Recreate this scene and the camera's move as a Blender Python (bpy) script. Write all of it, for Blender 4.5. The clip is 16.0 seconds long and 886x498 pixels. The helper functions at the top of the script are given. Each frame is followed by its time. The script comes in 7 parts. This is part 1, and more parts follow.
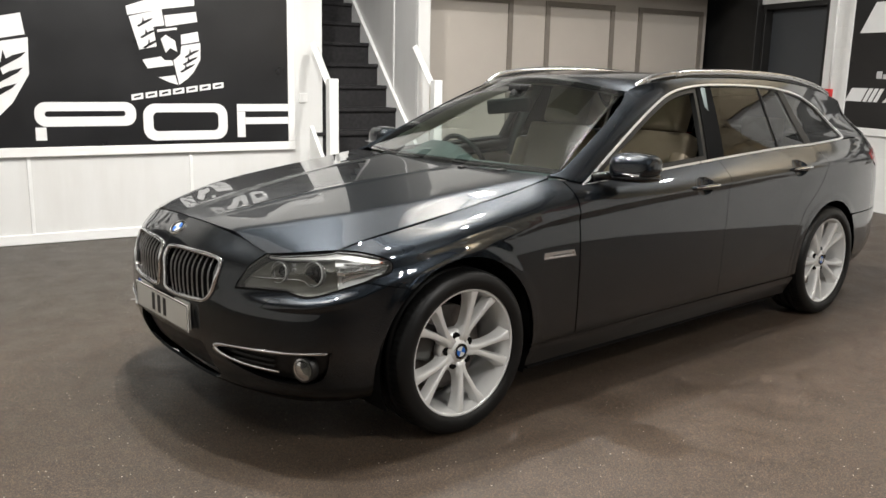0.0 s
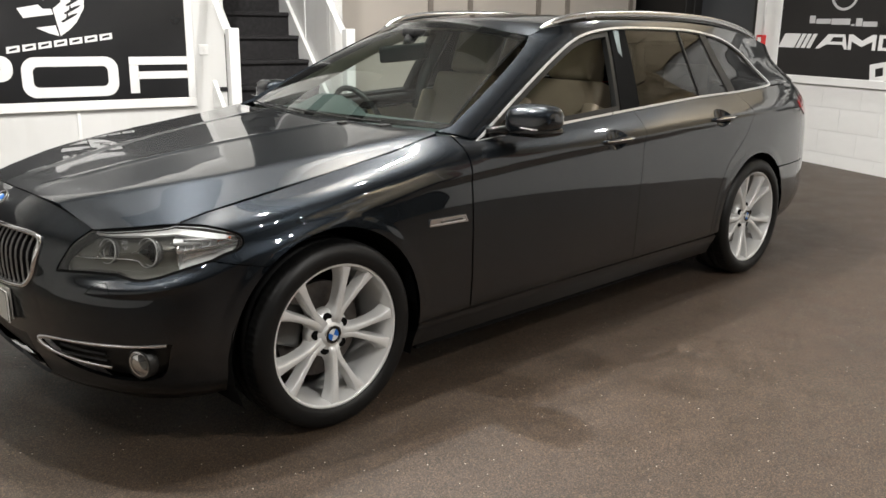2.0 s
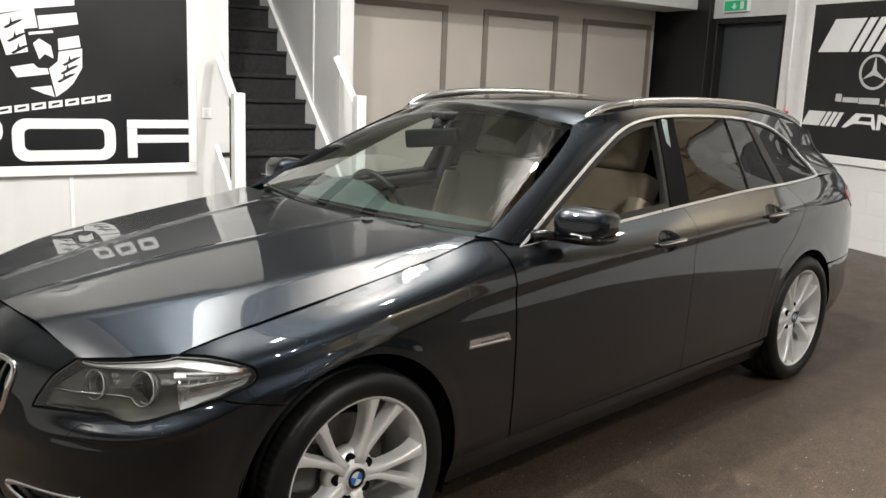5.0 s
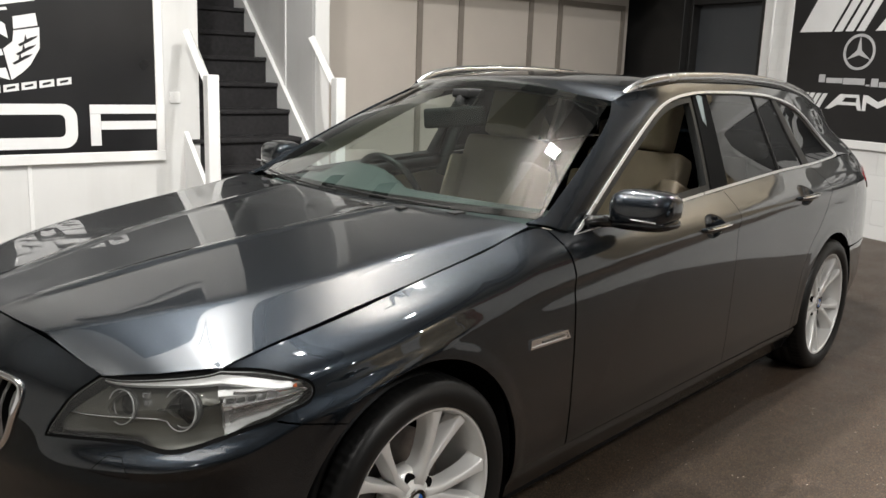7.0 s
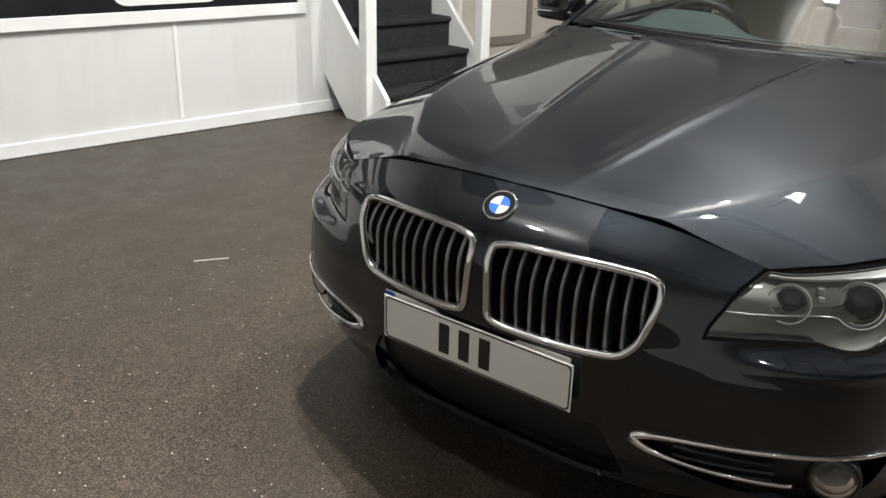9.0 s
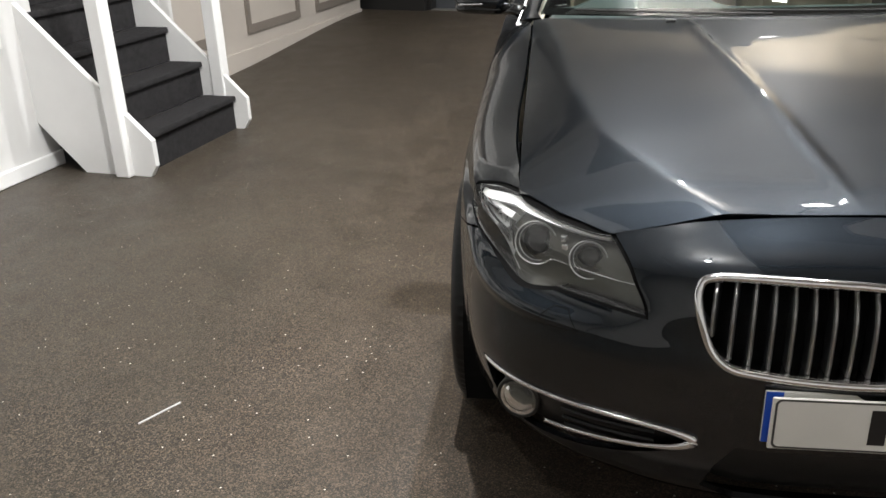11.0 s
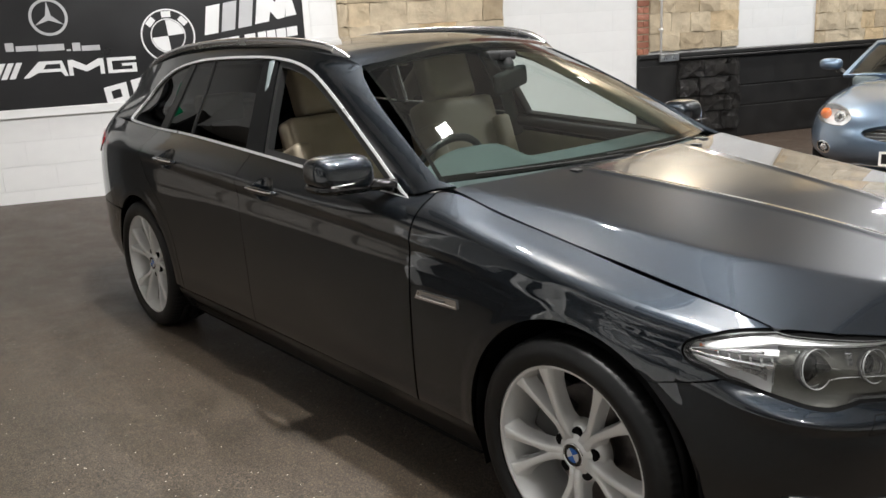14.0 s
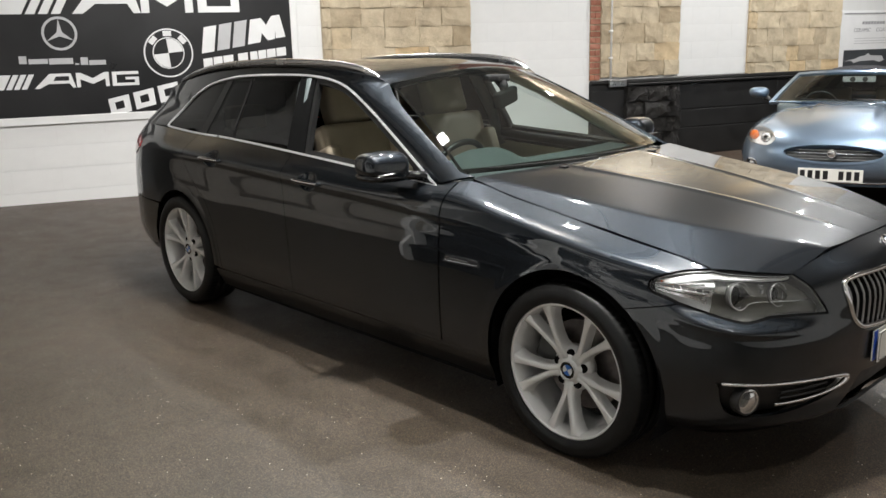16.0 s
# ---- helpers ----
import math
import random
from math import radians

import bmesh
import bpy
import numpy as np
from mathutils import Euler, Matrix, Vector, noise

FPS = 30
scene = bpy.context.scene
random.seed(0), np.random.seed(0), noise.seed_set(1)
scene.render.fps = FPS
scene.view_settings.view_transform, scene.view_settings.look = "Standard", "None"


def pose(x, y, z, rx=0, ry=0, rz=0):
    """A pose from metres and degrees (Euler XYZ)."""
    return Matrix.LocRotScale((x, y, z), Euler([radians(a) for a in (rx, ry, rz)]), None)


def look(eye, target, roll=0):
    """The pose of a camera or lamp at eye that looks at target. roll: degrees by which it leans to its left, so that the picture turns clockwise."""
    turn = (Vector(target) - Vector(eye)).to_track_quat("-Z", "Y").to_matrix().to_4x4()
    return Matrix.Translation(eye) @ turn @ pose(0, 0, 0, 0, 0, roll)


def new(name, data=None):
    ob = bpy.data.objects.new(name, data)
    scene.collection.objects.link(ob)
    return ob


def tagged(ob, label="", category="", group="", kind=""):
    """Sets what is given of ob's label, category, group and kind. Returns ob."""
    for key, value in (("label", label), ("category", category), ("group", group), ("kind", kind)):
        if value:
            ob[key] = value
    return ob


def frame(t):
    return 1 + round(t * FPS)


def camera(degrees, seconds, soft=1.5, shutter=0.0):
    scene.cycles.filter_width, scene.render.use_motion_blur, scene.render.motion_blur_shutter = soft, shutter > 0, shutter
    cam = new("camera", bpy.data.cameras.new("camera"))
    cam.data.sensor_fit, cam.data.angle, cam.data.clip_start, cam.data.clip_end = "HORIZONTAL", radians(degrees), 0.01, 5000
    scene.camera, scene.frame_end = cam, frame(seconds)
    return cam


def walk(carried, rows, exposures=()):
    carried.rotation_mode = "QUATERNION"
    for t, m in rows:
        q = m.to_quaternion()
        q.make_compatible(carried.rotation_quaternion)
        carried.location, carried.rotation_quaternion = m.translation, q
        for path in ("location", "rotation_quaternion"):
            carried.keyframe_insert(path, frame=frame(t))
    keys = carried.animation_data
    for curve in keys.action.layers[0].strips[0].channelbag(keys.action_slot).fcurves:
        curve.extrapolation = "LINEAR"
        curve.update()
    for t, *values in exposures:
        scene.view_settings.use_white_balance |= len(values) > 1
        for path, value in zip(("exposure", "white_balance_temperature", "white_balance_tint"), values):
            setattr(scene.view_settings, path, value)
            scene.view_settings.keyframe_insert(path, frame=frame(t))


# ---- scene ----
cam = camera(54.7, 16.0)
PATH = [
    (0, (3.666, 3.332, 1.437), (2.398, 1.84, 1.028), 1.2),
    (0.5, (3.564, 3.35, 1.419), (2.295, 1.861, 1.004), 1.3),
    (1, (3.383, 3.393, 1.424), (2.18, 1.869, 0.944), 1.1),
    (1.5, (3.25, 3.345, 1.402), (2.0, 1.868, 0.894), 0.4),
    (2, (3.167, 3.2, 1.397), (1.83, 1.802, 0.888), 0.7),
    (2.5, (3.139, 3.096, 1.396), (1.807, 1.69, 0.894), 2.0),
    (3, (3.041, 3.021, 1.404), (1.795, 1.54, 0.901), 2.4),
    (3.5, (2.921, 2.925, 1.418), (1.725, 1.395, 0.94), 1.7),
    (4, (2.92, 2.829, 1.47), (1.65, 1.35, 1.021), 0.8),
    (4.5, (2.976, 2.771, 1.502), (1.625, 1.362, 1.067), 1.8),
    (5, (2.977, 2.748, 1.522), (1.607, 1.345, 1.128), 2.3),
    (5.2, (2.97, 2.745, 1.529), (1.598, 1.333, 1.177), 1.9),
    (7.5, (3.008, 2.069, 1.42), (1.538, 0.797, 0.946), 2.8),
    (8, (3.277, 1.774, 1.389), (1.884, 0.482, 0.764), 2.5),
    (8.5, (3.449, 1.35, 1.363), (2.063, 0.084, 0.673), 3.5),
    (9, (3.707, 1.011, 1.377), (2.259, -0.157, 0.641), 1.4),
    (9.5, (3.844, 0.63, 1.392), (2.351, -0.445, 0.608), -3.6),
    (9.7, (3.842, 0.445, 1.395), (2.322, -0.588, 0.606), -4.3),
    (11.8, (3.538, -1.179, 1.402), (1.707, -0.81, 0.689), -2.6),
    (12, (3.468, -1.299, 1.41), (1.663, -0.783, 0.719), -3.5),
    (12.5, (3.287, -1.612, 1.43), (1.565, -0.795, 0.825), -4.2),
    (13, (3.211, -1.964, 1.476), (1.58, -0.959, 0.903), -4.0),
    (13.5, (3.019, -2.238, 1.455), (1.452, -1.119, 0.913), -3.3),
    (14, (2.921, -2.471, 1.493), (1.418, -1.253, 0.983), -3.0),
    (14.5, (2.943, -2.752, 1.52), (1.518, -1.436, 1.034), -2.2),
    (15, (3.091, -2.894, 1.539), (1.68, -1.56, 1.059), -1.6),
    (15.5, (3.246, -3.036, 1.544), (1.819, -1.714, 1.081), -1.3),
    (16, (3.369, -3.269, 1.536), (1.948, -1.942, 1.068), -1.5),
]
walk(cam, [(t, look(eye, target, roll)) for t, eye, target, roll in PATH], [(0, 0, 6550, 10), (5, 0, 6550, 10), (8, -0.2, 6500, 10), (9.5, -0.15, 6450, 10), (12, 0.15, 6350, 11), (14, 0.15, 6350, 11), (16, 0.06, 6400, 10)])

# ---- light ----
world = bpy.data.worlds.new("world")
scene.world = world
world.use_nodes = True
world.node_tree.nodes["Background"].inputs[0].default_value = (0.9, 0.95, 1.0, 1)
world.node_tree.nodes["Background"].inputs[1].default_value = 0.02
scene.view_settings.exposure = 0.0

CEILING = 4.9
LAMP_Z = 4.1
POWER = 1.78
# second row's first four are unseen fill, added for the flanks and west wall
LAMPS = [(1.4, -0.95, 68), (-0.74, -0.46, 70), (1.95, -0.3, 56), (1.0, 0.6, 34), (-0.3, 0.70, 34), (0.8, 4.85, 44), (1.2, 4.6, 44),
         (3.9, -1.6, 14), (4.0, 2.2, 22), (-3.9, 1.2, 34), (-2.6, 6.2, 36), (-0.9, 8.6, 46), (2.2, 8.4, 40)]


# ---- materials ----
def material(name):
    m = bpy.data.materials.new(name)
    m.use_nodes = True
    nt = m.node_tree
    return m, nt, nt.nodes["Principled BSDF"]


def ramp(nt, fac, stops):
    r = nt.nodes.new("ShaderNodeValToRGB")
    el = r.color_ramp.elements
    while len(el) < len(stops):
        el.new(0.5)
    for e, (p, c) in zip(el, stops):
        e.position = p
        e.color = (*c, 1) if len(c) == 3 else c
    nt.links.new(fac, r.inputs[0])
    return r.outputs[0]


def noise_tex(nt, scale, detail=4, rough=0.55, coord="Object", kind="ShaderNodeTexNoise", stretch=None):
    tc = nt.nodes.new("ShaderNodeNewGeometry" if coord == "Position" else "ShaderNodeTexCoord")
    n = nt.nodes.new(kind)
    n.inputs["Scale"].default_value = scale
    if kind == "ShaderNodeTexNoise":
        n.inputs["Detail"].default_value = detail
        n.inputs["Roughness"].default_value = rough
    src = tc.outputs[coord]
    if stretch:
        mp = nt.nodes.new("ShaderNodeMapping")
        mp.inputs["Scale"].default_value = stretch
        nt.links.new(src, mp.inputs[0])
        src = mp.outputs[0]
    nt.links.new(src, n.inputs["Vector"])
    return n


def bump(nt, bsdf, height, strength, distance=0.01):
    b = nt.nodes.new("ShaderNodeBump")
    b.inputs["Strength"].default_value = strength
    b.inputs["Distance"].default_value = distance
    nt.links.new(height, b.inputs["Height"])
    nt.links.new(b.outputs[0], bsdf.inputs["Normal"])
    return b


def plain(name, color, rough=0.5, metal=0.0, vary=0.12, scale=6.0, grain=0.0, grain_scale=200.0, coat=0.0, spec=None):
    """A painted, moulded or woven surface: slight blotches in colour and gloss, fine grain."""
    m, nt, b = material(name)
    n = noise_tex(nt, scale)
    lo, hi = [c * (1 - vary) for c in color], [min(1, c * (1 + vary)) for c in color]
    nt.links.new(ramp(nt, n.outputs[0], [(0.3, lo), (0.7, hi)]), b.inputs["Base Color"])
    nt.links.new(ramp(nt, n.outputs[0], [(0.3, (rough * 0.88,) * 3), (0.7, (min(1, rough * 1.12),) * 3)]), b.inputs["Roughness"])
    b.inputs["Metallic"].default_value = metal
    if coat:
        b.inputs["Coat Weight"].default_value = coat
        b.inputs["Coat Roughness"].default_value = 0.02
    if spec is not None:
        b.inputs["Specular IOR Level"].default_value = spec
    if grain:
        g = noise_tex(nt, grain_scale, 2)
        bump(nt, b, g.outputs[0], grain, 0.002)
    return m


def white_wall(name, color=(0.78, 0.78, 0.77), rough=0.5):
    """White wall paint with roller texture, scuffs and faint dirt."""
    m, nt, b = material(name)
    big = noise_tex(nt, 0.9, 5, 0.6)
    streak = noise_tex(nt, 3.0, 4, 0.6, stretch=(1.4, 1.4, 0.25))
    mix = nt.nodes.new("ShaderNodeMix")
    mix.data_type = "RGBA"
    mix.blend_type = "MULTIPLY"
    mix.inputs[0].default_value = 0.6
    nt.links.new(ramp(nt, big.outputs[0], [(0.35, [c * 0.93 for c in color]), (0.7, color)]), mix.inputs[6])
    nt.links.new(ramp(nt, streak.outputs[0], [(0.3, (0.88, 0.87, 0.85)), (0.55, (1, 1, 1))]), mix.inputs[7])
    nt.links.new(mix.outputs[2], b.inputs["Base Color"])
    b.inputs["Roughness"].default_value = rough
    g = noise_tex(nt, 140, 3)
    bump(nt, b, g.outputs[0], 0.12, 0.003)
    return m


def floor_coating(name):
    """Dark brown anti-slip resin with coarse grit, worn lighter lanes, pale specks and glints."""
    m, nt, b = material(name)
    big = noise_tex(nt, 0.45, 6, 0.62)
    mid = noise_tex(nt, 5.0, 5, 0.6)
    cells = noise_tex(nt, 270, kind="ShaderNodeTexVoronoi")
    grain = nt.nodes.new("ShaderNodeTexWhiteNoise")
    nt.links.new(cells.outputs["Position"], grain.inputs[0])
    fine = noise_tex(nt, 170, 3, 0.7)
    gm = nt.nodes.new("ShaderNodeMix")
    gm.inputs[0].default_value = 0.35
    nt.links.new(grain.outputs["Value"], gm.inputs[2])
    nt.links.new(fine.outputs[0], gm.inputs[3])
    base = ramp(nt, big.outputs[0], [(0.3, (0.037, 0.0265, 0.0185)), (0.55, (0.0475, 0.0350, 0.0250)), (0.75, (0.058, 0.0460, 0.0350))])
    mx = nt.nodes.new("ShaderNodeMix")
    mx.data_type, mx.blend_type = "RGBA", "MULTIPLY"
    mx.inputs[0].default_value = 1.0
    nt.links.new(base, mx.inputs[6])
    nt.links.new(ramp(nt, mid.outputs[0], [(0.3, (0.86, 0.86, 0.86)), (0.7, (1.1, 1.1, 1.1))]), mx.inputs[7])
    mg = nt.nodes.new("ShaderNodeMix")
    mg.data_type, mg.blend_type = "RGBA", "MULTIPLY"
    mg.inputs[0].default_value = 1.0
    nt.links.new(mx.outputs[2], mg.inputs[6])
    nt.links.new(ramp(nt, gm.outputs[0], [(0.26, (0.32, 0.32, 0.32)), (0.46, (0.80, 0.80, 0.79)), (0.62, (1.30, 1.28, 1.26)), (0.78, (2.9, 2.8, 2.7))]), mg.inputs[7])
    # olive-grey on the stair side, redder towards the middle of the hall
    geo = nt.nodes.new("ShaderNodeTexCoord")
    sep = nt.nodes.new("ShaderNodeSeparateXYZ")
    nt.links.new(geo.outputs["Object"], sep.inputs[0])
    drift = nt.nodes.new("ShaderNodeMath")
    drift.operation = "MULTIPLY_ADD"
    drift.inputs[1].default_value = 0.22
    nt.links.new(sep.outputs["Y"], drift.inputs[0])
    nt.links.new(big.outputs[0], drift.inputs[2])
    mt = nt.nodes.new("ShaderNodeMix")
    mt.data_type, mt.blend_type = "RGBA", "MULTIPLY"
    mt.inputs[0].default_value = 1.0
    nt.links.new(mg.outputs[2], mt.inputs[6])
    nt.links.new(ramp(nt, drift.outputs[0], [(0.05, (0.92, 1.01, 1.0)), (0.8, (1.07, 0.975, 0.91))]), mt.inputs[7])
    spots = noise_tex(nt, 46, 0, 0.5, kind="ShaderNodeTexVoronoi")
    spots.inputs["Randomness"].default_value = 1.0
    wn = nt.nodes.new("ShaderNodeTexWhiteNoise")
    nt.links.new(spots.outputs["Position"], wn.inputs[0])
    near = nt.nodes.new("ShaderNodeMath")
    near.operation = "LESS_THAN"
    near.inputs[1].default_value = 0.125
    nt.links.new(spots.outputs["Distance"], near.inputs[0])
    rare = nt.nodes.new("ShaderNodeMath")
    rare.operation = "GREATER_THAN"
    rare.inputs[1].default_value = 0.885
    nt.links.new(wn.outputs["Value"], rare.inputs[0])
    both = nt.nodes.new("ShaderNodeMath")
    both.operation = "MULTIPLY"
    nt.links.new(near.outputs[0], both.inputs[0])
    nt.links.new(rare.outputs[0], both.inputs[1])
    sp = nt.nodes.new("ShaderNodeMix")
    sp.data_type = "RGBA"
    sp.inputs[7].default_value = (0.62, 0.58, 0.52, 1)
    nt.links.new(both.outputs[0], sp.inputs[0])
    nt.links.new(mt.outputs[2], sp.inputs[6])
    nt.links.new(sp.outputs[2], b.inputs["Base Color"])
    nt.links.new(ramp(nt, mid.outputs[0], [(0.3, (0.38,) * 3), (0.7, (0.55,) * 3)]), b.inputs["Roughness"])
    bump(nt, b, gm.outputs[0], 0.7, 0.005)
    return m


def stone(name, a, c, rough=0.85, depth=0.02, rel=0.7):
    """Coursed stone: blotches, fine pitting, each piece a little different in tone."""
    m, nt, b = material(name)
    oi = nt.nodes.new("ShaderNodeObjectInfo")
    n = noise_tex(nt, 6, 6, 0.65, "Position")
    f = noise_tex(nt, 38, 6, 0.8, "Position", stretch=(1, 1, 1.6))
    mx = nt.nodes.new("ShaderNodeMix")
    mx.data_type, mx.blend_type = "RGBA", "MULTIPLY"
    mx.inputs[0].default_value = 1.0
    nt.links.new(ramp(nt, n.outputs[0], [(0.25, [v * 0.72 for v in a]), (0.5, a), (0.75, c)]), mx.inputs[6])
    nt.links.new(ramp(nt, oi.outputs["Random"], [(0, (0.72, 0.67, 0.60)), (0.2, (0.92, 0.9, 0.87)), (0.85, (1.04, 1.03, 1.0)), (1, (1.05, 0.9, 0.68))]), mx.inputs[7])
    nt.links.new(mx.outputs[2], b.inputs["Base Color"])
    b.inputs["Roughness"].default_value = rough
    add = nt.nodes.new("ShaderNodeMath")
    nt.links.new(n.outputs[0], add.inputs[0])
    nt.links.new(f.outputs[0], add.inputs[1])
    bump(nt, b, add.outputs[0], rel, depth)
    return m


def car_paint(name, base, flake, rough=0.32):
    """Metallic paint under clear lacquer."""
    m, nt, b = material(name)
    fl = noise_tex(nt, 2600, 1, 0.5)
    nt.links.new(ramp(nt, fl.outputs[0], [(0.35, base), (0.75, flake)]), b.inputs["Base Color"])
    b.inputs["Metallic"].default_value = 0.96
    b.inputs["Roughness"].default_value = rough
    b.inputs["Coat Weight"].default_value = 1.0
    b.inputs["Coat Roughness"].default_value = 0.012
    b.inputs["Coat IOR"].default_value = 1.6
    return m


def glass(name, tint=(0.86, 0.93, 0.9), ior=1.5, haze=0.0):
    """A thin clear pane: tinted straight-through light with mirror gloss by Fresnel."""
    m, nt, b = material(name)
    out = nt.nodes["Material Output"]
    tr = nt.nodes.new("ShaderNodeBsdfTransparent")
    tr.inputs[0].default_value = (*tint, 1)
    gl = nt.nodes.new("ShaderNodeBsdfGlossy")
    gl.inputs["Roughness"].default_value = 0.0
    fr = nt.nodes.new("ShaderNodeFresnel")
    fr.inputs[0].default_value = ior
    mx = nt.nodes.new("ShaderNodeMixShader")
    nt.links.new(fr.outputs[0], mx.inputs[0])
    nt.links.new(tr.outputs[0], mx.inputs[1])
    nt.links.new(gl.outputs[0], mx.inputs[2])
    last = mx.outputs[0]
    if haze:
        df = nt.nodes.new("ShaderNodeBsdfDiffuse")
        df.inputs[0].default_value = (0.7, 0.7, 0.68, 1)
        hz = nt.nodes.new("ShaderNodeMixShader")
        hz.inputs[0].default_value = haze
        nt.links.new(last, hz.inputs[1])
        nt.links.new(df.outputs[0], hz.inputs[2])
        last = hz.outputs[0]
    nt.links.new(last, out.inputs[0])
    nt.nodes.remove(b)
    return m


def glow(name, color, strength):
    m, nt, b = material(name)
    b.inputs["Base Color"].default_value = (*color, 1)
    b.inputs["Emission Color"].default_value = (*color, 1)
    b.inputs["Emission Strength"].default_value = strength
    return m


WHITE = white_wall("white_wall_paint", (0.70, 0.70, 0.69))
WHITE_GLOSS = plain("white_gloss_paint", (0.8, 0.8, 0.79), 0.35, vary=0.04, scale=3)
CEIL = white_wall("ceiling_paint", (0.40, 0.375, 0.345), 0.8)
SOFFIT = white_wall("white_soffit_paint", (0.8, 0.8, 0.79), 0.7)
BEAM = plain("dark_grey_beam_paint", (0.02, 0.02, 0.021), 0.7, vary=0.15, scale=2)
FLOOR = floor_coating("floor_coating")
BOARD_BLACK = plain("black_vinyl", (0.012, 0.012, 0.013), 0.3, vary=0.2, scale=2)
BOARD_WHITE = plain("white_vinyl", (0.78, 0.78, 0.78), 0.35, vary=0.03)
BOARD_GREY = plain("light_grey_vinyl", (0.5, 0.5, 0.51), 0.35, vary=0.05)
CARPET = plain("charcoal_carpet", (0.028, 0.027, 0.028), 0.95, vary=0.25, scale=30, grain=0.9, grain_scale=500, spec=0.1)
TAUPE = plain("greige_wall_paint", (0.47, 0.43, 0.385), 0.6, vary=0.05, scale=1.5, grain=0.1)
TAUPE_DARK = plain("taupe_moulding_paint", (0.2, 0.175, 0.15), 0.5, vary=0.08)
DOOR_GREY = plain("dark_grey_door_paint", (0.05, 0.054, 0.06), 0.42, vary=0.1, scale=1.2)
BLACK_WALL = plain("black_wall_paint", (0.010, 0.0095, 0.009), 0.55, vary=0.3, scale=4, grain=0.5, grain_scale=40)
SANDSTONE = stone("sandstone", (0.58, 0.49, 0.355), (0.70, 0.61, 0.46), depth=0.012, rel=1.0)
MORTAR = stone("lime_mortar", (0.46, 0.39, 0.29), (0.56, 0.48, 0.36), rel=0.5)
BRICK = stone("red_brick", (0.36, 0.15, 0.10), (0.45, 0.22, 0.16), depth=0.006)
BLACK_STONE = stone("black_painted_stone", (0.016, 0.015, 0.014), (0.026, 0.024, 0.022), rough=0.4, depth=0.03, rel=1.0)
CHROME = plain("chrome", (0.86, 0.86, 0.87), 0.07, 1.0, vary=0.02)
SATIN_ALU = plain("satin_aluminium", (0.52, 0.52, 0.52), 0.25, 1.0, vary=0.03)
PLASTIC_BLACK = plain("black_plastic", (0.008, 0.008, 0.008), 0.42, vary=0.15, scale=20)
GLOSS_BLACK = plain("gloss_black_plastic", (0.006, 0.006, 0.006), 0.1, vary=0.1)
RUBBER = plain("tyre_rubber", (0.0045, 0.0045, 0.0045), 0.44, vary=0.2, scale=15, grain=0.12, spec=0.3)
STEEL_SOCKET = plain("brushed_steel", (0.6, 0.6, 0.58), 0.35, 1.0, vary=0.08)
PIPE_WHITE = plain("white_pipe", (0.88, 0.87, 0.84), 0.35, vary=0.03)
BLOCK_WHITE = plain("white_painted_block", (0.78, 0.78, 0.77), 0.5, vary=0.025, scale=1.5, grain=0.15, grain_scale=120)
POSTER_DARK = plain("dark_grey_print", (0.05, 0.055, 0.06), 0.35, vary=0.3, scale=3)
PRINT_GREY = plain("grey_print", (0.3, 0.3, 0.31), 0.5, vary=0.03)
RED_PLASTIC = plain("red_plastic", (0.55, 0.03, 0.03), 0.4, vary=0.05)
LAMP = glow("lamp_panel_glow", (1.0, 0.98, 0.95), 26.0)
SIGN_GREEN = glow("exit_sign_green", (0.0, 0.33, 0.13), 0.35)


# ---- building helpers ----
def part(name, bm, mat, parent=None, label="", smooth=False):
    me = bpy.data.meshes.new(name)
    bm.normal_update()
    bm.to_mesh(me)
    bm.free()
    for m in (mat if isinstance(mat, (list, tuple)) else [mat]):
        me.materials.append(m)
    if smooth:
        for p in me.polygons:
            p.use_smooth = len(p.vertices) < 5
    ob = new(name, me)
    if parent is not None:
        ob.parent = parent
    if label:
        ob["label"] = label
    return ob


def box(bm, x0, x1, y0, y1, z0, z1, bevel=0.0, seg=1, m=None):
    r = bmesh.ops.create_cube(bm, size=1)
    vs = r["verts"]
    for v in vs:
        v.co = Vector(((x0 + x1) / 2 + v.co.x * (x1 - x0), (y0 + y1) / 2 + v.co.y * (y1 - y0), (z0 + z1) / 2 + v.co.z * (z1 - z0)))
    if bevel:
        es = list({e for v in vs for e in v.link_edges})
        r2 = bmesh.ops.bevel(bm, geom=es, offset=bevel, segments=seg, affect="EDGES", profile=0.7)
        vs = r2["verts"]
    if m is not None:
        bmesh.ops.transform(bm, matrix=m, verts=list({v for v in vs}))
    return vs


def boxed(name, dims, mat, parent=None, bevel=0.0, label="", seg=1):
    bm = bmesh.new()
    box(bm, *dims, bevel, seg)
    return part(name, bm, mat, parent, label)


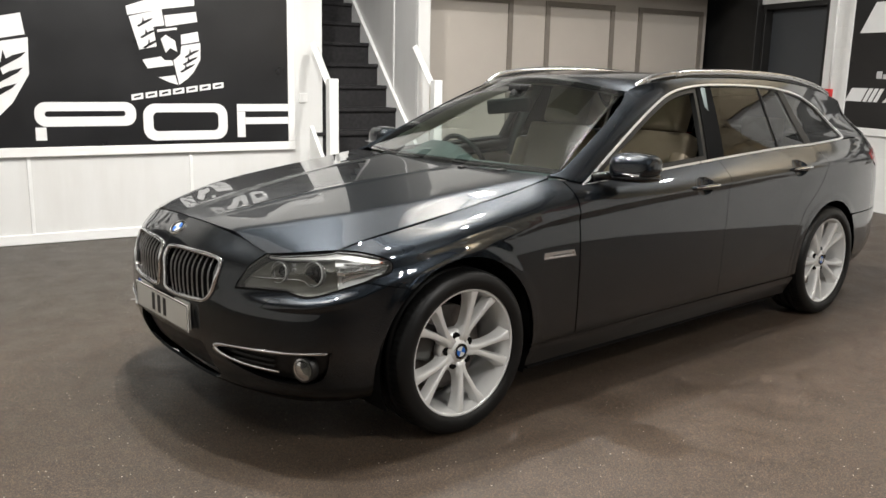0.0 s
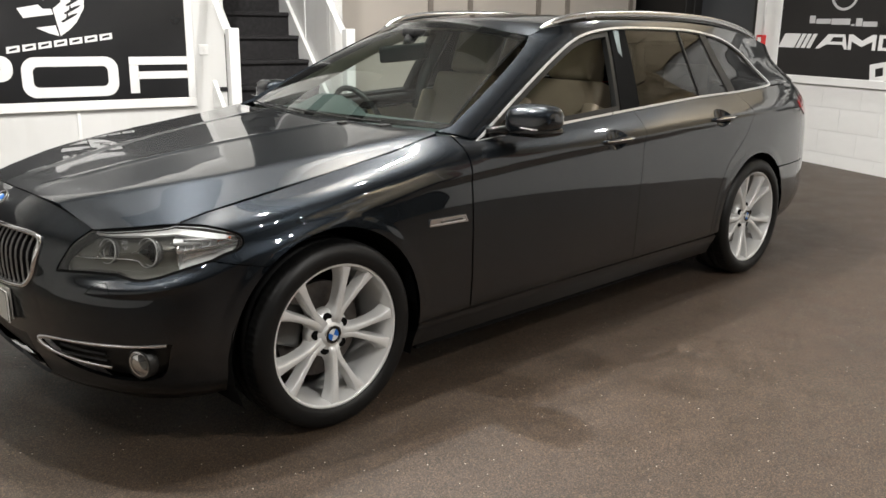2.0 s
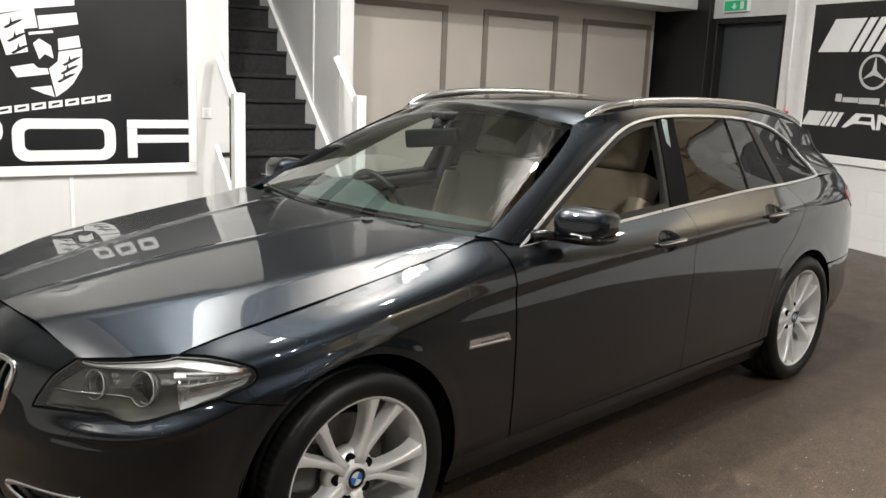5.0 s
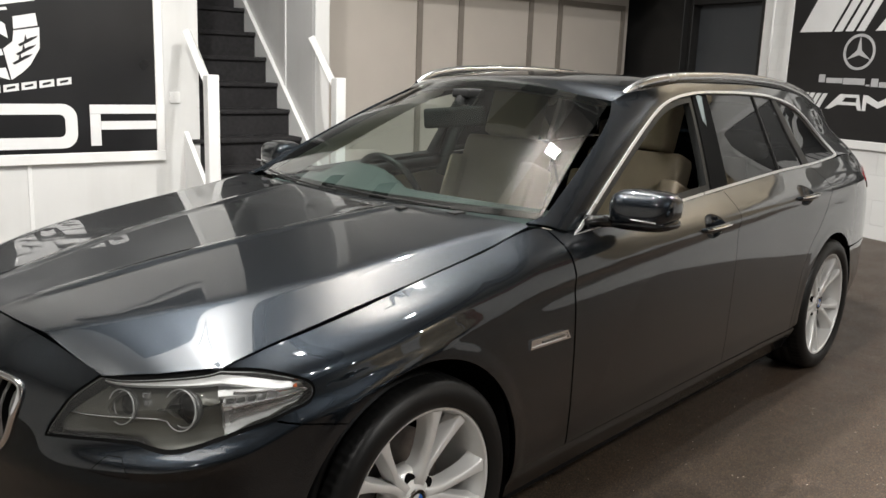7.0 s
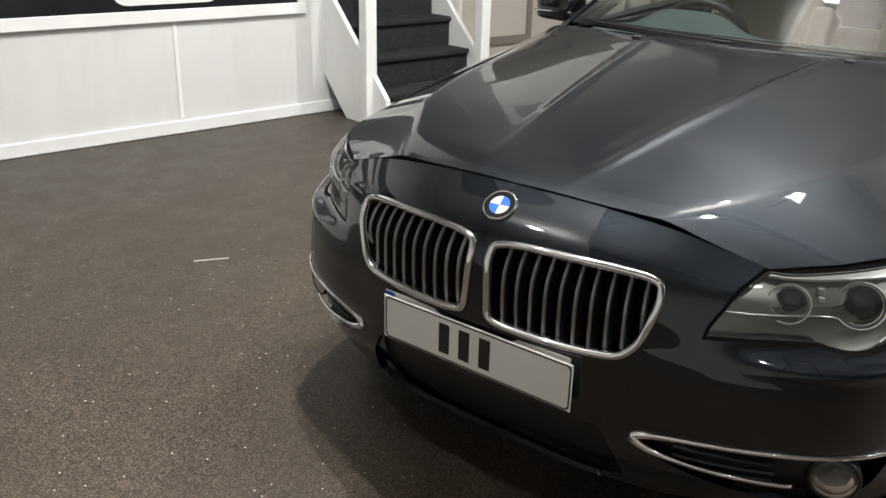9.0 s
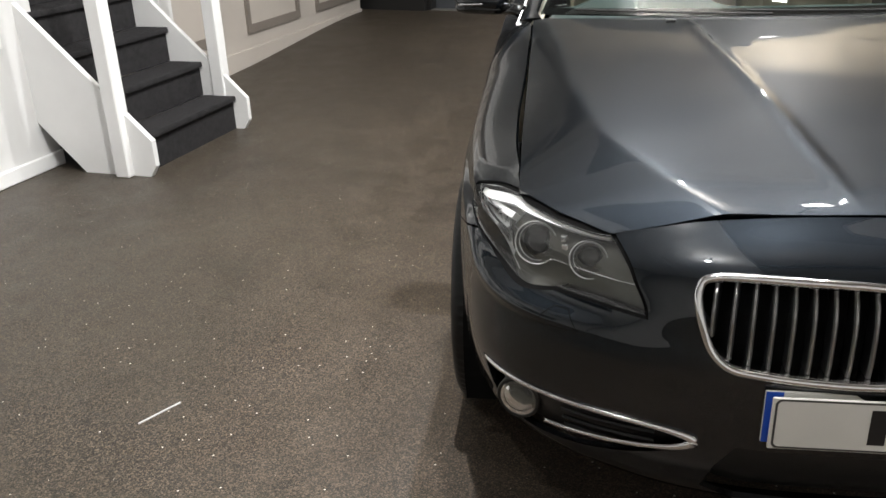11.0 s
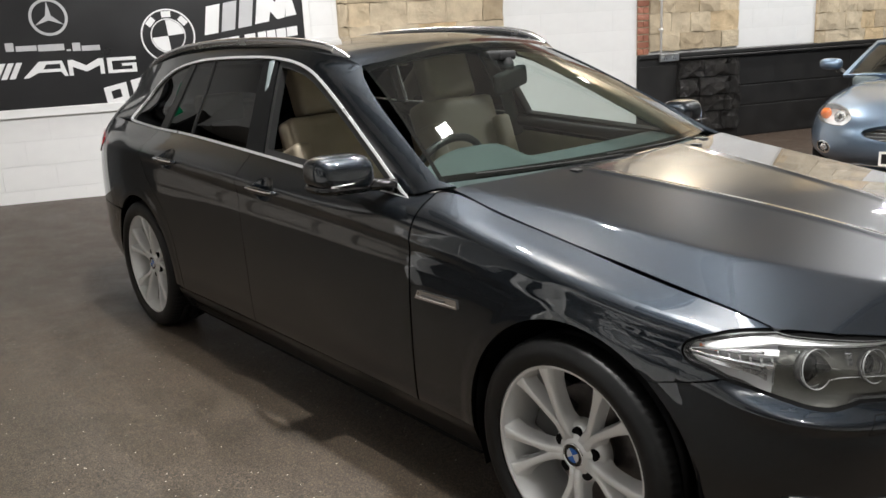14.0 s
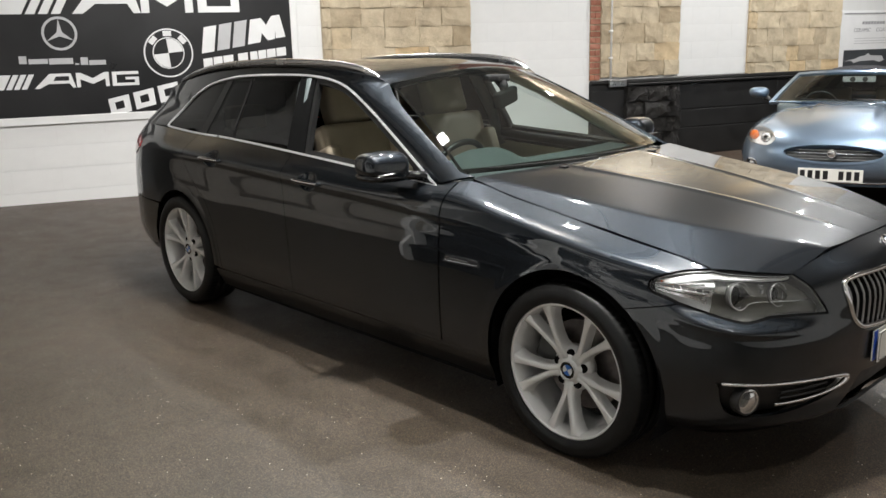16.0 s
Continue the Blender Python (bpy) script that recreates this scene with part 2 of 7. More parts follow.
def prism(bm, pts, d0, d1, holes=(), axis="y"):
    """Extrude a flat outline (u, z), with holes, from depth d0 to d1 along the local y."""
    from mathutils.geometry import delaunay_2d_cdt
    loops = [list(pts)] + [list(h) for h in holes]
    co, edges = [], []
    for lp in loops:
        s = len(co)
        co += [Vector(p) for p in lp]
        edges += [(s + i, s + (i + 1) % len(lp)) for i in range(len(lp))]
    vs, _, fs, *_ = delaunay_2d_cdt(co, edges, [], 0, 1e-6)
    keep = []
    for f in fs:
        c = sum((vs[i] for i in f), Vector((0, 0))) / len(f)
        if inside(c, loops[0]) and not any(inside(c, h) for h in loops[1:]):
            keep.append(f)
    a = [bm.verts.new((v.x, d1, v.y)) for v in vs]
    b = [bm.verts.new((v.x, d0, v.y)) for v in vs]
    count = {}
    for f in keep:
        bm.faces.new([a[i] for i in f])
        bm.faces.new([b[i] for i in reversed(f)])
        for i in range(3):
            k = (f[i], f[(i + 1) % 3])
            count[frozenset(k)] = k if frozenset(k) not in count else None
    for k in count.values():
        if k:
            bm.faces.new([a[k[1]], a[k[0]], b[k[0]], b[k[1]]])
    bmesh.ops.delete(bm, geom=[v for v in bm.verts if not v.link_faces], context="VERTS")


def inside(p, poly):
    x, y, r = p[0], p[1], False
    for i in range(len(poly)):
        x0, y0 = poly[i]
        x1, y1 = poly[i - 1]
        if (y0 > y) != (y1 > y) and x < (x1 - x0) * (y - y0) / (y1 - y0) + x0:
            r = not r
    return r


def disc(cx, cz, r, n=40, a0=0.0, a1=2 * math.pi, rz=None):
    rz = rz or r
    full = abs(a1 - a0 - 2 * math.pi) < 1e-6
    k = n if full else n - 1
    return [(cx + r * math.cos(a0 + (a1 - a0) * i / k), cz + rz * math.sin(a0 + (a1 - a0) * i / k)) for i in range(n)]


def rounded(x0, x1, z0, z1, r, n=6):
    p = []
    for cx, cz, a in ((x1 - r, z1 - r, 0), (x0 + r, z1 - r, 90), (x0 + r, z0 + r, 180), (x1 - r, z0 + r, 270)):
        for i in range(n + 1):
            t = radians(a + 90 * i / n)
            p.append((cx + r * math.cos(t), cz + r * math.sin(t)))
    return p


def spun(profile, n=48, axis="y"):
    """A ring of (radius, offset) pairs turned round the local y axis."""
    bm = bmesh.new()
    rows = []
    for i in range(n):
        t = 2 * math.pi * i / n
        rows.append([bm.verts.new((r * math.cos(t), o, r * math.sin(t))) for r, o in profile])
    for i in range(n):
        a, b = rows[i], rows[(i + 1) % n]
        for j in range(len(profile) - 1):
            bm.faces.new((a[j], a[j + 1], b[j + 1], b[j]))
    bmesh.ops.remove_doubles(bm, verts=bm.verts, dist=1e-6)
    return bm


def tube(bm, pts, r, n=8, flat=1.0, up=(0, 0, 1), closed=False):
    """A round or oval bar along a line of points. flat scales it across up."""
    pts = [Vector(p) for p in pts]
    rings = []
    for i, p in enumerate(pts):
        a, b = pts[i - 1] if (i or closed) else p, pts[(i + 1) % len(pts)] if (i < len(pts) - 1 or closed) else p
        d = (b - a).normalized()
        u = Vector(up) - d * Vector(up).dot(d)
        u = u.normalized() if u.length > 1e-4 else d.orthogonal().normalized()
        s = d.cross(u)
        rr = r[i] if isinstance(r, (list, tuple)) else r
        rings.append([bm.verts.new(p + (u * math.sin(t) + s * math.cos(t) * flat) * rr) for t in (2 * math.pi * k / n for k in range(n))])
    m = len(rings)
    for i in range(m if closed else m - 1):
        a, b = rings[i], rings[(i + 1) % m]
        for k in range(n):
            bm.faces.new((a[k], a[(k + 1) % n], b[(k + 1) % n], b[k]))
    if not closed:
        bm.faces.new(list(reversed(rings[0])))
        bm.faces.new(rings[-1])
    bmesh.ops.recalc_face_normals(bm, faces=bm.faces)


def wall_frame(x, y, dx, dy):
    """Local x runs along the wall, local y out of it into the room, local z up."""
    d = Vector((dx, dy, 0)).normalized()
    n = Vector((-d.y, d.x, 0))
    m = Matrix.Identity(4)
    for i in range(3):
        m[i][0], m[i][1], m[i][2] = d[i], n[i], (0, 0, 1)[i]
    m.translation = (x, y, 0)
    return m


def thing(name, m, label, category, group="", kind=""):
    ob = new(name)
    ob.matrix_world = m
    ob.empty_display_size = 0.1
    return tagged(ob, label, category, group, kind)


SOUTH = wall_frame(0, -3.62, 0.986, -0.168)
PANEL = wall_frame(0, -3.95, 0.986, -0.168)
# along the west wall, u grows towards the blue car; local y points into the room when the frame is turned
WEST = wall_frame(-5.09, 0, -0.322, -0.947)


def rise(x, y):
    """The floor climbs gently towards the far corner by the grey door."""
    k = min(1, max(0, (-2.7 - x) / 3.0))
    return 0.13 * k * k * (3 - 2 * k) * min(1, max(0, (4.5 - y) / 4))


# ---- structure ----
def floor_sheet():
    bm = bmesh.new()
    xs = [-9 + 0.35 * i for i in range(50)]
    ys = [-6.5 + 0.35 * i for i in range(78)]
    g = [[bm.verts.new((x, y, rise(x, y))) for y in ys] for x in xs]
    for i in range(len(xs) - 1):
        for j in range(len(ys) - 1):
            bm.faces.new((g[i][j], g[i + 1][j], g[i + 1][j + 1], g[i][j + 1]))
    ob = part("floor", bm, FLOOR, smooth=True)
    tagged(ob, "dark brown anti-slip resin showroom floor with pale specks", "floor", kind="structure")


def setting(name, dims, mat, m, label, category, bevel=0.0):
    ob = boxed(name, dims, mat, None, bevel)
    ob.matrix_world = m
    return tagged(ob, label, category, kind="structure")


floor_sheet()
wall_south = setting("wall_south", (-0.66, 7.0, -0.2, 0, -0.02, CEILING), WHITE, SOUTH, "white painted panelled wall behind the black sign board", "wall")
panel_wall = setting("wall_panelled", (-5.95, -1.66, -0.2, 0, -0.02, CEILING), TAUPE, PANEL, "greige painted wall with raised taupe moulding frames", "wall")
wall_west = setting("wall_west", (-21.5, 1.29, -0.3, 0, -0.02, CEILING), WHITE, WEST, "white painted blockwork wall with exposed sandstone panels", "wall")
setting("wall_north", (-9.0, 9.0, 20.4, 20.6, -0.02, CEILING), WHITE, Matrix.Identity(4), "white painted end wall of the showroom", "wall")
setting("wall_east", (7.3, 7.5, -6.5, 20.4, -0.02, CEILING), WHITE, Matrix.Identity(4), "white painted side wall of the showroom", "wall")
setting("wall_stair_end", (-2.4, 0.4, -2.9, -2.7, -0.02, CEILING), WHITE, SOUTH, "white painted wall at the head of the stairs", "wall")
setting("wall_corner", (1.2, 4.2, -1.9, -1.7, -0.02, CEILING), WHITE, WEST, "white painted wall behind the grey door", "wall")
bm = bmesh.new()
box(bm, -9.0, 8.0, -7.5, 21.0, CEILING, CEILING + 0.2)
for f in {f for v in box(bm, -9.0, 8.0, -7.5, -0.9, CEILING - 0.3, CEILING + 0.05) for f in v.link_faces}:
    f.material_index = 2
for x in (-6.4, -4.2, -2.1, 0.6, 2.7, 4.8):
    vs = box(bm, x - 0.12, x + 0.12, -0.9, 20.9, CEILING - 0.25, CEILING + 0.05)
    for f in {f for v in vs for f in v.link_faces}:
        f.material_index = 1
# unseen soffit bays, added for the bonnet reflections: flat slabs with their dark painted on
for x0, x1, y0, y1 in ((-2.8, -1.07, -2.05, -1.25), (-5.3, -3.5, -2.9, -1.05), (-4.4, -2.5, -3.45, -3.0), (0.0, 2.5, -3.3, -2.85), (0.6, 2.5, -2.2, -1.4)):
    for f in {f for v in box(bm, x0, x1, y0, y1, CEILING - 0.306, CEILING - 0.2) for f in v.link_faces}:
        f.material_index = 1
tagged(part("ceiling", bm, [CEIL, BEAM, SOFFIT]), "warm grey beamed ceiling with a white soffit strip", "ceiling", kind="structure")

# unseen white sheet above the boxed-in beam, added to brighten the bonnet reflections
setting("wall_upper", (-5.95, -1.66, 0.003, 0.03, 2.96, CEILING - 0.31), WHITE, PANEL, "white sheet above the boxed-in beam, added to brighten reflections", "wall")
# a dark vent window high on the sign wall
high = thing("window_1", SOUTH, "dark high-level window above the sign board", "window", kind="structure")
boxed("window_frame", (-0.22, 1.18, 0.003, 0.03, 3.28, 3.74), WHITE_GLOSS, high, 0.004)
boxed("pane", (-0.17, 1.13, 0.02, 0.034, 3.33, 3.69), GLOSS_BLACK, high)
# lower wall panels with cover strips and a skirting
for u in (0.562, 1.83, 3.1, 4.4):
    s = boxed("trim", (u - 0.014, u + 0.014, 0.0, 0.008, 0.09, 0.70), WHITE_GLOSS, wall_south, 0.003)
boxed("baseboard", (-0.66, 7.0, 0.0, 0.022, 0.0, 0.085), WHITE_GLOSS, wall_south, 0.006)

# moulding frames of the greige wall
for a, b in ((-3.035, -1.75), (-4.455, -3.475), (-5.88, -4.825)):
    bm = bmesh.new()
    prism(bm, [(a, 0.28), (b, 0.28), (b, 2.2), (a, 2.2)], 0, 0.022, [[(a + 0.055, 0.35), (b - 0.055, 0.35), (b - 0.055, 2.145), (a + 0.055, 2.145)]])
    part("trim", bm, TAUPE_DARK, panel_wall)
boxed("baseboard", (-5.95, -1.6, 0.0, 0.02, 0.0, 0.16), TAUPE, panel_wall, 0.004)
setting("trim_bulkhead", (-7.6, -1.62, 0.0, 0.54, 2.36, 2.95), WHITE, PANEL, "white painted boxed-in beam under the ceiling", "beam", 0.004)

# the dark corner by the grey door
setting("wall_black", (2.32, 3.4, -0.3, 0.06, 0.0, 2.55), BLACK_WALL, WEST, "black painted wall beside the grey door", "wall", 0.004)
setting("wall_lintel", (1.29, 3.4, -0.3, -0.001, 2.26, CEILING), WHITE, WEST, "white painted wall above the grey door", "wall")
door = thing("door_1", WEST, "closed dark grey flush door with a lever handle", "door", kind="structure")
boxed("door_leaf", (1.35, 2.27, -0.17, -0.125, 0.135, 2.2), DOOR_GREY, door, 0.004)
boxed("door_frame", (1.29, 1.35, -0.2, -0.02, 0.1, 2.26), BLACK_WALL, door, 0.004)
boxed("door_frame", (2.27, 2.32, -0.2, -0.02, 0.1, 2.26), BLACK_WALL, door, 0.004)
boxed("door_frame", (1.35, 2.27, -0.2, -0.02, 2.2, 2.26), BLACK_WALL, door, 0.004)
boxed("threshold", (1.3, 2.3, -0.25, -0.02, 0.1, 0.142), STEEL_SOCKET, door, 0.004)
bm = bmesh.new()
tube(bm, [(1.43, -0.125, 1.12), (1.43, -0.07, 1.12), (1.45, -0.06, 1.12), (1.56, -0.06, 1.12)], 0.010)
part("door_handle", bm, STEEL_SOCKET, door, "steel lever handle", True)


# ---- stairs ----
def stairs():
    st = thing("staircase", SOUTH @ Matrix.Translation((-0.06, 0.62, 0)), "charcoal carpeted straight staircase with white strings", "stairs")
    n, rise_h, go = 15, 0.212, 0.210
    x0, x1 = -1.475, -0.51
    for k in range(n):
        bm = bmesh.new()
        box(bm, x0, x1, -go * (k + 1) - 0.02, -go * k, rise_h * k, rise_h * (k + 1) - 0.02)
        box(bm, x0, x1, -go * (k + 1), -go * k + 0.025, rise_h * (k + 1) - 0.035, rise_h * (k + 1), 0.012, 2)
        part("step", bm, CARPET, st)
    top = n * rise_h
    # strings: slanting white boards at both sides
    for xa, xb in ((x1, x1 + 0.035), (x0 - 0.035, x0)):
        bm = bmesh.new()
        pts = [(0.06, 0.0), (0.10, 0.06), (0.10, 0.20), (-go * n, top + 0.22), (-go * n, top - 0.3), (-0.36, 0.0)]
        prism(bm, pts, xa, xb)
        for v in bm.verts:
            v.co = Vector((v.co.y, v.co.x, v.co.z))
        bmesh.ops.recalc_face_normals(bm, faces=bm.faces)
        part("string", bm, WHITE_GLOSS, st)
    for x in (x1 + 0.04, x0 - 0.03):
        nw = thing("newel_post", SOUTH @ Matrix.Translation((-0.06, 0.62, 0)), "white painted square newel post at the stair foot", "newel post", "newel posts")
        boxed("post", (x - 0.043, x + 0.043, -0.13, -0.044, 0, 1.345), WHITE_GLOSS, nw, 0.006)
        bm = bmesh.new()
        tube(bm, [(x, -0.13, 1.27), (x, -0.50, 1.27 + 0.37 * rise_h / go)], 0.034, 4, 1.0)
        part("handrail", bm, WHITE_GLOSS, nw)
    # white boarding up the right flank of the flight
    bm = bmesh.new()
    prism(bm, [(-0.50, 0.35), (-0.50, CEILING), (-3.0, CEILING), (-3.0, 2.9)], x0 - 0.06, x0 - 0.036)
    for v in bm.verts:
        v.co = Vector((v.co.y, v.co.x, v.co.z))
    bmesh.ops.recalc_face_normals(bm, faces=bm.faces)
    side = part("wall_stair_side", bm, WHITE)
    side.matrix_world = SOUTH @ Matrix.Translation((-0.06, 0.62, 0))
    tagged(side, "white boarded side wall above the stair string", "wall", kind="structure")
    boxed("batten", (x0 - 0.036, x0 - 0.028, -0.98, -0.95, 1.0, CEILING), WHITE_GLOSS, side)
    post = boxed("pillar", (x0 - 0.17, x0 - 0.038, -0.62, -0.46, 0.0, CEILING), WHITE, None, 0.006)
    post.matrix_world = SOUTH @ Matrix.Translation((-0.06, 0.62, 0))
    tagged(post, "white painted square pillar beside the stairs", "pillar", kind="structure")


stairs()


# ---- sign boards ----
def flat(board, pts, mat, lift, name="shape", holes=()):
    bm = bmesh.new()
    prism(bm, pts, 0.022, 0.022 + lift, holes)
    bmesh.ops.recalc_face_normals(bm, faces=bm.faces)
    return part(name, bm, mat, board)


def sign_board(m, x0, x1, z0, z1, label):
    b = thing("sign_board", m, label, "sign")
    boxed("panel", (x0 + 0.05, x1 - 0.05, 0.002, 0.022, z0 + 0.06, z1 - 0.06), BOARD_BLACK, b)
    for d in ((x0, x1, 0.002, 0.034, z0, z0 + 0.075), (x0, x1, 0.002, 0.034, z1 - 0.075, z1),
              (x0, x0 + 0.062, 0.002, 0.034, z0 + 0.075, z1 - 0.075), (x1 - 0.062, x1, 0.002, 0.034, z0 + 0.075, z1 - 0.075)):
        boxed("frame", d, WHITE_GLOSS, b, 0.004)
    return b


sb = sign_board(SOUTH, -0.38, 4.9, 0.70, 2.75, "large black sign board with white shields, white frame")
flat(sb, rounded(1.0, 1.765, 0.935, 1.128, 0.085), BOARD_WHITE, 0.004, "lettering_block", [rounded(1.085, 1.69, 1.012, 1.056, 0.02, 3)])
flat(sb, [(1.685, 0.828), (1.765, 0.828), (1.765, 0.93), (1.685, 0.93)], BOARD_WHITE, 0.004, "lettering_block")
flat(sb, rounded(0.238, 0.945, 0.808, 1.115, 0.1), BOARD_WHITE, 0.004, "lettering_block", [rounded(0.318, 0.865, 0.886, 1.042, 0.04)])
for r in ((-0.318, 0.152, 1.046, 1.11), (-0.318, 0.078, 0.934, 0.994), (0.08, 0.152, 0.822, 1.044)):
    flat(sb, [(r[0], r[2]), (r[1], r[2]), (r[1], r[3]), (r[0], r[3])], BOARD_WHITE, 0.004, "lettering_block")


def shield(board, cx, cz, k):
    """A tilted heraldic shield of plain white fields, k times its small size, centred at cx, cz."""
    def at(pts):
        return [(cx + (x - 0.74) * k, cz + (z - 1.62) * k) for x, z in pts]
    flat(board, at([(1.04, 1.89), (0.9, 1.94), (0.77, 1.965), (0.63, 1.98), (0.49, 1.98), (0.49, 1.92), (0.75, 1.88), (1.03, 1.82)]), BOARD_WHITE, 0.004, "shield_field")
    flat(board, at([(1.02, 1.81), (0.76, 1.88), (0.74, 1.75), (0.83, 1.735), (0.81, 1.58), (0.95, 1.55)]), BOARD_WHITE, 0.004, "shield_field")
    flat(board, at([(0.74, 1.83), (0.48, 1.87), (0.47, 1.79), (0.73, 1.74)]), BOARD_WHITE, 0.004, "shield_field")
    flat(board, at([(0.61, 1.68), (0.47, 1.71), (0.46, 1.63), (0.61, 1.6)]), BOARD_WHITE, 0.004, "shield_field")
    flat(board, at([(0.61, 1.59), (0.45, 1.62), (0.455, 1.48), (0.52, 1.37), (0.57, 1.32), (0.64, 1.27), (0.68, 1.47), (0.62, 1.52)]), BOARD_WHITE, 0.004, "shield_field")
    flat(board, at([(0.93, 1.47), (0.78, 1.5), (0.75, 1.47), (0.69, 1.47), (0.68, 1.43), (0.89, 1.4)]), BOARD_WHITE, 0.004, "shield_field")
    flat(board, at([(0.81, 1.33), (0.67, 1.35), (0.65, 1.27), (0.72, 1.29)]), BOARD_WHITE, 0.004, "shield_field")
    # small crossed bars on the fields and a pale block in the middle
    for x, z in ((0.90, 1.77), (0.88, 1.68), (0.86, 1.60), (0.53, 1.53), (0.545, 1.47), (0.57, 1.41)):
        flat(board, at([(x + 0.06, z - 0.03), (x + 0.045, z - 0.04), (x - 0.05, z + 0.015), (x - 0.07, z + 0.035), (x - 0.02, z + 0.02)]), BOARD_BLACK, 0.006, "shield_bar")
        flat(board, at([(x + 0.02, z - 0.005), (x + 0.01, z + 0.04), (x, z + 0.0)]), BOARD_BLACK, 0.0065, "shield_bar")
    flat(board, at([(0.80, 1.695), (0.64, 1.72), (0.645, 1.738), (0.80, 1.715)]), BOARD_WHITE, 0.004, "shield_bar")
    flat(board, at([(0.775, 1.64), (0.735, 1.675), (0.66, 1.63), (0.645, 1.54), (0.70, 1.57), (0.74, 1.53)]), BOARD_WHITE, 0.004, "shield_field")


shield(sb, 0.74, 1.62, 1.0)
shield(sb, 2.35, 1.62, 2.0)
for i in range(7):
    a, b = 1.03 - 0.112 * i, 1.03 - 0.112 * i - 0.094
    za, zb = 1.165 + 0.141 * (1.03 - a), 1.165 + 0.141 * (1.03 - b)
    flat(sb, [(a, za - 0.024), (b, zb - 0.024), (b, zb + 0.024), (a, za + 0.024)], BOARD_WHITE, 0.004, "lettering_bar", [[(a - 0.02, za - 0.008), (b + 0.02, zb - 0.008), (b + 0.02, zb + 0.008), (a - 0.02, za + 0.008)]])
for i in range(3):
    flat(sb, rounded(0.62 - 0.2 * i, 0.78 - 0.2 * i, 2.08, 2.24, 0.03), BOARD_WHITE, 0.004, "lettering_block", [rounded(0.66 - 0.2 * i, 0.74 - 0.2 * i, 2.13, 2.19, 0.015)])

wb = sign_board(WEST, -2.09, 0.985, 0.875, 2.40, "large black sign board with white emblems, white frame")


def w(pts):
    """West wall outlines are written from the grey door towards the stone, as u, z."""
    return [(-u, z) for u, z in pts]


def slashes(u, z0, z1, k, n, gap, lean):
    for i in range(n):
        a = u + i * gap
        wd = k if i == 0 else gap * 0.72
        if i:
            a += k - gap
        flat(wb, w([(a, z0), (a + wd, z0), (a + wd + lean, z1), (a + lean, z1)]), BOARD_WHITE, 0.004, "slanted_bar")
    return u + k + (n - 1) * gap


def emblem_row(u0, u1, z0, z1):
    """A row of slanted bars followed by three heavy slotted blocks."""
    h, L = z1 - z0, u1 - u0
    lean = h * 0.55
    slashes(u0, z0, z1, L * 0.11, 5, L * 0.047, lean)
    a = u0 + L * 0.33
    b = a + L * 0.25
    flat(wb, w([(a, z0), (a + h * 0.32, z0), (a + L * 0.09, z0 + h * 0.3), (b - h * 0.3, z0 + h * 0.3), (b - h * 0.12, z0), (b + h * 0.1, z0), (b - h * 0.18, z1), (a + L * 0.10, z1)]), BOARD_WHITE, 0.004, "emblem_block",
         [w([(a + L * 0.12, z0 + h * 0.5), (b - h * 0.32, z0 + h * 0.5), (b - h * 0.3, z1 - h * 0.2), (a + L * 0.14, z1 - h * 0.2)])])
    a, b = b + L * 0.015, b + L * 0.225
    flat(wb, w([(a, z0), (a + h * 0.26, z0), (a + h * 0.26, z1 - h * 0.45), ((a + b) / 2, z0 + h * 0.2), (b - h * 0.26, z1 - h * 0.45), (b - h * 0.26, z0), (b, z0), (b, z1), (b - h * 0.3, z1), ((a + b) / 2, z0 + h * 0.6), (a + h * 0.3, z1), (a, z1)]), BOARD_WHITE, 0.004, "emblem_block")
    a, b = b + L * 0.02, u1
    flat(wb, w([(a, z0), (b, z0), (b, z0 + h * 0.6), (a + h * 0.9, z0 + h * 0.6), (a + h * 0.9, z0 + h * 0.42), (b - h * 0.28, z0 + h * 0.42), (b - h * 0.28, z0 + h * 0.2), (a + h * 0.3, z0 + h * 0.2), (a + h * 0.3, z1 - h * 0.22), (b, z1 - h * 0.22), (b, z1), (a, z1)]), BOARD_WHITE, 0.004, "emblem_block")


emblem_row(-0.83, 1.51, 1.89, 2.185)
emblem_row(-0.925, 0.475, 1.21, 1.345)
flat(wb, w(disc(-0.19, 1.712, 0.155)), BOARD_GREY, 0.004, "emblem_ring", [w(disc(-0.19, 1.712, 0.132))])
star = []
for i in range(6):
    r, t = (0.134, 90 + 60 * i) if i % 2 == 0 else (0.026, 90 + 60 * i)
    star.append((-0.19 + r * math.cos(radians(t)), 1.712 + r * math.sin(radians(t))))
flat(wb, w(star), BOARD_GREY, 0.004, "emblem_star")
for a, b, h in ((-0.565, -0.50, 0.07), (-0.485, -0.32, 0.045), (-0.31, -0.10, 0.055), (-0.085, -0.05, 0.015), (-0.035, 0.03, 0.07), (0.04, 0.19, 0.045)):
    zc = 1.462 - 0.05 * (a + 0.56) * 0.9
    flat(wb, w([(a, zc - 0.02), (b, zc - 0.02), (b, zc - 0.02 + h), (a, zc - 0.02 + h)]), BOARD_GREY, 0.004, "lettering_bar")
flat(wb, w(disc(0.78, 1.507, 0.236, 56)), BOARD_WHITE, 0.004, "emblem_ring", [w(disc(0.78, 1.507, 0.222, 56))])
flat(wb, w(disc(0.78, 1.507, 0.152, 48)), BOARD_WHITE, 0.004, "emblem_ring", [w(disc(0.78, 1.507, 0.142, 48))])
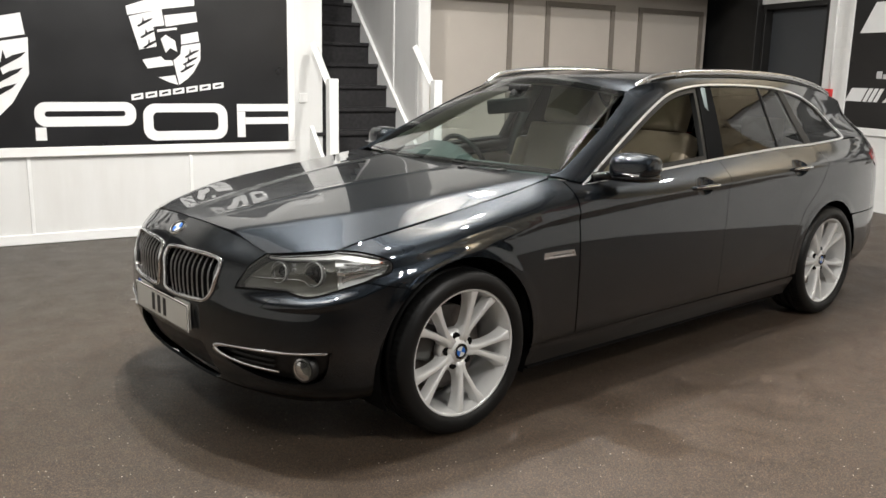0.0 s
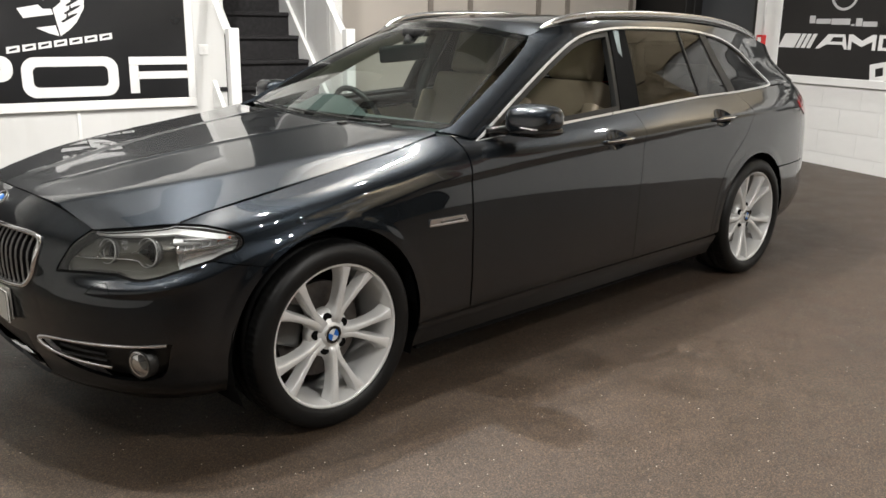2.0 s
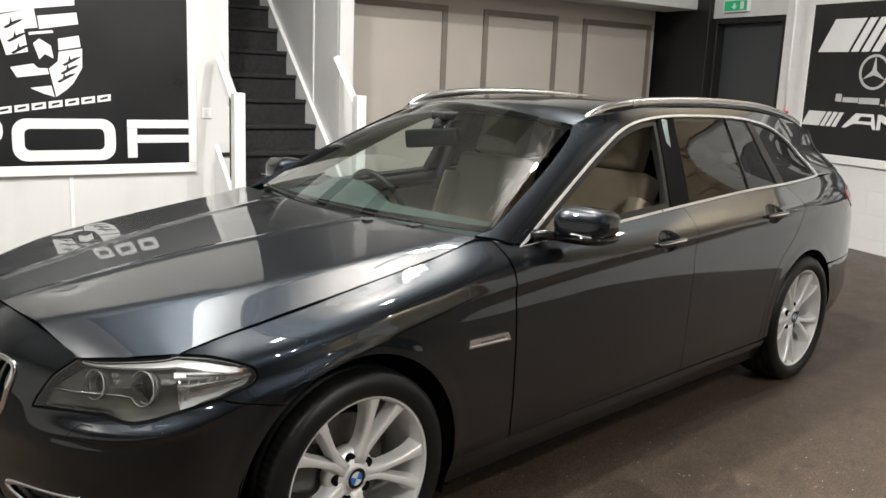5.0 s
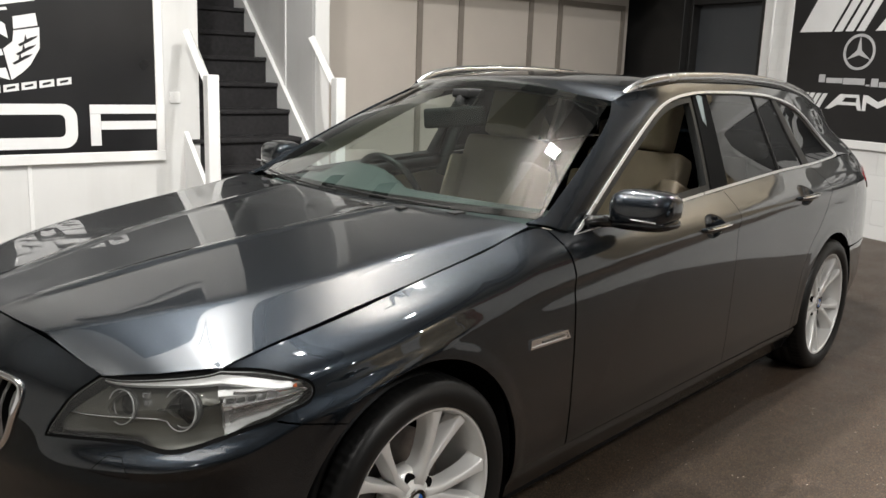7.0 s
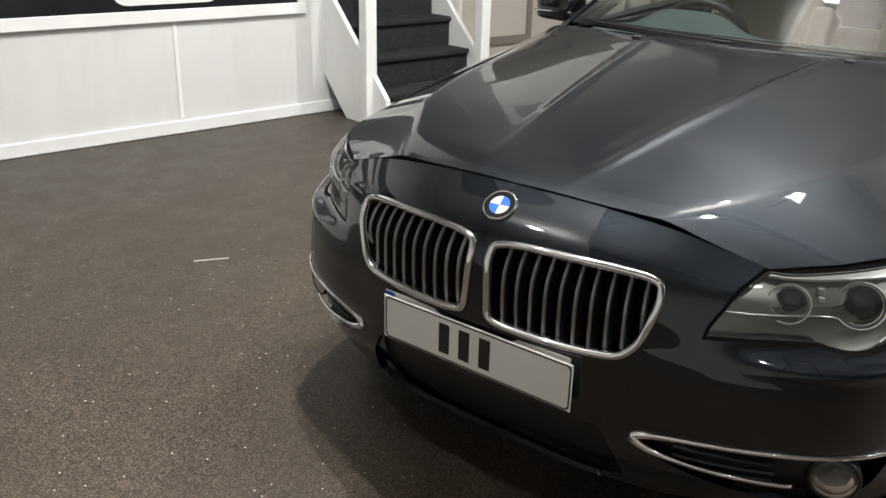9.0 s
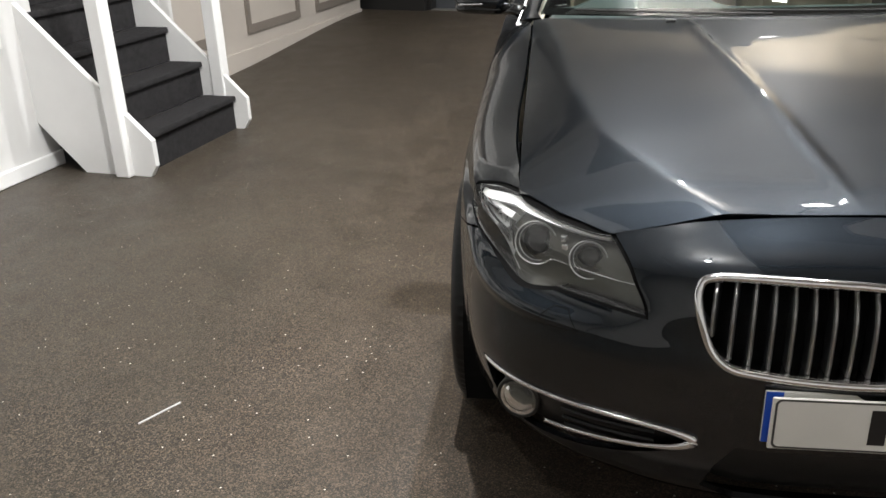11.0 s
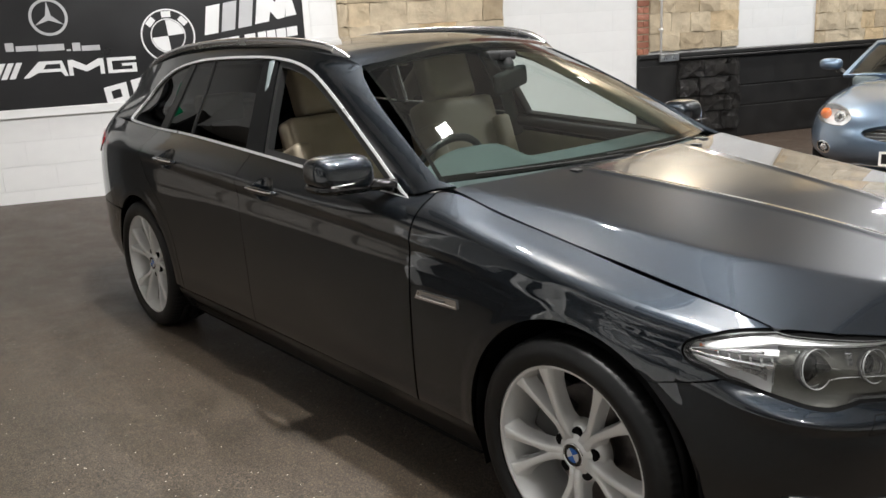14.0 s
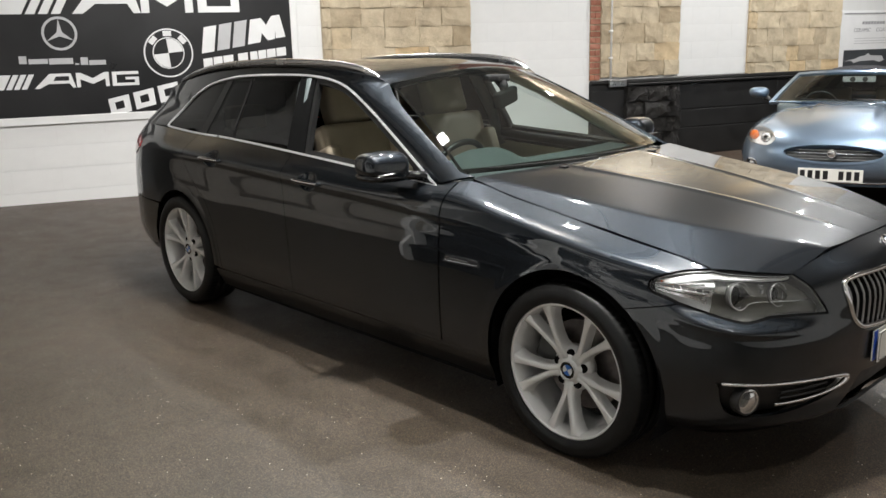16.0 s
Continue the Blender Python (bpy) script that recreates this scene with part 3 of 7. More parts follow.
for a in (5, 185):
    flat(wb, w([(0.78, 1.507)] + disc(0.78, 1.507, 0.139, 14, radians(a), radians(a + 90))), BOARD_WHITE, 0.004, "emblem_quarter")
for a in (42, 90, 138):
    c, s = math.cos(radians(a)), math.sin(radians(a))
    q = [(0.188 * c + p * s * 0.04 + o * c * 0.026, 0.188 * s - p * c * 0.04 + o * s * 0.026) for p, o in ((-1, -1), (1, -1), (1, 1), (-1, 1))]
    flat(wb, w([(0.78 + x, 1.507 + z) for x, z in q]), BOARD_WHITE, 0.004, "lettering_bar")
for i in range(3):
    a = 0.19 + 0.235 * i
    z = 0.92 + 0.052 * i
    flat(wb, w([(a, z), (a + 0.19, z + 0.042), (a + 0.175, z + 0.205), (a - 0.02, z + 0.165)]), BOARD_WHITE, 0.004, "lettering_block",
         [w([(a + 0.05, z + 0.06), (a + 0.13, z + 0.078), (a + 0.12, z + 0.15), (a + 0.04, z + 0.13)])])
for i in range(3):
    a, z = 1.10 + 0.155 * i, 1.492 + 0.024 * i
    flat(wb, w([(a, z), (a + 0.125, z + 0.018), (a + 0.165, z + 0.275), (a + 0.04, z + 0.255)]), BOARD_GREY if i else BOARD_WHITE, 0.004, "slanted_bar")
flat(wb, w([(1.57, 1.57), (1.70, 1.59), (1.72, 1.68), (1.78, 1.605), (1.85, 1.62), (1.87, 1.71), (1.86, 1.625), (1.965, 1.64), (1.915, 1.862), (1.83, 1.85), (1.77, 1.76), (1.72, 1.83), (1.61, 1.815)]), BOARD_WHITE, 0.004, "emblem_block")
for a, b in ((1.11, 1.20), (1.21, 1.30), (1.31, 1.41), (1.46, 1.56), (1.585, 1.66), (1.67, 1.75), (1.76, 1.85), (1.86, 1.96)):
    za, zb = 1.355 + 0.115 * (a - 1.11), 1.355 + 0.115 * (b - 1.11)
    flat(wb, w([(a, za), (b, zb), (b, zb + 0.085), (a, za + 0.085)]), BOARD_WHITE, 0.004, "lettering_bar")

# ---- small fittings ----
sw = thing("light_switch", SOUTH, "white plastic light switch on the white wall", "light switch")
boxed("plate", (-0.51, -0.43, 0.0, 0.012, 1.12, 1.205), WHITE_GLOSS, sw, 0.004)
boxed("rocker", (-0.485, -0.455, 0.012, 0.017, 1.145, 1.18), WHITE_GLOSS, sw, 0.002)
al = thing("fire_alarm", WEST, "red fire alarm call point on white blockwork", "fire alarm")
boxed("case", (1.12, 1.215, 0.0, 0.05, 1.225, 1.325), RED_PLASTIC, al, 0.006)
boxed("press_pane", (1.143, 1.192, 0.05, 0.054, 1.25, 1.30), WHITE_GLOSS, al, 0.002)
bm = bmesh.new()
tube(bm, [(1.17, 0.012, 1.325), (1.17, 0.012, 2.4)], 0.011)
part("conduit", bm, WHITE_GLOSS, al, smooth=True)
ex = thing("exit_sign", WEST, "green emergency exit sign above the grey door", "exit sign")
boxed("case", (1.78, 2.14, -0.002, 0.04, 2.31, 2.44), WHITE_GLOSS, ex, 0.004)
boxed("panel", (1.80, 2.12, 0.04, 0.043, 2.325, 2.425), SIGN_GREEN, ex)
flat(ex, [(1.99, 2.40), (1.96, 2.40), (1.96, 2.37), (1.93, 2.37), (1.975, 2.335), (2.02, 2.37), (1.99, 2.37)], BOARD_WHITE, 0.023, "arrow")
flat(ex, [(1.84, 2.335), (1.89, 2.335), (1.89, 2.415), (1.84, 2.415)], BOARD_WHITE, 0.023, "door_symbol")

# ceiling lamps, some of them added only as fill (see LAMPS)
for x, y, e in LAMPS:
    lt = thing("ceiling_light", Matrix.Translation((x, y, LAMP_Z)), "square white LED panel lamp hung from the ceiling, some added as fill", "ceiling light", "ceiling lamps")
    boxed("case", (-0.095, 0.095, -0.095, 0.095, -0.06, 0.0), WHITE_GLOSS, lt, 0.006)
    boxed("rod", (-0.012, 0.012, -0.012, 0.012, 0.0, CEILING - LAMP_Z), PLASTIC_BLACK, lt)
    boxed("diffuser", (-0.08, 0.08, -0.08, 0.08, -0.066, -0.06), LAMP, lt)
    ld = bpy.data.lights.new("panel_lamp", "AREA")
    ld.shape, ld.size, ld.energy, ld.color = "SQUARE", 0.08, e * POWER, (1.0, 0.985, 0.95)
    lo = new("panel_lamp", ld)
    lo.matrix_world = Matrix.Translation((x, y, LAMP_Z - 0.075))
    # added upward fill on the stair-side lamps, to brighten the soffit and upper walls
    if y < 0:
        boxed("top_fill_glow", (-0.08, 0.08, -0.08, 0.08, 0.0, 0.006), LAMP, lt)
        lu = bpy.data.lights.new("soffit_fill", "AREA")
        lu.shape, lu.size, lu.energy, lu.color = "SQUARE", 0.16, e * POWER * (0.9 if x > 0 else 0.5), (1.0, 0.985, 0.95)
        lu.spread = radians(170 if x > 0 else 105)
        up_ = new("soffit_fill", lu)
        up_.matrix_world = Matrix.Translation((x, y, LAMP_Z + 0.03)) @ Matrix.Rotation(math.pi, 4, "X")


# ---- the estate car: surfaces ----
PAINT = car_paint("graphite_metallic_paint", (0.0019, 0.0024, 0.0030), (0.0215, 0.0285, 0.0375), 0.39)
GLASS = glass("clear_glass", (0.66, 0.75, 0.71), 1.95, 0.004)
PRIVACY = glass("privacy_glass", (0.10, 0.11, 0.11), 1.55)
LENS = glass("headlamp_lens", (0.96, 0.97, 0.97), 1.5, 0.025)
LEATHER = plain("beige_leather", (0.38, 0.32, 0.235), 0.5, vary=0.08, scale=8, grain=0.25, grain_scale=300)
LEATHER_PALE = plain("pale_beige_trim", (0.5, 0.45, 0.36), 0.5, vary=0.05, grain=0.15, grain_scale=300)
DASH = plain("dark_grey_dash_top", (0.085, 0.105, 0.105), 0.62, vary=0.12, grain=0.3, grain_scale=400)
HEADLINING = plain("cream_headlining", (0.70, 0.67, 0.58), 0.9, vary=0.04)
ALLOY = plain("silver_alloy_paint", (0.72, 0.72, 0.71), 0.36, 0.3, vary=0.04, coat=0.6)
TRIM_SILVER = plain("brushed_silver_trim", (0.72, 0.72, 0.72), 0.3, 0.6, vary=0.03)
DISC_STEEL = plain("brake_disc_steel", (0.17, 0.155, 0.145), 0.42, 1.0, vary=0.25, scale=30)
UNDER = plain("underbody_black", (0.004, 0.004, 0.004), 0.9, vary=0.2, spec=0.1)
BADGE_BLUE = plain("badge_blue", (0.015, 0.12, 0.45), 0.3, vary=0.03)
BADGE_WHITE = plain("badge_white", (0.62, 0.62, 0.62), 0.3, vary=0.02)
PLATE_WHITE = plain("plate_white", (0.72, 0.71, 0.66), 0.4, vary=0.03)
PLATE_BLUE = plain("plate_blue", (0.01, 0.08, 0.5), 0.4, vary=0.03)
AMBER = plain("amber_reflector", (0.6, 0.13, 0.02), 0.2, vary=0.1, coat=1)
TAIL_RED = plain("tail_lamp_red", (0.35, 0.01, 0.012), 0.1, vary=0.1, coat=1)
REFLECTOR = plain("headlamp_reflector", (0.84, 0.84, 0.84), 0.18, 0.88, vary=0.03)
LAMP_GREY = plain("headlamp_bezel_grey", (0.075, 0.075, 0.072), 0.35, 0.4, vary=0.1)


def pchip(xs, ys, q):
    """Smooth curve through given points that does not overshoot."""
    xs, ys, q = np.asarray(xs, float), np.asarray(ys, float), np.asarray(q, float)
    h, dl = np.diff(xs), np.diff(ys) / np.diff(xs)
    m = np.zeros(len(xs))
    for i in range(1, len(xs) - 1):
        if dl[i - 1] * dl[i] > 0:
            w1, w2 = 2 * h[i] + h[i - 1], h[i] + 2 * h[i - 1]
            m[i] = (w1 + w2) / (w1 / dl[i - 1] + w2 / dl[i])
    m[0], m[-1] = dl[0], dl[-1]
    k = np.clip(np.searchsorted(xs, q) - 1, 0, len(xs) - 2)
    t = np.clip((q - xs[k]) / h[k], 0, 1)
    return ((1 + 2 * t) * (1 - t) ** 2 * ys[k] + t * (1 - t) ** 2 * h[k] * m[k] + t * t * (3 - 2 * t) * ys[k + 1] + t * t * (t - 1) * h[k] * m[k + 1])


# half plan of the body at its waist, from the nose's middle round the left flank to the tail's middle
PLAN = np.array([(2.337, 0.0), (2.331, 0.2), (2.295, 0.40), (2.235, 0.56), (2.15, 0.695), (2.04, 0.79), (1.91, 0.852), (1.75, 0.893), (1.484, 0.918),
                 (1.1, 0.915), (0.8, 0.912), (0.0, 0.915), (-0.8, 0.921), (-1.3, 0.931), (-1.6, 0.929), (-2.0, 0.90), (-2.28, 0.835), (-2.46, 0.70), (-2.55, 0.45), (-2.575, 0.0)])
_seg = np.concatenate([[0], np.cumsum(np.hypot(*np.diff(PLAN, axis=0).T))])
SMAX = _seg[-1]
_sf = np.linspace(0, SMAX, 900)


def _smooth(a, n):
    k = np.exp(-0.5 * (np.arange(-3 * n, 3 * n + 1) / n) ** 2)
    return np.convolve(np.pad(a, 3 * n, mode="reflect", reflect_type="odd"), k / k.sum(), "valid")


_px = _smooth(pchip(_seg, PLAN[:, 0], _sf), 8)
_py = _smooth(pchip(_seg, PLAN[:, 1], _sf), 8)
_py[0] = 0
_tx, _ty = np.gradient(_px, _sf), np.gradient(_py, _sf)
_tl = np.hypot(_tx, _ty)
_nx, _ny = _ty / _tl, -_tx / _tl
_nx[0], _ny[0] = 1, 0


def s_of_x(x):
    """Where along the plan the flank or corner stands at x."""
    return float(np.interp(-x, -_px, _sf))


def s_of_y(y):
    """Where along the nose the plan stands at y."""
    k = _px > 1.8
    return float(np.interp(y, _py[k], _sf[k]))


# sections: stations along the plan, each with (height, inset) from the lower edge up
SECTIONS = [
    (s_of_y(0.0), [(0.14, 0.20), (0.20, 0.10), (0.30, 0.03), (0.42, 0.008), (0.50, 0.002), (0.545, 0.0), (0.557, 0.0), (0.60, 0.002), (0.70, 0.016), (0.775, 0.066)]),
    (s_of_y(0.40), [(0.15, 0.18), (0.20, 0.09), (0.30, 0.02), (0.42, 0.0), (0.50, -0.002), (0.545, -0.002), (0.557, -0.001), (0.60, 0.006), (0.67, 0.014), (0.735, 0.045)]),
    (s_of_y(0.56), [(0.16, 0.16), (0.21, 0.08), (0.30, 0.01), (0.42, -0.016), (0.50, -0.018), (0.553, -0.016), (0.565, -0.013), (0.592, -0.005), (0.614, 0.013), (0.705, 0.038)]),
    (s_of_x(2.09), [(0.17, 0.13), (0.22, 0.06), (0.31, 0.0), (0.42, -0.034), (0.50, -0.033), (0.553, -0.028), (0.566, -0.026), (0.600, -0.022), (0.616, 0.014), (0.715, 0.030)]),
    (s_of_x(1.94), [(0.18, 0.10), (0.23, 0.04), (0.32, 0.0), (0.43, -0.022), (0.52, -0.021), (0.580, -0.016), (0.600, -0.016), (0.630, -0.011), (0.650, 0.013), (0.73, 0.021)]),
    (s_of_x(1.85), [(0.19, 0.08), (0.245, 0.03), (0.335, 0.0), (0.44, -0.012), (0.535, -0.010), (0.595, -0.006), (0.625, -0.003), (0.655, 0.001), (0.685, 0.007), (0.765, 0.045)]),
    (s_of_x(1.75), [(0.20, 0.06), (0.26, 0.02), (0.35, 0.0), (0.45, -0.004), (0.55, -0.002), (0.61, 0.0), (0.65, 0.002), (0.675, 0.004), (0.70, 0.007), (0.79, 0.062)]),
    (s_of_x(1.484), [(0.20, 0.05), (0.27, 0.02), (0.36, 0.002), (0.48, 0.0), (0.60, 0.0), (0.68, 0.004), (0.735, 0.011), (0.755, 0.0155), (0.775, 0.022), (0.842, 0.080)]),
    (s_of_x(1.1), [(0.20, 0.05), (0.27, 0.016), (0.38, 0.004), (0.52, 0.001), (0.64, 0.003), (0.73, 0.008), (0.795, 0.014), (0.815, 0.0145), (0.83, 0.019), (0.903, 0.076)]),
    (s_of_x(0.82), [(0.20, 0.05), (0.27, 0.016), (0.38, 0.003), (0.52, 0.0), (0.65, 0.001), (0.75, 0.006), (0.815, 0.012), (0.837, 0.0095), (0.85, 0.0125), (0.932, 0.066)]),
    (s_of_x(0.45), [(0.20, 0.05), (0.27, 0.016), (0.38, 0.003), (0.52, 0.0), (0.66, 0.001), (0.765, 0.006), (0.838, 0.0125), (0.860, 0.0085), (0.873, 0.0115), (0.925, 0.05)]),
    (s_of_x(-0.4), [(0.20, 0.05), (0.27, 0.016), (0.38, 0.003), (0.52, 0.0), (0.67, 0.001), (0.785, 0.006), (0.868, 0.013), (0.891, 0.009), (0.904, 0.012), (0.955, 0.06)]),
    (s_of_x(-1.1), [(0.20, 0.05), (0.27, 0.016), (0.38, 0.003), (0.52, 0.0), (0.68, 0.0), (0.805, 0.006), (0.895, 0.014), (0.918, 0.011), (0.931, 0.0155), (0.985, 0.075)]),
    (s_of_x(-1.484), [(0.20, 0.05), (0.27, 0.02), (0.36, 0.004), (0.50, 0.0), (0.66, 0.0), (0.80, 0.005), (0.905, 0.014), (0.926, 0.0135), (0.941, 0.019), (0.995, 0.085)]),
    (s_of_x(-1.9), [(0.20, 0.09), (0.27, 0.03), (0.36, 0.004), (0.50, 0.0), (0.68, 0.0), (0.82, 0.005), (0.915, 0.014), (0.933, 0.016), (0.948, 0.024), (1.01, 0.075)]),
    (s_of_x(-2.3), [(0.22, 0.12), (0.28, 0.05), (0.36, 0.01), (0.50, 0.0), (0.68, 0.002), (0.82, 0.010), (0.915, 0.024), (0.933, 0.028), (0.948, 0.034), (1.02, 0.075)]),
    (SMAX, [(0.24, 0.14), (0.30, 0.06), (0.38, 0.01), (0.50, 0.0), (0.68, 0.012), (0.82, 0.03), (0.915, 0.046), (0.933, 0.05), (0.948, 0.054), (1.02, 0.075)]),
]
KNOTS = 10
WX, RX, WZ = 1.484, -1.484, 0.335
ARCH_F, ARCH_R = 0.388, 0.372
# upper edge of the lower body: bonnet gap, then the waist line under the side glass
EDGE = np.array([(2.203, 0.0, 0.822), (2.197, 0.2, 0.815), (2.178, 0.4, 0.786), (2.153, 0.551, 0.757), (2.07, 0.652, 0.772), (1.972, 0.741, 0.786),
                 (1.7, 0.748, 0.834), (1.36, 0.752, 0.889), (1.05, 0.755, 0.945), (0.86, 0.757, 0.985), (0.79, 0.778, 0.972), (0.72, 0.802, 0.952), (0.5, 0.81, 0.961),
                 (0.0, 0.802, 0.982), (-0.39, 0.797, 1.0), (-1.03, 0.784, 1.03), (-1.43, 0.78, 1.037), (-1.89, 0.77, 1.06), (-2.2, 0.742, 1.07),
                 (-2.4, 0.62, 1.075), (-2.48, 0.4, 1.08), (-2.5, 0.0, 1.08)])


def bonnet_at(x, y):
    x, a = np.asarray(x, float), np.abs(np.asarray(y, float))
    zc = pchip([0.8, 0.97, 1.2, 1.5, 1.8, 2.0, 2.146, 2.205, 2.3], [1.005, 1.001, 0.981, 0.947, 0.904, 0.867, 0.840, 0.823, 0.77], x)
    edge = pchip([0.8, 0.86, 1.05, 1.36, 1.7, 1.972, 2.02, 2.07, 2.11, 2.153, 2.3], [0.99, 0.985, 0.945, 0.889, 0.834, 0.78, 0.763, 0.742, 0.717, 0.685, 0.595], x)
    y1 = np.interp(x, [0.9, 2.2], [0.30, 0.10])
    y2 = pchip([0.8, 0.95, 1.14, 1.3, 1.54, 1.72, 1.85, 1.985, 2.13, 2.2, 2.3], [0.72, 0.71, 0.682, 0.66, 0.632, 0.597, 0.552, 0.477, 0.387, 0.338, 0.265], x)
    sp = lambda v, w: 0.5 * (v + np.sqrt(v * v + w * w))
    f = 0.06 * (a / 0.75) ** 2 + 0.4 * sp(a - y1, 0.014) + 3.0 * sp(a - y2, 0.014)
    full = 0.06 + 0.4 * sp(0.752 - y1, 0.014) + 3.0 * sp(0.752 - y2, 0.014)
    zero = 0.4 * sp(-y1, 0.014) + 3.0 * sp(-y2, 0.014)
    ridge = 0.0042 * np.exp(-((a - y1 - 0.012) / 0.017) ** 2) * np.clip((x - 0.95) / 0.15, 0, 1) * np.clip((2.2 - x) / 0.2, 0, 1)
    return zc - (zc - edge) * (f - zero) / (full - zero) + ridge


EDGE[:9, 2] = bonnet_at(EDGE[:9, 0], EDGE[:9, 1])


def calm(a, n, wide):
    """Smooths a curve along the body, more along the front wing, which is one taut sheet."""
    w = np.clip((_px - 0.98) / 0.22, 0, 1) * np.clip((1.96 - _px) / 0.16, 0, 1) * (_py > 0.6)
    w = w * w * (3 - 2 * w)
    return _smooth(a, n) * (1 - w) + _smooth(a, wide) * w


def _edge_table():
    """For each place along the plan, how far in and how high the upper edge lies."""
    fine = []
    for i in range(len(EDGE) - 1):
        for t in np.linspace(0, 1, 200, endpoint=False):
            fine.append(EDGE[i] * (1 - t) + EDGE[i + 1] * t)
    fine.append(EDGE[-1])
    fine = np.array(fine)
    zz, dd = [], []
    for i in range(len(_sf)):
        rel = fine[:, :2] - (_px[i], _py[i])
        along = rel[:, 0] * _tx[i] / _tl[i] + rel[:, 1] * _ty[i] / _tl[i]
        inn = -(rel[:, 0] * _nx[i] + rel[:, 1] * _ny[i])
        ok = (inn > -0.05) & (inn < 0.4)
        k = np.where(ok, np.abs(along), 9).argmin()
        zz.append(fine[k, 2])
        dd.append(inn[k])
    return calm(np.array(zz), 8, 34), calm(np.array(dd), 8, 34)


_ez, _ed = _edge_table()
_S = np.array([s for s, _ in SECTIONS])
_FZ = np.array([calm(pchip(_S, [f[i][0] for _, f in SECTIONS], _sf), 10, 44) for i in range(KNOTS)] + [_ez])
_FD = np.array([calm(pchip(_S, [f[i][1] for _, f in SECTIONS], _sf), 10, 44) for i in range(KNOTS)] + [_ed])


def shell(s, z):
    """Points of the left half of the lower body for plan places s and heights z."""
    s, z = np.asarray(s, float), np.asarray(z, float)
    K = np.array([np.interp(s, _sf, r) for r in _FZ])
    D = np.array([np.interp(s, _sf, r) for r in _FD])
    h = np.maximum(np.diff(K, axis=0), 1e-3)
    dl = np.diff(D, axis=0) / h
    m = np.zeros_like(D)
    m[0], m[-1] = dl[0], dl[-1]
    m[1:-1] = (dl[:-1] * h[1:] + dl[1:] * h[:-1]) / (h[:-1] + h[1:])
    k = np.clip((z[None] > K).sum(0) - 1, 0, KNOTS - 1)
    j = np.arange(len(z))
    t = (z - K[k, j]) / h[k, j]
    tc = np.clip(t, 0, 1)
    d = ((1 + 2 * tc) * (1 - tc) ** 2 * D[k, j] + tc * (1 - tc) ** 2 * h[k, j] * m[k, j] + tc * tc * (3 - 2 * tc) * D[k + 1, j] + tc * tc * (tc - 1) * h[k, j] * m[k + 1, j])
    d += np.where(t > 1, (t - 1) * h[k, j] * m[KNOTS, j], 0) + np.where(t < 0, t * h[k, j] * m[0, j], 0)
    nx, ny = np.interp(s, _sf, _nx), np.interp(s, _sf, _ny)
    # flat rolled lips round the wheel arches
    x0, side = np.interp(s, _sf, _px), np.interp(s, _sf, _py) > 0.8
    for cx, r in ((WX, ARCH_F), (RX, ARCH_R)):
        q = np.clip((r + 0.058 - np.hypot(x0 - cx, z - WZ)) / 0.04, 0, 1)
        d -= np.where(side, 0.0025 * q * q * (3 - 2 * q), 0)
    return np.stack([x0 - nx * d, np.interp(s, _sf, _py) - ny * d, z], 1)


def bonnet(x, y):
    return np.stack([x, y, bonnet_at(x, y)], 1)


def upper(x, z):
    """Left flank of the glasshouse: leans in, and wraps forward into the screen pillar."""
    x, z = np.asarray(x, float), np.asarray(z, float)
    y = 0.817 - 0.40 * (z - 0.95) - 0.14 * (z - 0.95) ** 2
    front = pchip([0.90, 0.946, 1.1, 1.26, 1.355], [0.815, 0.72, 0.42, 0.08, -0.165], z)
    y -= 1.5 * np.maximum(0, x - front - 0.01) ** 2
    y -= (0.11 * np.maximum(0, -1.35 - x) ** 2 + 0.02 * np.maximum(0, -0.6 - x)) * (0.12 + 0.88 * np.clip((z - 1.03) / 0.2, 0, 1) ** 2 * (3 - 2 * np.clip((z - 1.03) / 0.2, 0, 1)))
    y -= 1.0 * np.maximum(0, -2.10 - x) ** 2
    y -= 9.0 * np.maximum(0, z - 1.40) ** 2
    return np.stack([x, y, z], 1)


def roof_edge(x):
    return pchip([-2.45, -2.2, -1.85, -1.4, -0.9, -0.4, -0.05, 0.02, 0.11, 0.3], [1.245, 1.285, 1.35, 1.402, 1.424, 1.424, 1.394, 1.382, 1.346, 1.26], x)


def roof(x, y):
    x, y = np.asarray(x, float), np.asarray(y, float)
    half = upper(x, roof_edge(x))[:, 1]
    crown = pchip([-2.45, -2.0, -1.4, -0.9, -0.4, 0.0, 0.2, 0.3], [0.06, 0.04, 0.03, 0.028, 0.03, 0.042, 0.09, 0.15], x)
    return np.stack([x, y, roof_edge(x) + crown * (1 - np.abs(y / half) ** 2.2)], 1)


def screen(u, v):
    """Windscreen: u across from -1 to 1, v up the glass."""
    u, v = np.asarray(u, float), np.asarray(v, float)
    x = (0.965 - 0.175 * u * u) * (1 - v) + (0.19 - 0.082 * u * u) * v
    y = 0.738 * u * (1 - v) + 0.538 * u * v
    z = (0.995 + 0.008 * (1 - u * u)) * (1 - v) + (1.346 + 0.066 * (1 - np.abs(u) ** 2.2)) * v
    b = 0.05 * v * (1 - v)
    return np.stack([x + b * 0.5, y, z + b], 1)


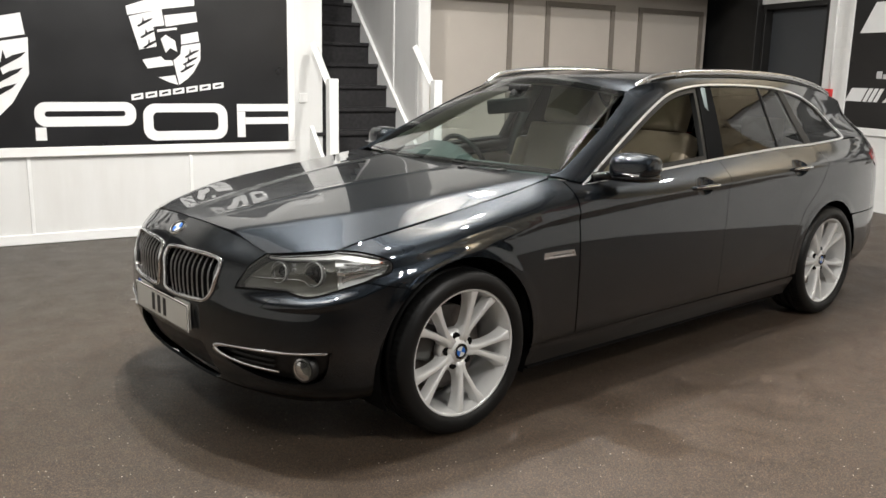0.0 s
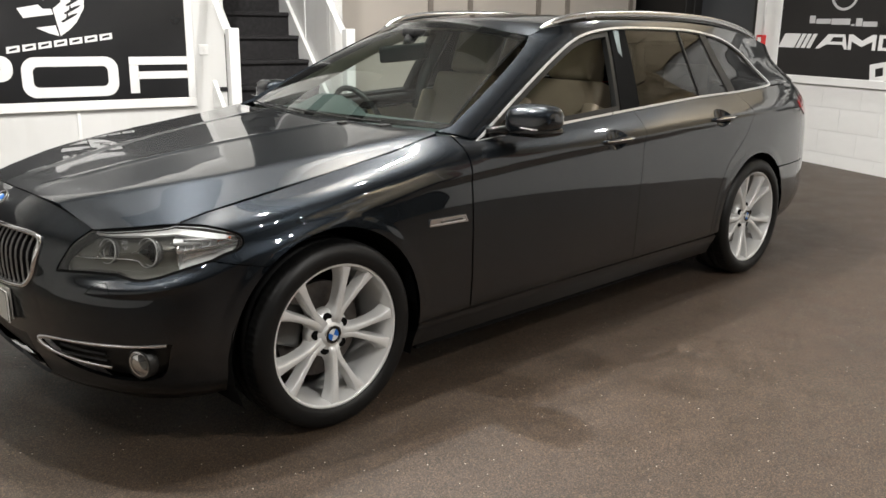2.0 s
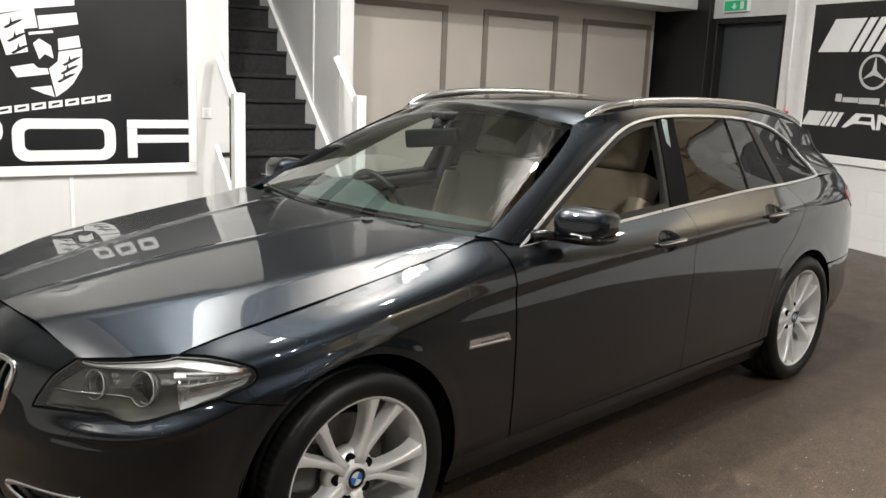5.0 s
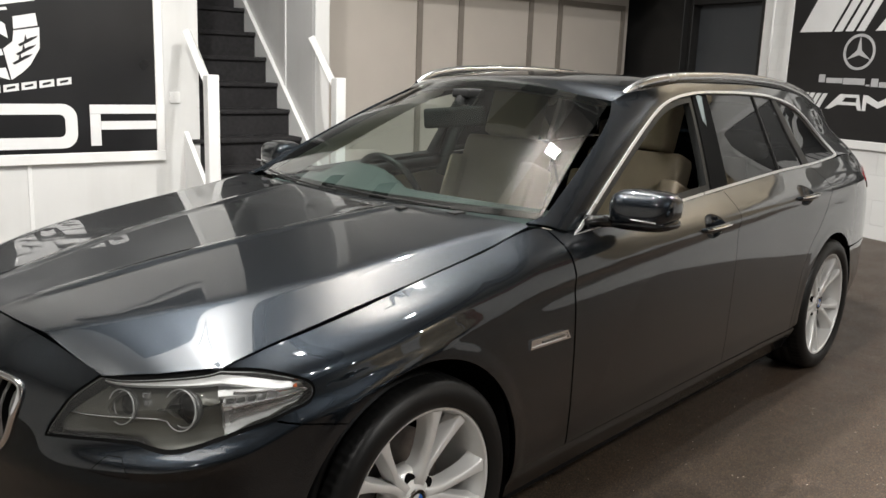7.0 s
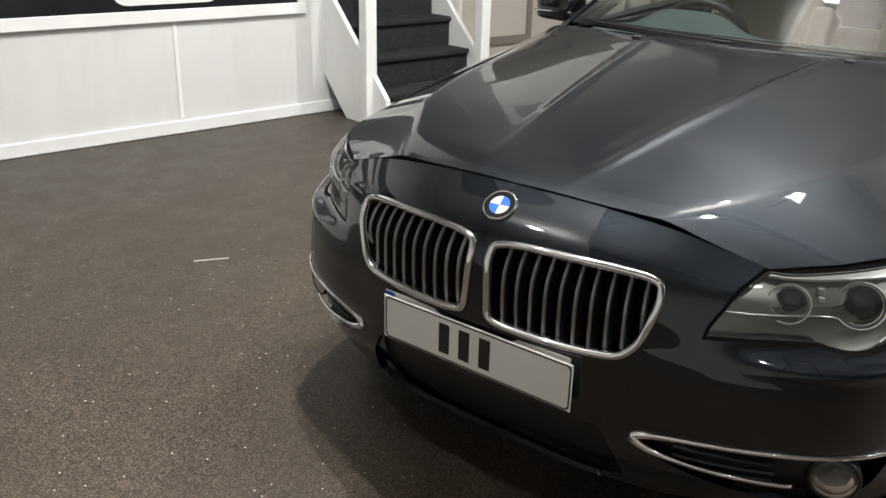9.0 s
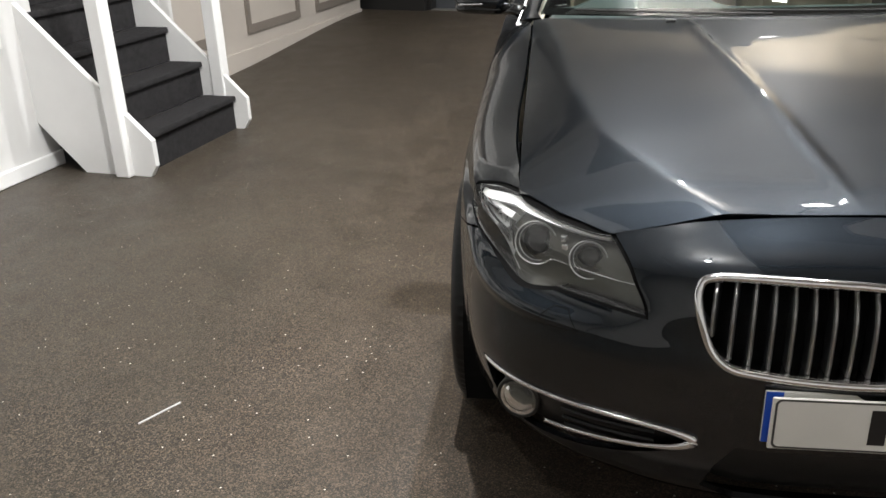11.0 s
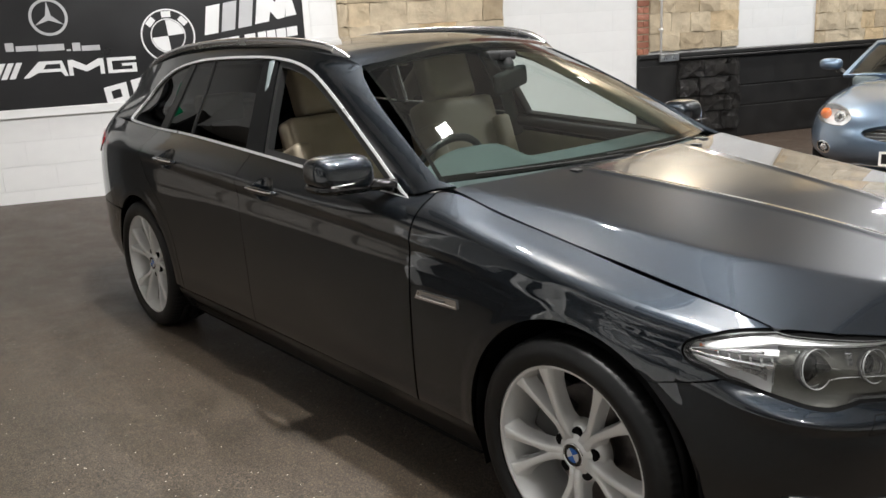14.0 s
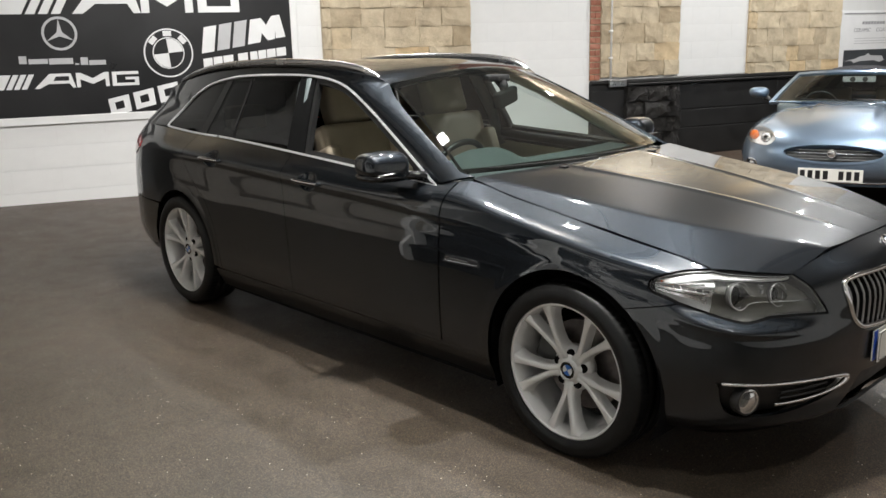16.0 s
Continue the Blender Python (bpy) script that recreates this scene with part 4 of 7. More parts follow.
def densify(poly, step):
    out = []
    for i, p in enumerate(poly):
        q = poly[(i + 1) % len(poly)]
        n = max(1, int(math.ceil(math.hypot(q[0] - p[0], q[1] - p[1]) / step)))
        out += [(p[0] + (q[0] - p[0]) * k / n, p[1] + (q[1] - p[1]) * k / n) for k in range(n)]
    return out


def in_poly(P, poly):
    x, y = P[:, 0], P[:, 1]
    r = np.zeros(len(P), bool)
    q = np.asarray(poly)
    for i in range(len(q)):
        (x0, y0), (x1, y1) = q[i], q[i - 1]
        if y0 != y1:
            r ^= ((y0 > y) != (y1 > y)) & (x < (x1 - x0) * (y - y0) / (y1 - y0) + x0)
    return r


def skin(name, fn, poly, holes=(), mat=None, parent=None, grid=0.03, step=0.018, mirror=False, depth=0.012, offset=0.0, label="", both=False, eps=9e-3):
    """One sheet-metal panel or pane: the part of a smooth surface inside an outline, with cut-outs, true normals and turned-in edges."""
    from mathutils.geometry import delaunay_2d_cdt
    loops = [densify(poly, step)] + [densify(h, step * 0.7) for h in holes]
    arr = np.array(loops[0])
    gx = np.arange(arr[:, 0].min(), arr[:, 0].max(), grid)
    gy = np.arange(arr[:, 1].min(), arr[:, 1].max(), grid)
    G = np.array([(a + (grid / 2 if j % 2 else 0), b) for j, b in enumerate(gy) for a in gx])
    if len(G):
        ok = in_poly(G, loops[0])
        for h in loops[1:]:
            ok &= ~in_poly(G, h)
        allb = np.concatenate([np.array(l) for l in loops])
        G = G[ok]
        if len(G):
            dist = np.sqrt(((G[:, None] - allb[None]) ** 2).sum(2)).min(1)
            G = G[dist > grid * 0.45]
    co, edges = [], []
    for lp in loops:
        s = len(co)
        co += [Vector(p) for p in lp]
        edges += [(s + i, s + (i + 1) % len(lp)) for i in range(len(lp))]
    co += [Vector(p) for p in G]
    vs, _, fs, *_ = delaunay_2d_cdt(co, edges, [], 0, 1e-7)
    P = np.array([(v.x, v.y) for v in vs])
    F = np.array([f for f in fs])
    C = P[F].mean(1)
    ok = in_poly(C, loops[0])
    for h in loops[1:]:
        ok &= ~in_poly(C, h)
    F = F[ok]
    X = fn(P[:, 0], P[:, 1])
    du = fn(P[:, 0] + eps, P[:, 1]) - fn(P[:, 0] - eps, P[:, 1])
    dv = fn(P[:, 0], P[:, 1] + eps) - fn(P[:, 0], P[:, 1] - eps)
    N = np.cross(du, dv)
    N /= np.maximum(np.linalg.norm(N, axis=1), 1e-12)[:, None]
    # outward means away from the car's middle line
    flip = np.sign(((X - np.array([[0, 0, 0.55]]) * 1.0 - np.stack([X[:, 0] * 0.75, X[:, 1] * 0, X[:, 2] * 0], 1)) * N).sum(1).mean())
    if flip < 0:
        N = -N
        F = F[:, ::-1]
    tri_n = np.cross(X[F[:, 1]] - X[F[:, 0]], X[F[:, 2]] - X[F[:, 0]])
    if ((tri_n * N[F[:, 0]]).sum(1)).mean() < 0:
        F = F[:, ::-1]
    X = X + N * offset
    if mirror:
        X, N, F = X * (1, -1, 1), N * (1, -1, 1), F[:, ::-1]
    verts, norms, faces = [X], [N], [F]
    if depth:
        cnt = {}
        for f in F:
            for a, b in ((f[0], f[1]), (f[1], f[2]), (f[2], f[0])):
                cnt[(a, b)] = 1
        rim = [(a, b) for a, b in cnt if (b, a) not in cnt]
        n0 = len(X)
        idx, extra, en = {}, [], []
        for a, b in rim:
            for k in (a, b):
                if k not in idx:
                    idx[k] = n0 + 2 * len(idx)
                    extra += [X[k], X[k] - N[k] * depth]
                    en += [N[k], N[k]]
        if extra:
            rf = []
            for a, b in rim:
                i, j = idx[a], idx[b]
                rf += [(i, i + 1, j + 1), (i, j + 1, j)]
            verts.append(np.array(extra))
            norms.append(np.array(en))
            faces.append(np.array(rf))
    V = np.concatenate(verts)
    NN = np.concatenate(norms)
    FF = np.concatenate(faces)
    me = bpy.data.meshes.new(name)
    me.from_pydata(V.tolist(), [], FF.tolist())
    me.materials.append(mat)
    main = len(F)
    me.polygons.foreach_set("use_smooth", [True] * len(FF))
    me.update()
    ln = []
    for p in me.polygons:
        for v in p.vertices:
            ln.append(tuple(NN[v]) if p.index < main else tuple(p.normal))
    me.normals_split_custom_set(ln)
    ob = new(name, me)
    if parent is not None:
        ob.parent = parent
    if label:
        ob["label"] = label
    return ob


def arc(cx, cz, r, a0, a1, n=26):
    return [(cx + r * math.cos(radians(a0 + (a1 - a0) * i / (n - 1))), cz + r * math.sin(radians(a0 + (a1 - a0) * i / (n - 1)))) for i in range(n)]


def sx(pts):
    """Outline given as x, z along the flank, turned into plan place and height."""
    return [(s_of_x(x), z) for x, z in pts]


def sy(pts):
    """Outline given as y, z across the nose."""
    return [(s_of_y(y), z) for y, z in pts]


def edge_z(s):
    return float(np.interp(s, _sf, _ez))


def edge_run(s0, s1, n=24, drop=0.001):
    return [(s0 + (s1 - s0) * i / (n - 1), edge_z(s0 + (s1 - s0) * i / (n - 1)) - drop) for i in range(n)]


def curve(pts, n=8):
    """A smooth line through a few points."""
    p = [np.array(q, float) for q in pts]
    out = []
    for i in range(len(p) - 1):
        a, b, c, d = p[max(0, i - 1)], p[i], p[i + 1], p[min(len(p) - 1, i + 2)]
        for k in range(n):
            t = k / n
            out.append(tuple(0.5 * (2 * b + (c - a) * t + (2 * a - 5 * b + 4 * c - d) * t * t + (3 * b - a - 3 * c + d) * t ** 3)))
    out.append(tuple(p[-1]))
    return out


def shrink(poly, d):
    """Move an outline inwards by d."""
    n, out = len(poly), []
    area = sum(poly[i][0] * poly[(i + 1) % n][1] - poly[(i + 1) % n][0] * poly[i][1] for i in range(n))
    sg = 1 if area > 0 else -1
    for i in range(n):
        a, b, c = Vector(poly[i - 1]), Vector(poly[i]), Vector(poly[(i + 1) % n])
        e1, e2 = (b - a), (c - b)
        if e1.length < 1e-9 or e2.length < 1e-9:
            out.append(tuple(b))
            continue
        e1.normalize(), e2.normalize()
        n1, n2 = Vector((-e1.y, e1.x)) * sg, Vector((-e2.y, e2.x)) * sg
        m = (n1 + n2)
        m = m / max(0.35, m.length_squared / 2) if m.length > 1e-6 else n1
        out.append(tuple(b + m * d))
    return out


car = thing("estate_car", Matrix.Identity(4), "dark graphite metallic estate car with silver wheels, front windows down", "car")

# key outlines


def plan_s(x, y):
    """Place along the plan whose normal passes through x, y."""
    rel = (x - _px) * _tx + (y - _py) * _ty
    d = np.hypot(x - _px, y - _py)
    return float(_sf[np.argmin(np.abs(rel / _tl) + d * 0.2)])


S_HIN, S_HF = plan_s(2.153, 0.551), plan_s(1.972, 0.741)
S_TIP, S_BG, S_NOTCH, S_IN = plan_s(1.803, 0.868), plan_s(1.905, 0.843), plan_s(2.150, 0.672), plan_s(2.238, 0.478)
S_ARCHG = s_of_x(1.484 + ARCH_F * math.cos(radians(50)))
Z_ARCHG = WZ + ARCH_F * math.sin(radians(50))
HEAD_TOP = edge_run(S_HIN, S_HF, 12, 0.006)
HEAD_OUT = curve([(S_HF, edge_z(S_HF) - 0.004), ((S_HF + S_TIP) / 2, 0.772), (S_TIP - 0.024, 0.750), (S_TIP - 0.003, 0.722), (S_TIP - 0.020, 0.698), ((S_TIP + S_BG) / 2 - 0.012, 0.684), (S_BG, 0.669)], 5)
HEAD_BOT = curve([(S_BG, 0.669), (plan_s(1.953, 0.823), 0.656), (plan_s(2.009, 0.795), 0.637), (plan_s(2.061, 0.762), 0.622), (plan_s(2.104, 0.727), 0.616), (plan_s(2.134, 0.692), 0.622), (S_NOTCH, 0.629)], 5) + [(plan_s(2.198, 0.588), 0.631), (S_IN, 0.628)]
HEAD_IN = curve([(S_IN, 0.628), (plan_s(2.236, 0.483), 0.652), (plan_s(2.224, 0.497), 0.684), (plan_s(2.198, 0.516), 0.722), (S_HIN, edge_z(S_HIN) - 0.004)], 5)
HEADLAMP = HEAD_TOP[:-1] + HEAD_OUT[:-1] + HEAD_BOT[:-1] + HEAD_IN[:-1]
KIDNEY = curve([(0.027, 0.57), (0.022, 0.64), (0.020, 0.70), (0.036, 0.722), (0.10, 0.731), (0.22, 0.733), (0.33, 0.731), (0.39, 0.722), (0.405, 0.698), (0.398, 0.655), (0.375, 0.592), (0.34, 0.558), (0.29, 0.549), (0.18, 0.544), (0.09, 0.543), (0.040, 0.55), (0.027, 0.57)], 4)[:-1]
KIDNEY_S = [(s_of_y(y), z) for y, z in KIDNEY]
FOG = curve([(s_of_y(0.375), 0.385), (s_of_y(0.40), 0.402), (s_of_y(0.5), 0.413), (s_of_y(0.64), 0.421), (plan_s(2.06, 0.80), 0.424), (plan_s(2.05, 0.81), 0.40), (plan_s(2.07, 0.79), 0.315), (plan_s(2.12, 0.74), 0.285), (s_of_y(0.63), 0.292), (s_of_y(0.5), 0.325), (s_of_y(0.42), 0.355), (s_of_y(0.375), 0.385)], 4)[:-1]
INTAKE = [(-0.002, 0.385), (s_of_y(0.31), 0.385), (s_of_y(0.345), 0.33), (s_of_y(0.37), 0.255), (s_of_y(0.30), 0.215), (-0.002, 0.205)]

B_GAP = [(-0.395, 1.0), (-0.375, 0.93), (-0.345, 0.80), (-0.325, 0.62), (-0.315, 0.45), (-0.312, 0.292)]
R_GAP = curve([(-1.425, 1.037), (-1.415, 0.96), (-1.36, 0.86), (-1.255, 0.765), (-1.15, 0.68), (-1.08, 0.56), (-1.045, 0.42), (-1.03, 0.292)], 5)
DLO = curve([(0.722, 0.944), (0.42, 1.10), (0.08, 1.262), (-0.165, 1.353), (-0.435, 1.388), (-0.75, 1.392), (-1.03, 1.386), (-1.25, 1.372), (-1.50, 1.330), (-1.70, 1.245), (-1.83, 1.13), (-1.878, 1.075), (-1.86, 1.058)], 5) + \
    curve([(-1.80, 1.053), (-1.43, 1.036), (-1.03, 1.028), (-0.39, 0.999), (0.2, 0.968)], 4) + [(0.722, 0.944)]
DLO = DLO[:-1]


def belt_z(x):
    i = np.argsort(EDGE[8:18, 0])
    return float(np.interp(x, EDGE[8:18, 0][i], EDGE[8:18, 2][i]))


def cup_outline(x, z):
    return [(s_of_x(x) + 0.082 * math.cos(radians(a)), z + 0.046 * math.sin(radians(a))) for a in range(0, 360, 12)]


def flank(mirror):
    sfx = dict(mirror=mirror)
    g = 0.0016
    fz = [(s_of_x(x), z) for x, z in arc(WX, WZ, ARCH_F, 50, 195, 34)]
    fender = [(s_of_x(0.8175), edge_z(s_of_x(0.8175)) - 0.003), (s_of_x(0.8175), 0.288), (s_of_x(1.094), 0.288)]
    fender += [p for p in reversed(fz) if p[1] > 0.288]
    fender += [(S_BG - 0.004, 0.6725)] + [p for p in reversed(HEAD_OUT[:-1])]
    fender += edge_run(S_HF, s_of_x(0.8175), 30)[1:-1]
    f = skin("front_wing", shell, shrink(fender, g), (), PAINT, car, 0.012, step=0.012, eps=7e-3, **sfx)
    d1 = [(s_of_x(0.8125), 0.288), (s_of_x(0.8125), edge_z(s_of_x(0.8125)) - 0.003)] + edge_run(s_of_x(0.8125), s_of_x(-0.395), 20)[1:-1] + sx(B_GAP)
    door_f = skin("front_door", shell, shrink(d1, g), [cup_outline(-0.135, 0.888)], PAINT, car, 0.014, eps=5e-3, **sfx)
    d2 = sx(list(reversed(B_GAP))) + edge_run(s_of_x(-0.395), s_of_x(-1.425), 20)[1:-1] + sx(R_GAP)
    door_r = skin("rear_door", shell, shrink(d2, g), [cup_outline(-1.075, 0.928)], PAINT, car, 0.015, eps=5e-3, **sfx)
    ra = [(s_of_x(x), z) for x, z in arc(RX, WZ, ARCH_R, -10, 165, 34)]
    q = sx(list(reversed(R_GAP))) + edge_run(s_of_x(-1.425), s_of_x(-2.42), 24)[1:]
    q += [(s_of_x(-2.42), 0.60), (s_of_x(-1.90), 0.60)] + [p for p in reversed(ra) if 0.288 < p[1] and (p[0] < s_of_x(-1.3) or p[1] > 0.0) and not (p[0] > s_of_x(-1.6) and p[1] < 0.60)]
    skin("rear_wing", shell, shrink(q, g), (), PAINT, car, 0.018, eps=6e-3, **sfx)
    rb = [(s_of_x(-1.852), 0.26), (s_of_x(-1.856), 0.34), (s_of_x(-1.845), 0.44), (s_of_x(-1.805), 0.53), (s_of_x(-1.76), 0.597), (SMAX, 0.597), (SMAX, 0.25)]
    skin("rear_bumper", shell, shrink(rb, g), (), PAINT, car, 0.04, **sfx)
    sill = [(s_of_x(1.092), 0.284), (s_of_x(1.092), 0.175), (s_of_x(-1.10), 0.175), (s_of_x(-1.10), 0.284)]
    skin("sill", shell, sill, (), PAINT, car, 0.03, offset=-0.003, **sfx)
    # tail lamp wrapping round the corner
    tl = [(s_of_x(-2.08), 0.965), (s_of_x(-2.09), 0.925), (s_of_x(-2.2), 0.875), (s_of_x(-2.42), 0.86), (s_of_x(-2.42), 0.985), (s_of_x(-2.2), 0.985)]
    skin("tail_lamp", shell, tl, (), TAIL_RED, car, 0.03, offset=0.004, **sfx)
    # glasshouse frame with the window opening
    top = [(x, float(roof_edge(np.array([x]))[0])) for x in np.linspace(0.105, -2.2, 34)]
    frame_pts = [(0.812, belt_z(0.82) + 0.003)] + [(0.86, 0.988), (0.79, 1.003)] + [(0.79 + (0.11 - 0.79) * k / 10, 1.003 + (1.342 - 1.003) * k / 10) for k in range(1, 10)] + top
    frame_pts += [(-2.31, 1.15), (-2.36, 1.078)] + [(x, belt_z(x) + 0.003) for x in np.linspace(-2.15, 0.74, 26)]
    skin("pillar_frame", upper, frame_pts, [DLO], PAINT, car, 0.03, **sfx)
    # chrome window surround
    ring = shrink(DLO, 0.010)
    skin("window_trim", upper, DLO, [ring], TRIM_SILVER, car, 0.02, step=0.02, offset=0.004, depth=0.01, **sfx)
    # black pillars and seals inside the opening
    inner = shrink(DLO, 0.012)
    def cut(x0t, x0b, x1t, x1b):
        """Slice of the opening between two leaning lines given at its top and foot."""
        out = []
        for x, z in densify(inner, 0.01):
            k = (z - 1.02) / (1.385 - 1.02)
            a, b = x0b + (x0t - x0b) * k, x1b + (x1t - x1b) * k
            if a <= x <= b:
                out.append((x, z))
        return out
    bp = cut(-0.55, -0.47, -0.405, -0.31)
    skin("door_pillar_cover", upper, bp, (), UNDER, car, 0.03, offset=-0.002, depth=0.02, **sfx)
    dp = cut(-1.31, -1.46, -1.245, -1.36)
    skin("rear_pillar_cover", upper, dp, (), PLASTIC_BLACK, car, 0.03, offset=-0.003, depth=0.02, **sfx)
    cp = cut(-1.052, -1.05, -1.032, -1.03)
    skin("glass_divider", upper, cp, (), PLASTIC_BLACK, car, 0.03, offset=-0.001, depth=0.01, **sfx)
    for a in (cut(-1.033, -1.031, -0.55, -0.47), cut(-1.246, -1.361, -1.051, -1.049), cut(-1.9, -1.9, -1.309, -1.459)):
        skin("side_glass", upper, a, (), PRIVACY, car, 0.04, offset=-0.008, depth=0, **sfx)
    # dark seal round the open front window
    fw = cut(-0.406, -0.311, 1.0, 1.0)
    skin("window_seal", upper, fw, [shrink(fw, 0.022)], PLASTIC_BLACK, car, 0.03, offset=-0.006, depth=0.03, **sfx)
    # headlamp
    lamp = skin("headlamp", shell, shrink(HEADLAMP, 0.006), (), LENS, car, 0.025, offset=0.001, depth=0.004, label="clear headlamp lens over chrome reflectors", **sfx)
    lamp.visible_shadow = False
    return dict(door_f=door_f, door_r=door_r, lamp=lamp, wing=f)


LEFT, RIGHT = flank(False), flank(True)


def bumper_half(mirror):
    top = edge_run(0.0002, S_HIN, 22, 0.001)
    pts = [(-0.0016, 0.15), (-0.0016, top[0][1])] + top[1:] + list(reversed(HEAD_IN))[1:] + list(reversed(HEAD_BOT))[1:]
    arcp = [(s_of_x(x), z) for x, z in arc(WX, WZ, ARCH_F, 49.6, -14, 22)]
    pts += [(S_ARCHG, Z_ARCHG)] + [p for p in arcp if p[1] > 0.24]
    pts += [(s_of_x(1.88), 0.205), (s_of_x(2.03), 0.18), (s_of_y(0.62), 0.165), (s_of_y(0.4), 0.155), (s_of_y(0.2), 0.15)]
    return skin("front_bumper", shell, shrink(pts, 0.0015), [KIDNEY_S, INTAKE, FOG], PAINT, car, 0.009, step=0.009, mirror=mirror, eps=3.5e-3)


bumper_half(False)
bumper_half(True)
# bonnet
hood = []
for y in np.linspace(-0.551, 0.551, 33):
    hood.append((float(pchip([0, 0.2, 0.4, 0.551], [2.203, 2.197, 2.178, 2.153], np.array([abs(y)]))[0]) + 0.0005, y))
side = [(2.072, 0.653), (1.971, 0.741), (1.7, 0.7487), (1.36, 0.7527), (1.05, 0.7557), (0.875, 0.7572)]
hood += side
for y in np.linspace(0.74, -0.74, 25):
    hood.append((0.968 - 0.095 * (y / 0.755) ** 2, y))
hood += [(x, -y) for x, y in reversed(side)]
skin("bonnet", bonnet, hood, (), PAINT, car, 0.013, step=0.013, depth=0.02, eps=4e-3)
# roof with a glazed middle panel
rp = [(x, float(upper(np.array([x]), roof_edge(np.array([x])))[0, 1]) - 0.001) for x in np.linspace(0.105, -2.2, 40)]
rfront = [(0.19 - 0.085 * (y / 0.538) ** 2, y) for y in np.linspace(-0.53, 0.53, 21)]
rpoly = rfront + rp + [(-2.27, 0.3), (-2.3, 0.0), (-2.27, -0.3)] + [(x, -y) for x, y in reversed(rp)]
skin("roof_panel", roof, rpoly, (), PAINT, car, 0.024, depth=0.02)
# windscreen
ws = [(u, 0.0) for u in np.linspace(-1, 1, 30)] + [(1, v) for v in np.linspace(0.05, 1, 14)] + [(u, 1.0) for u in np.linspace(0.95, -1, 30)] + [(-1, v) for v in np.linspace(0.95, 0.05, 14)]
skin("windscreen", screen, ws, (), GLASS, car, 0.05, step=0.05, depth=0, offset=-0.004, label="clear windscreen glass with a dark border")
wb_in = [(u, 0.045) for u in np.linspace(-0.98, 0.98, 30)] + [(0.98, v) for v in np.linspace(0.1, 0.9, 12)] + [(u, 0.955) for u in np.linspace(0.98, -0.98, 30)] + [(-0.98, v) for v in np.linspace(0.9, 0.1, 12)]
skin("screen_border", screen, ws, [wb_in], GLOSS_BLACK, car, 0.05, step=0.05, depth=0, offset=-0.008)


# ---- the estate car: parts ----
LAMP_PALE = plain("headlamp_shell_grey", (0.105, 0.103, 0.088), 0.32, 0.3, vary=0.1)


def at_shell(s, z, off=0.0, mirror=False):
    p = shell(np.array([s]), np.array([z]))[0]
    e = 1e-3
    du = shell(np.array([s + e]), np.array([z]))[0] - shell(np.array([s - e]), np.array([z]))[0]
    dv = shell(np.array([s]), np.array([z + e]))[0] - shell(np.array([s]), np.array([z - e]))[0]
    n = np.cross(du, dv)
    n = n / np.linalg.norm(n)
    if n[0] * 0.3 + n[1] < 0 and n[0] < 0.5:
        n = -n
    if p[1] > 0.05 and n[1] < 0 or (p[1] <= 0.05 and n[0] < 0):
        n = -n
    q = p + n * off
    return (Vector((q[0], -q[1] if mirror else q[1], q[2])), Vector((n[0], -n[1] if mirror else n[1], n[2])))


def facing(p, n):
    """A pose at p whose local y points along n, local z kept up."""
    n = Vector(n).normalized()
    u = (Vector((0, 0, 1)) - n * n.z).normalized()
    x = n.cross(u)
    m = Matrix.Identity(4)
    for i in range(3):
        m[i][0], m[i][1], m[i][2] = x[i], n[i], u[i]
    m.translation = p
    return m


def roundel(parent, m, r, name="badge"):
    """Round badge: bright rim, black ring, quartered blue and white field."""
    rim = part(name, spun([(r * 0.93, 0.0), (r * 0.95, 0.005), (r, 0.004), (r, -0.004)], 40), CHROME, parent, "round badge with blue and white quarters", True)
    rim.matrix_local = m
    b = part("ring", spun([(0.0, 0.0015), (r * 0.93, 0.0015), (r * 0.93, -0.002)], 36), GLOSS_BLACK, rim)
    for i in range(4):
        bm = bmesh.new()
        prism(bm, [(0, 0)] + disc(0, 0, r * 0.62, 10, math.pi / 2 * i, math.pi / 2 * (i + 1)), 0.001, 0.003)
        bmesh.ops.recalc_face_normals(bm, faces=bm.faces)
        part("quarter", bm, BADGE_WHITE if i % 2 == 0 else BADGE_BLUE, rim)
    return rim


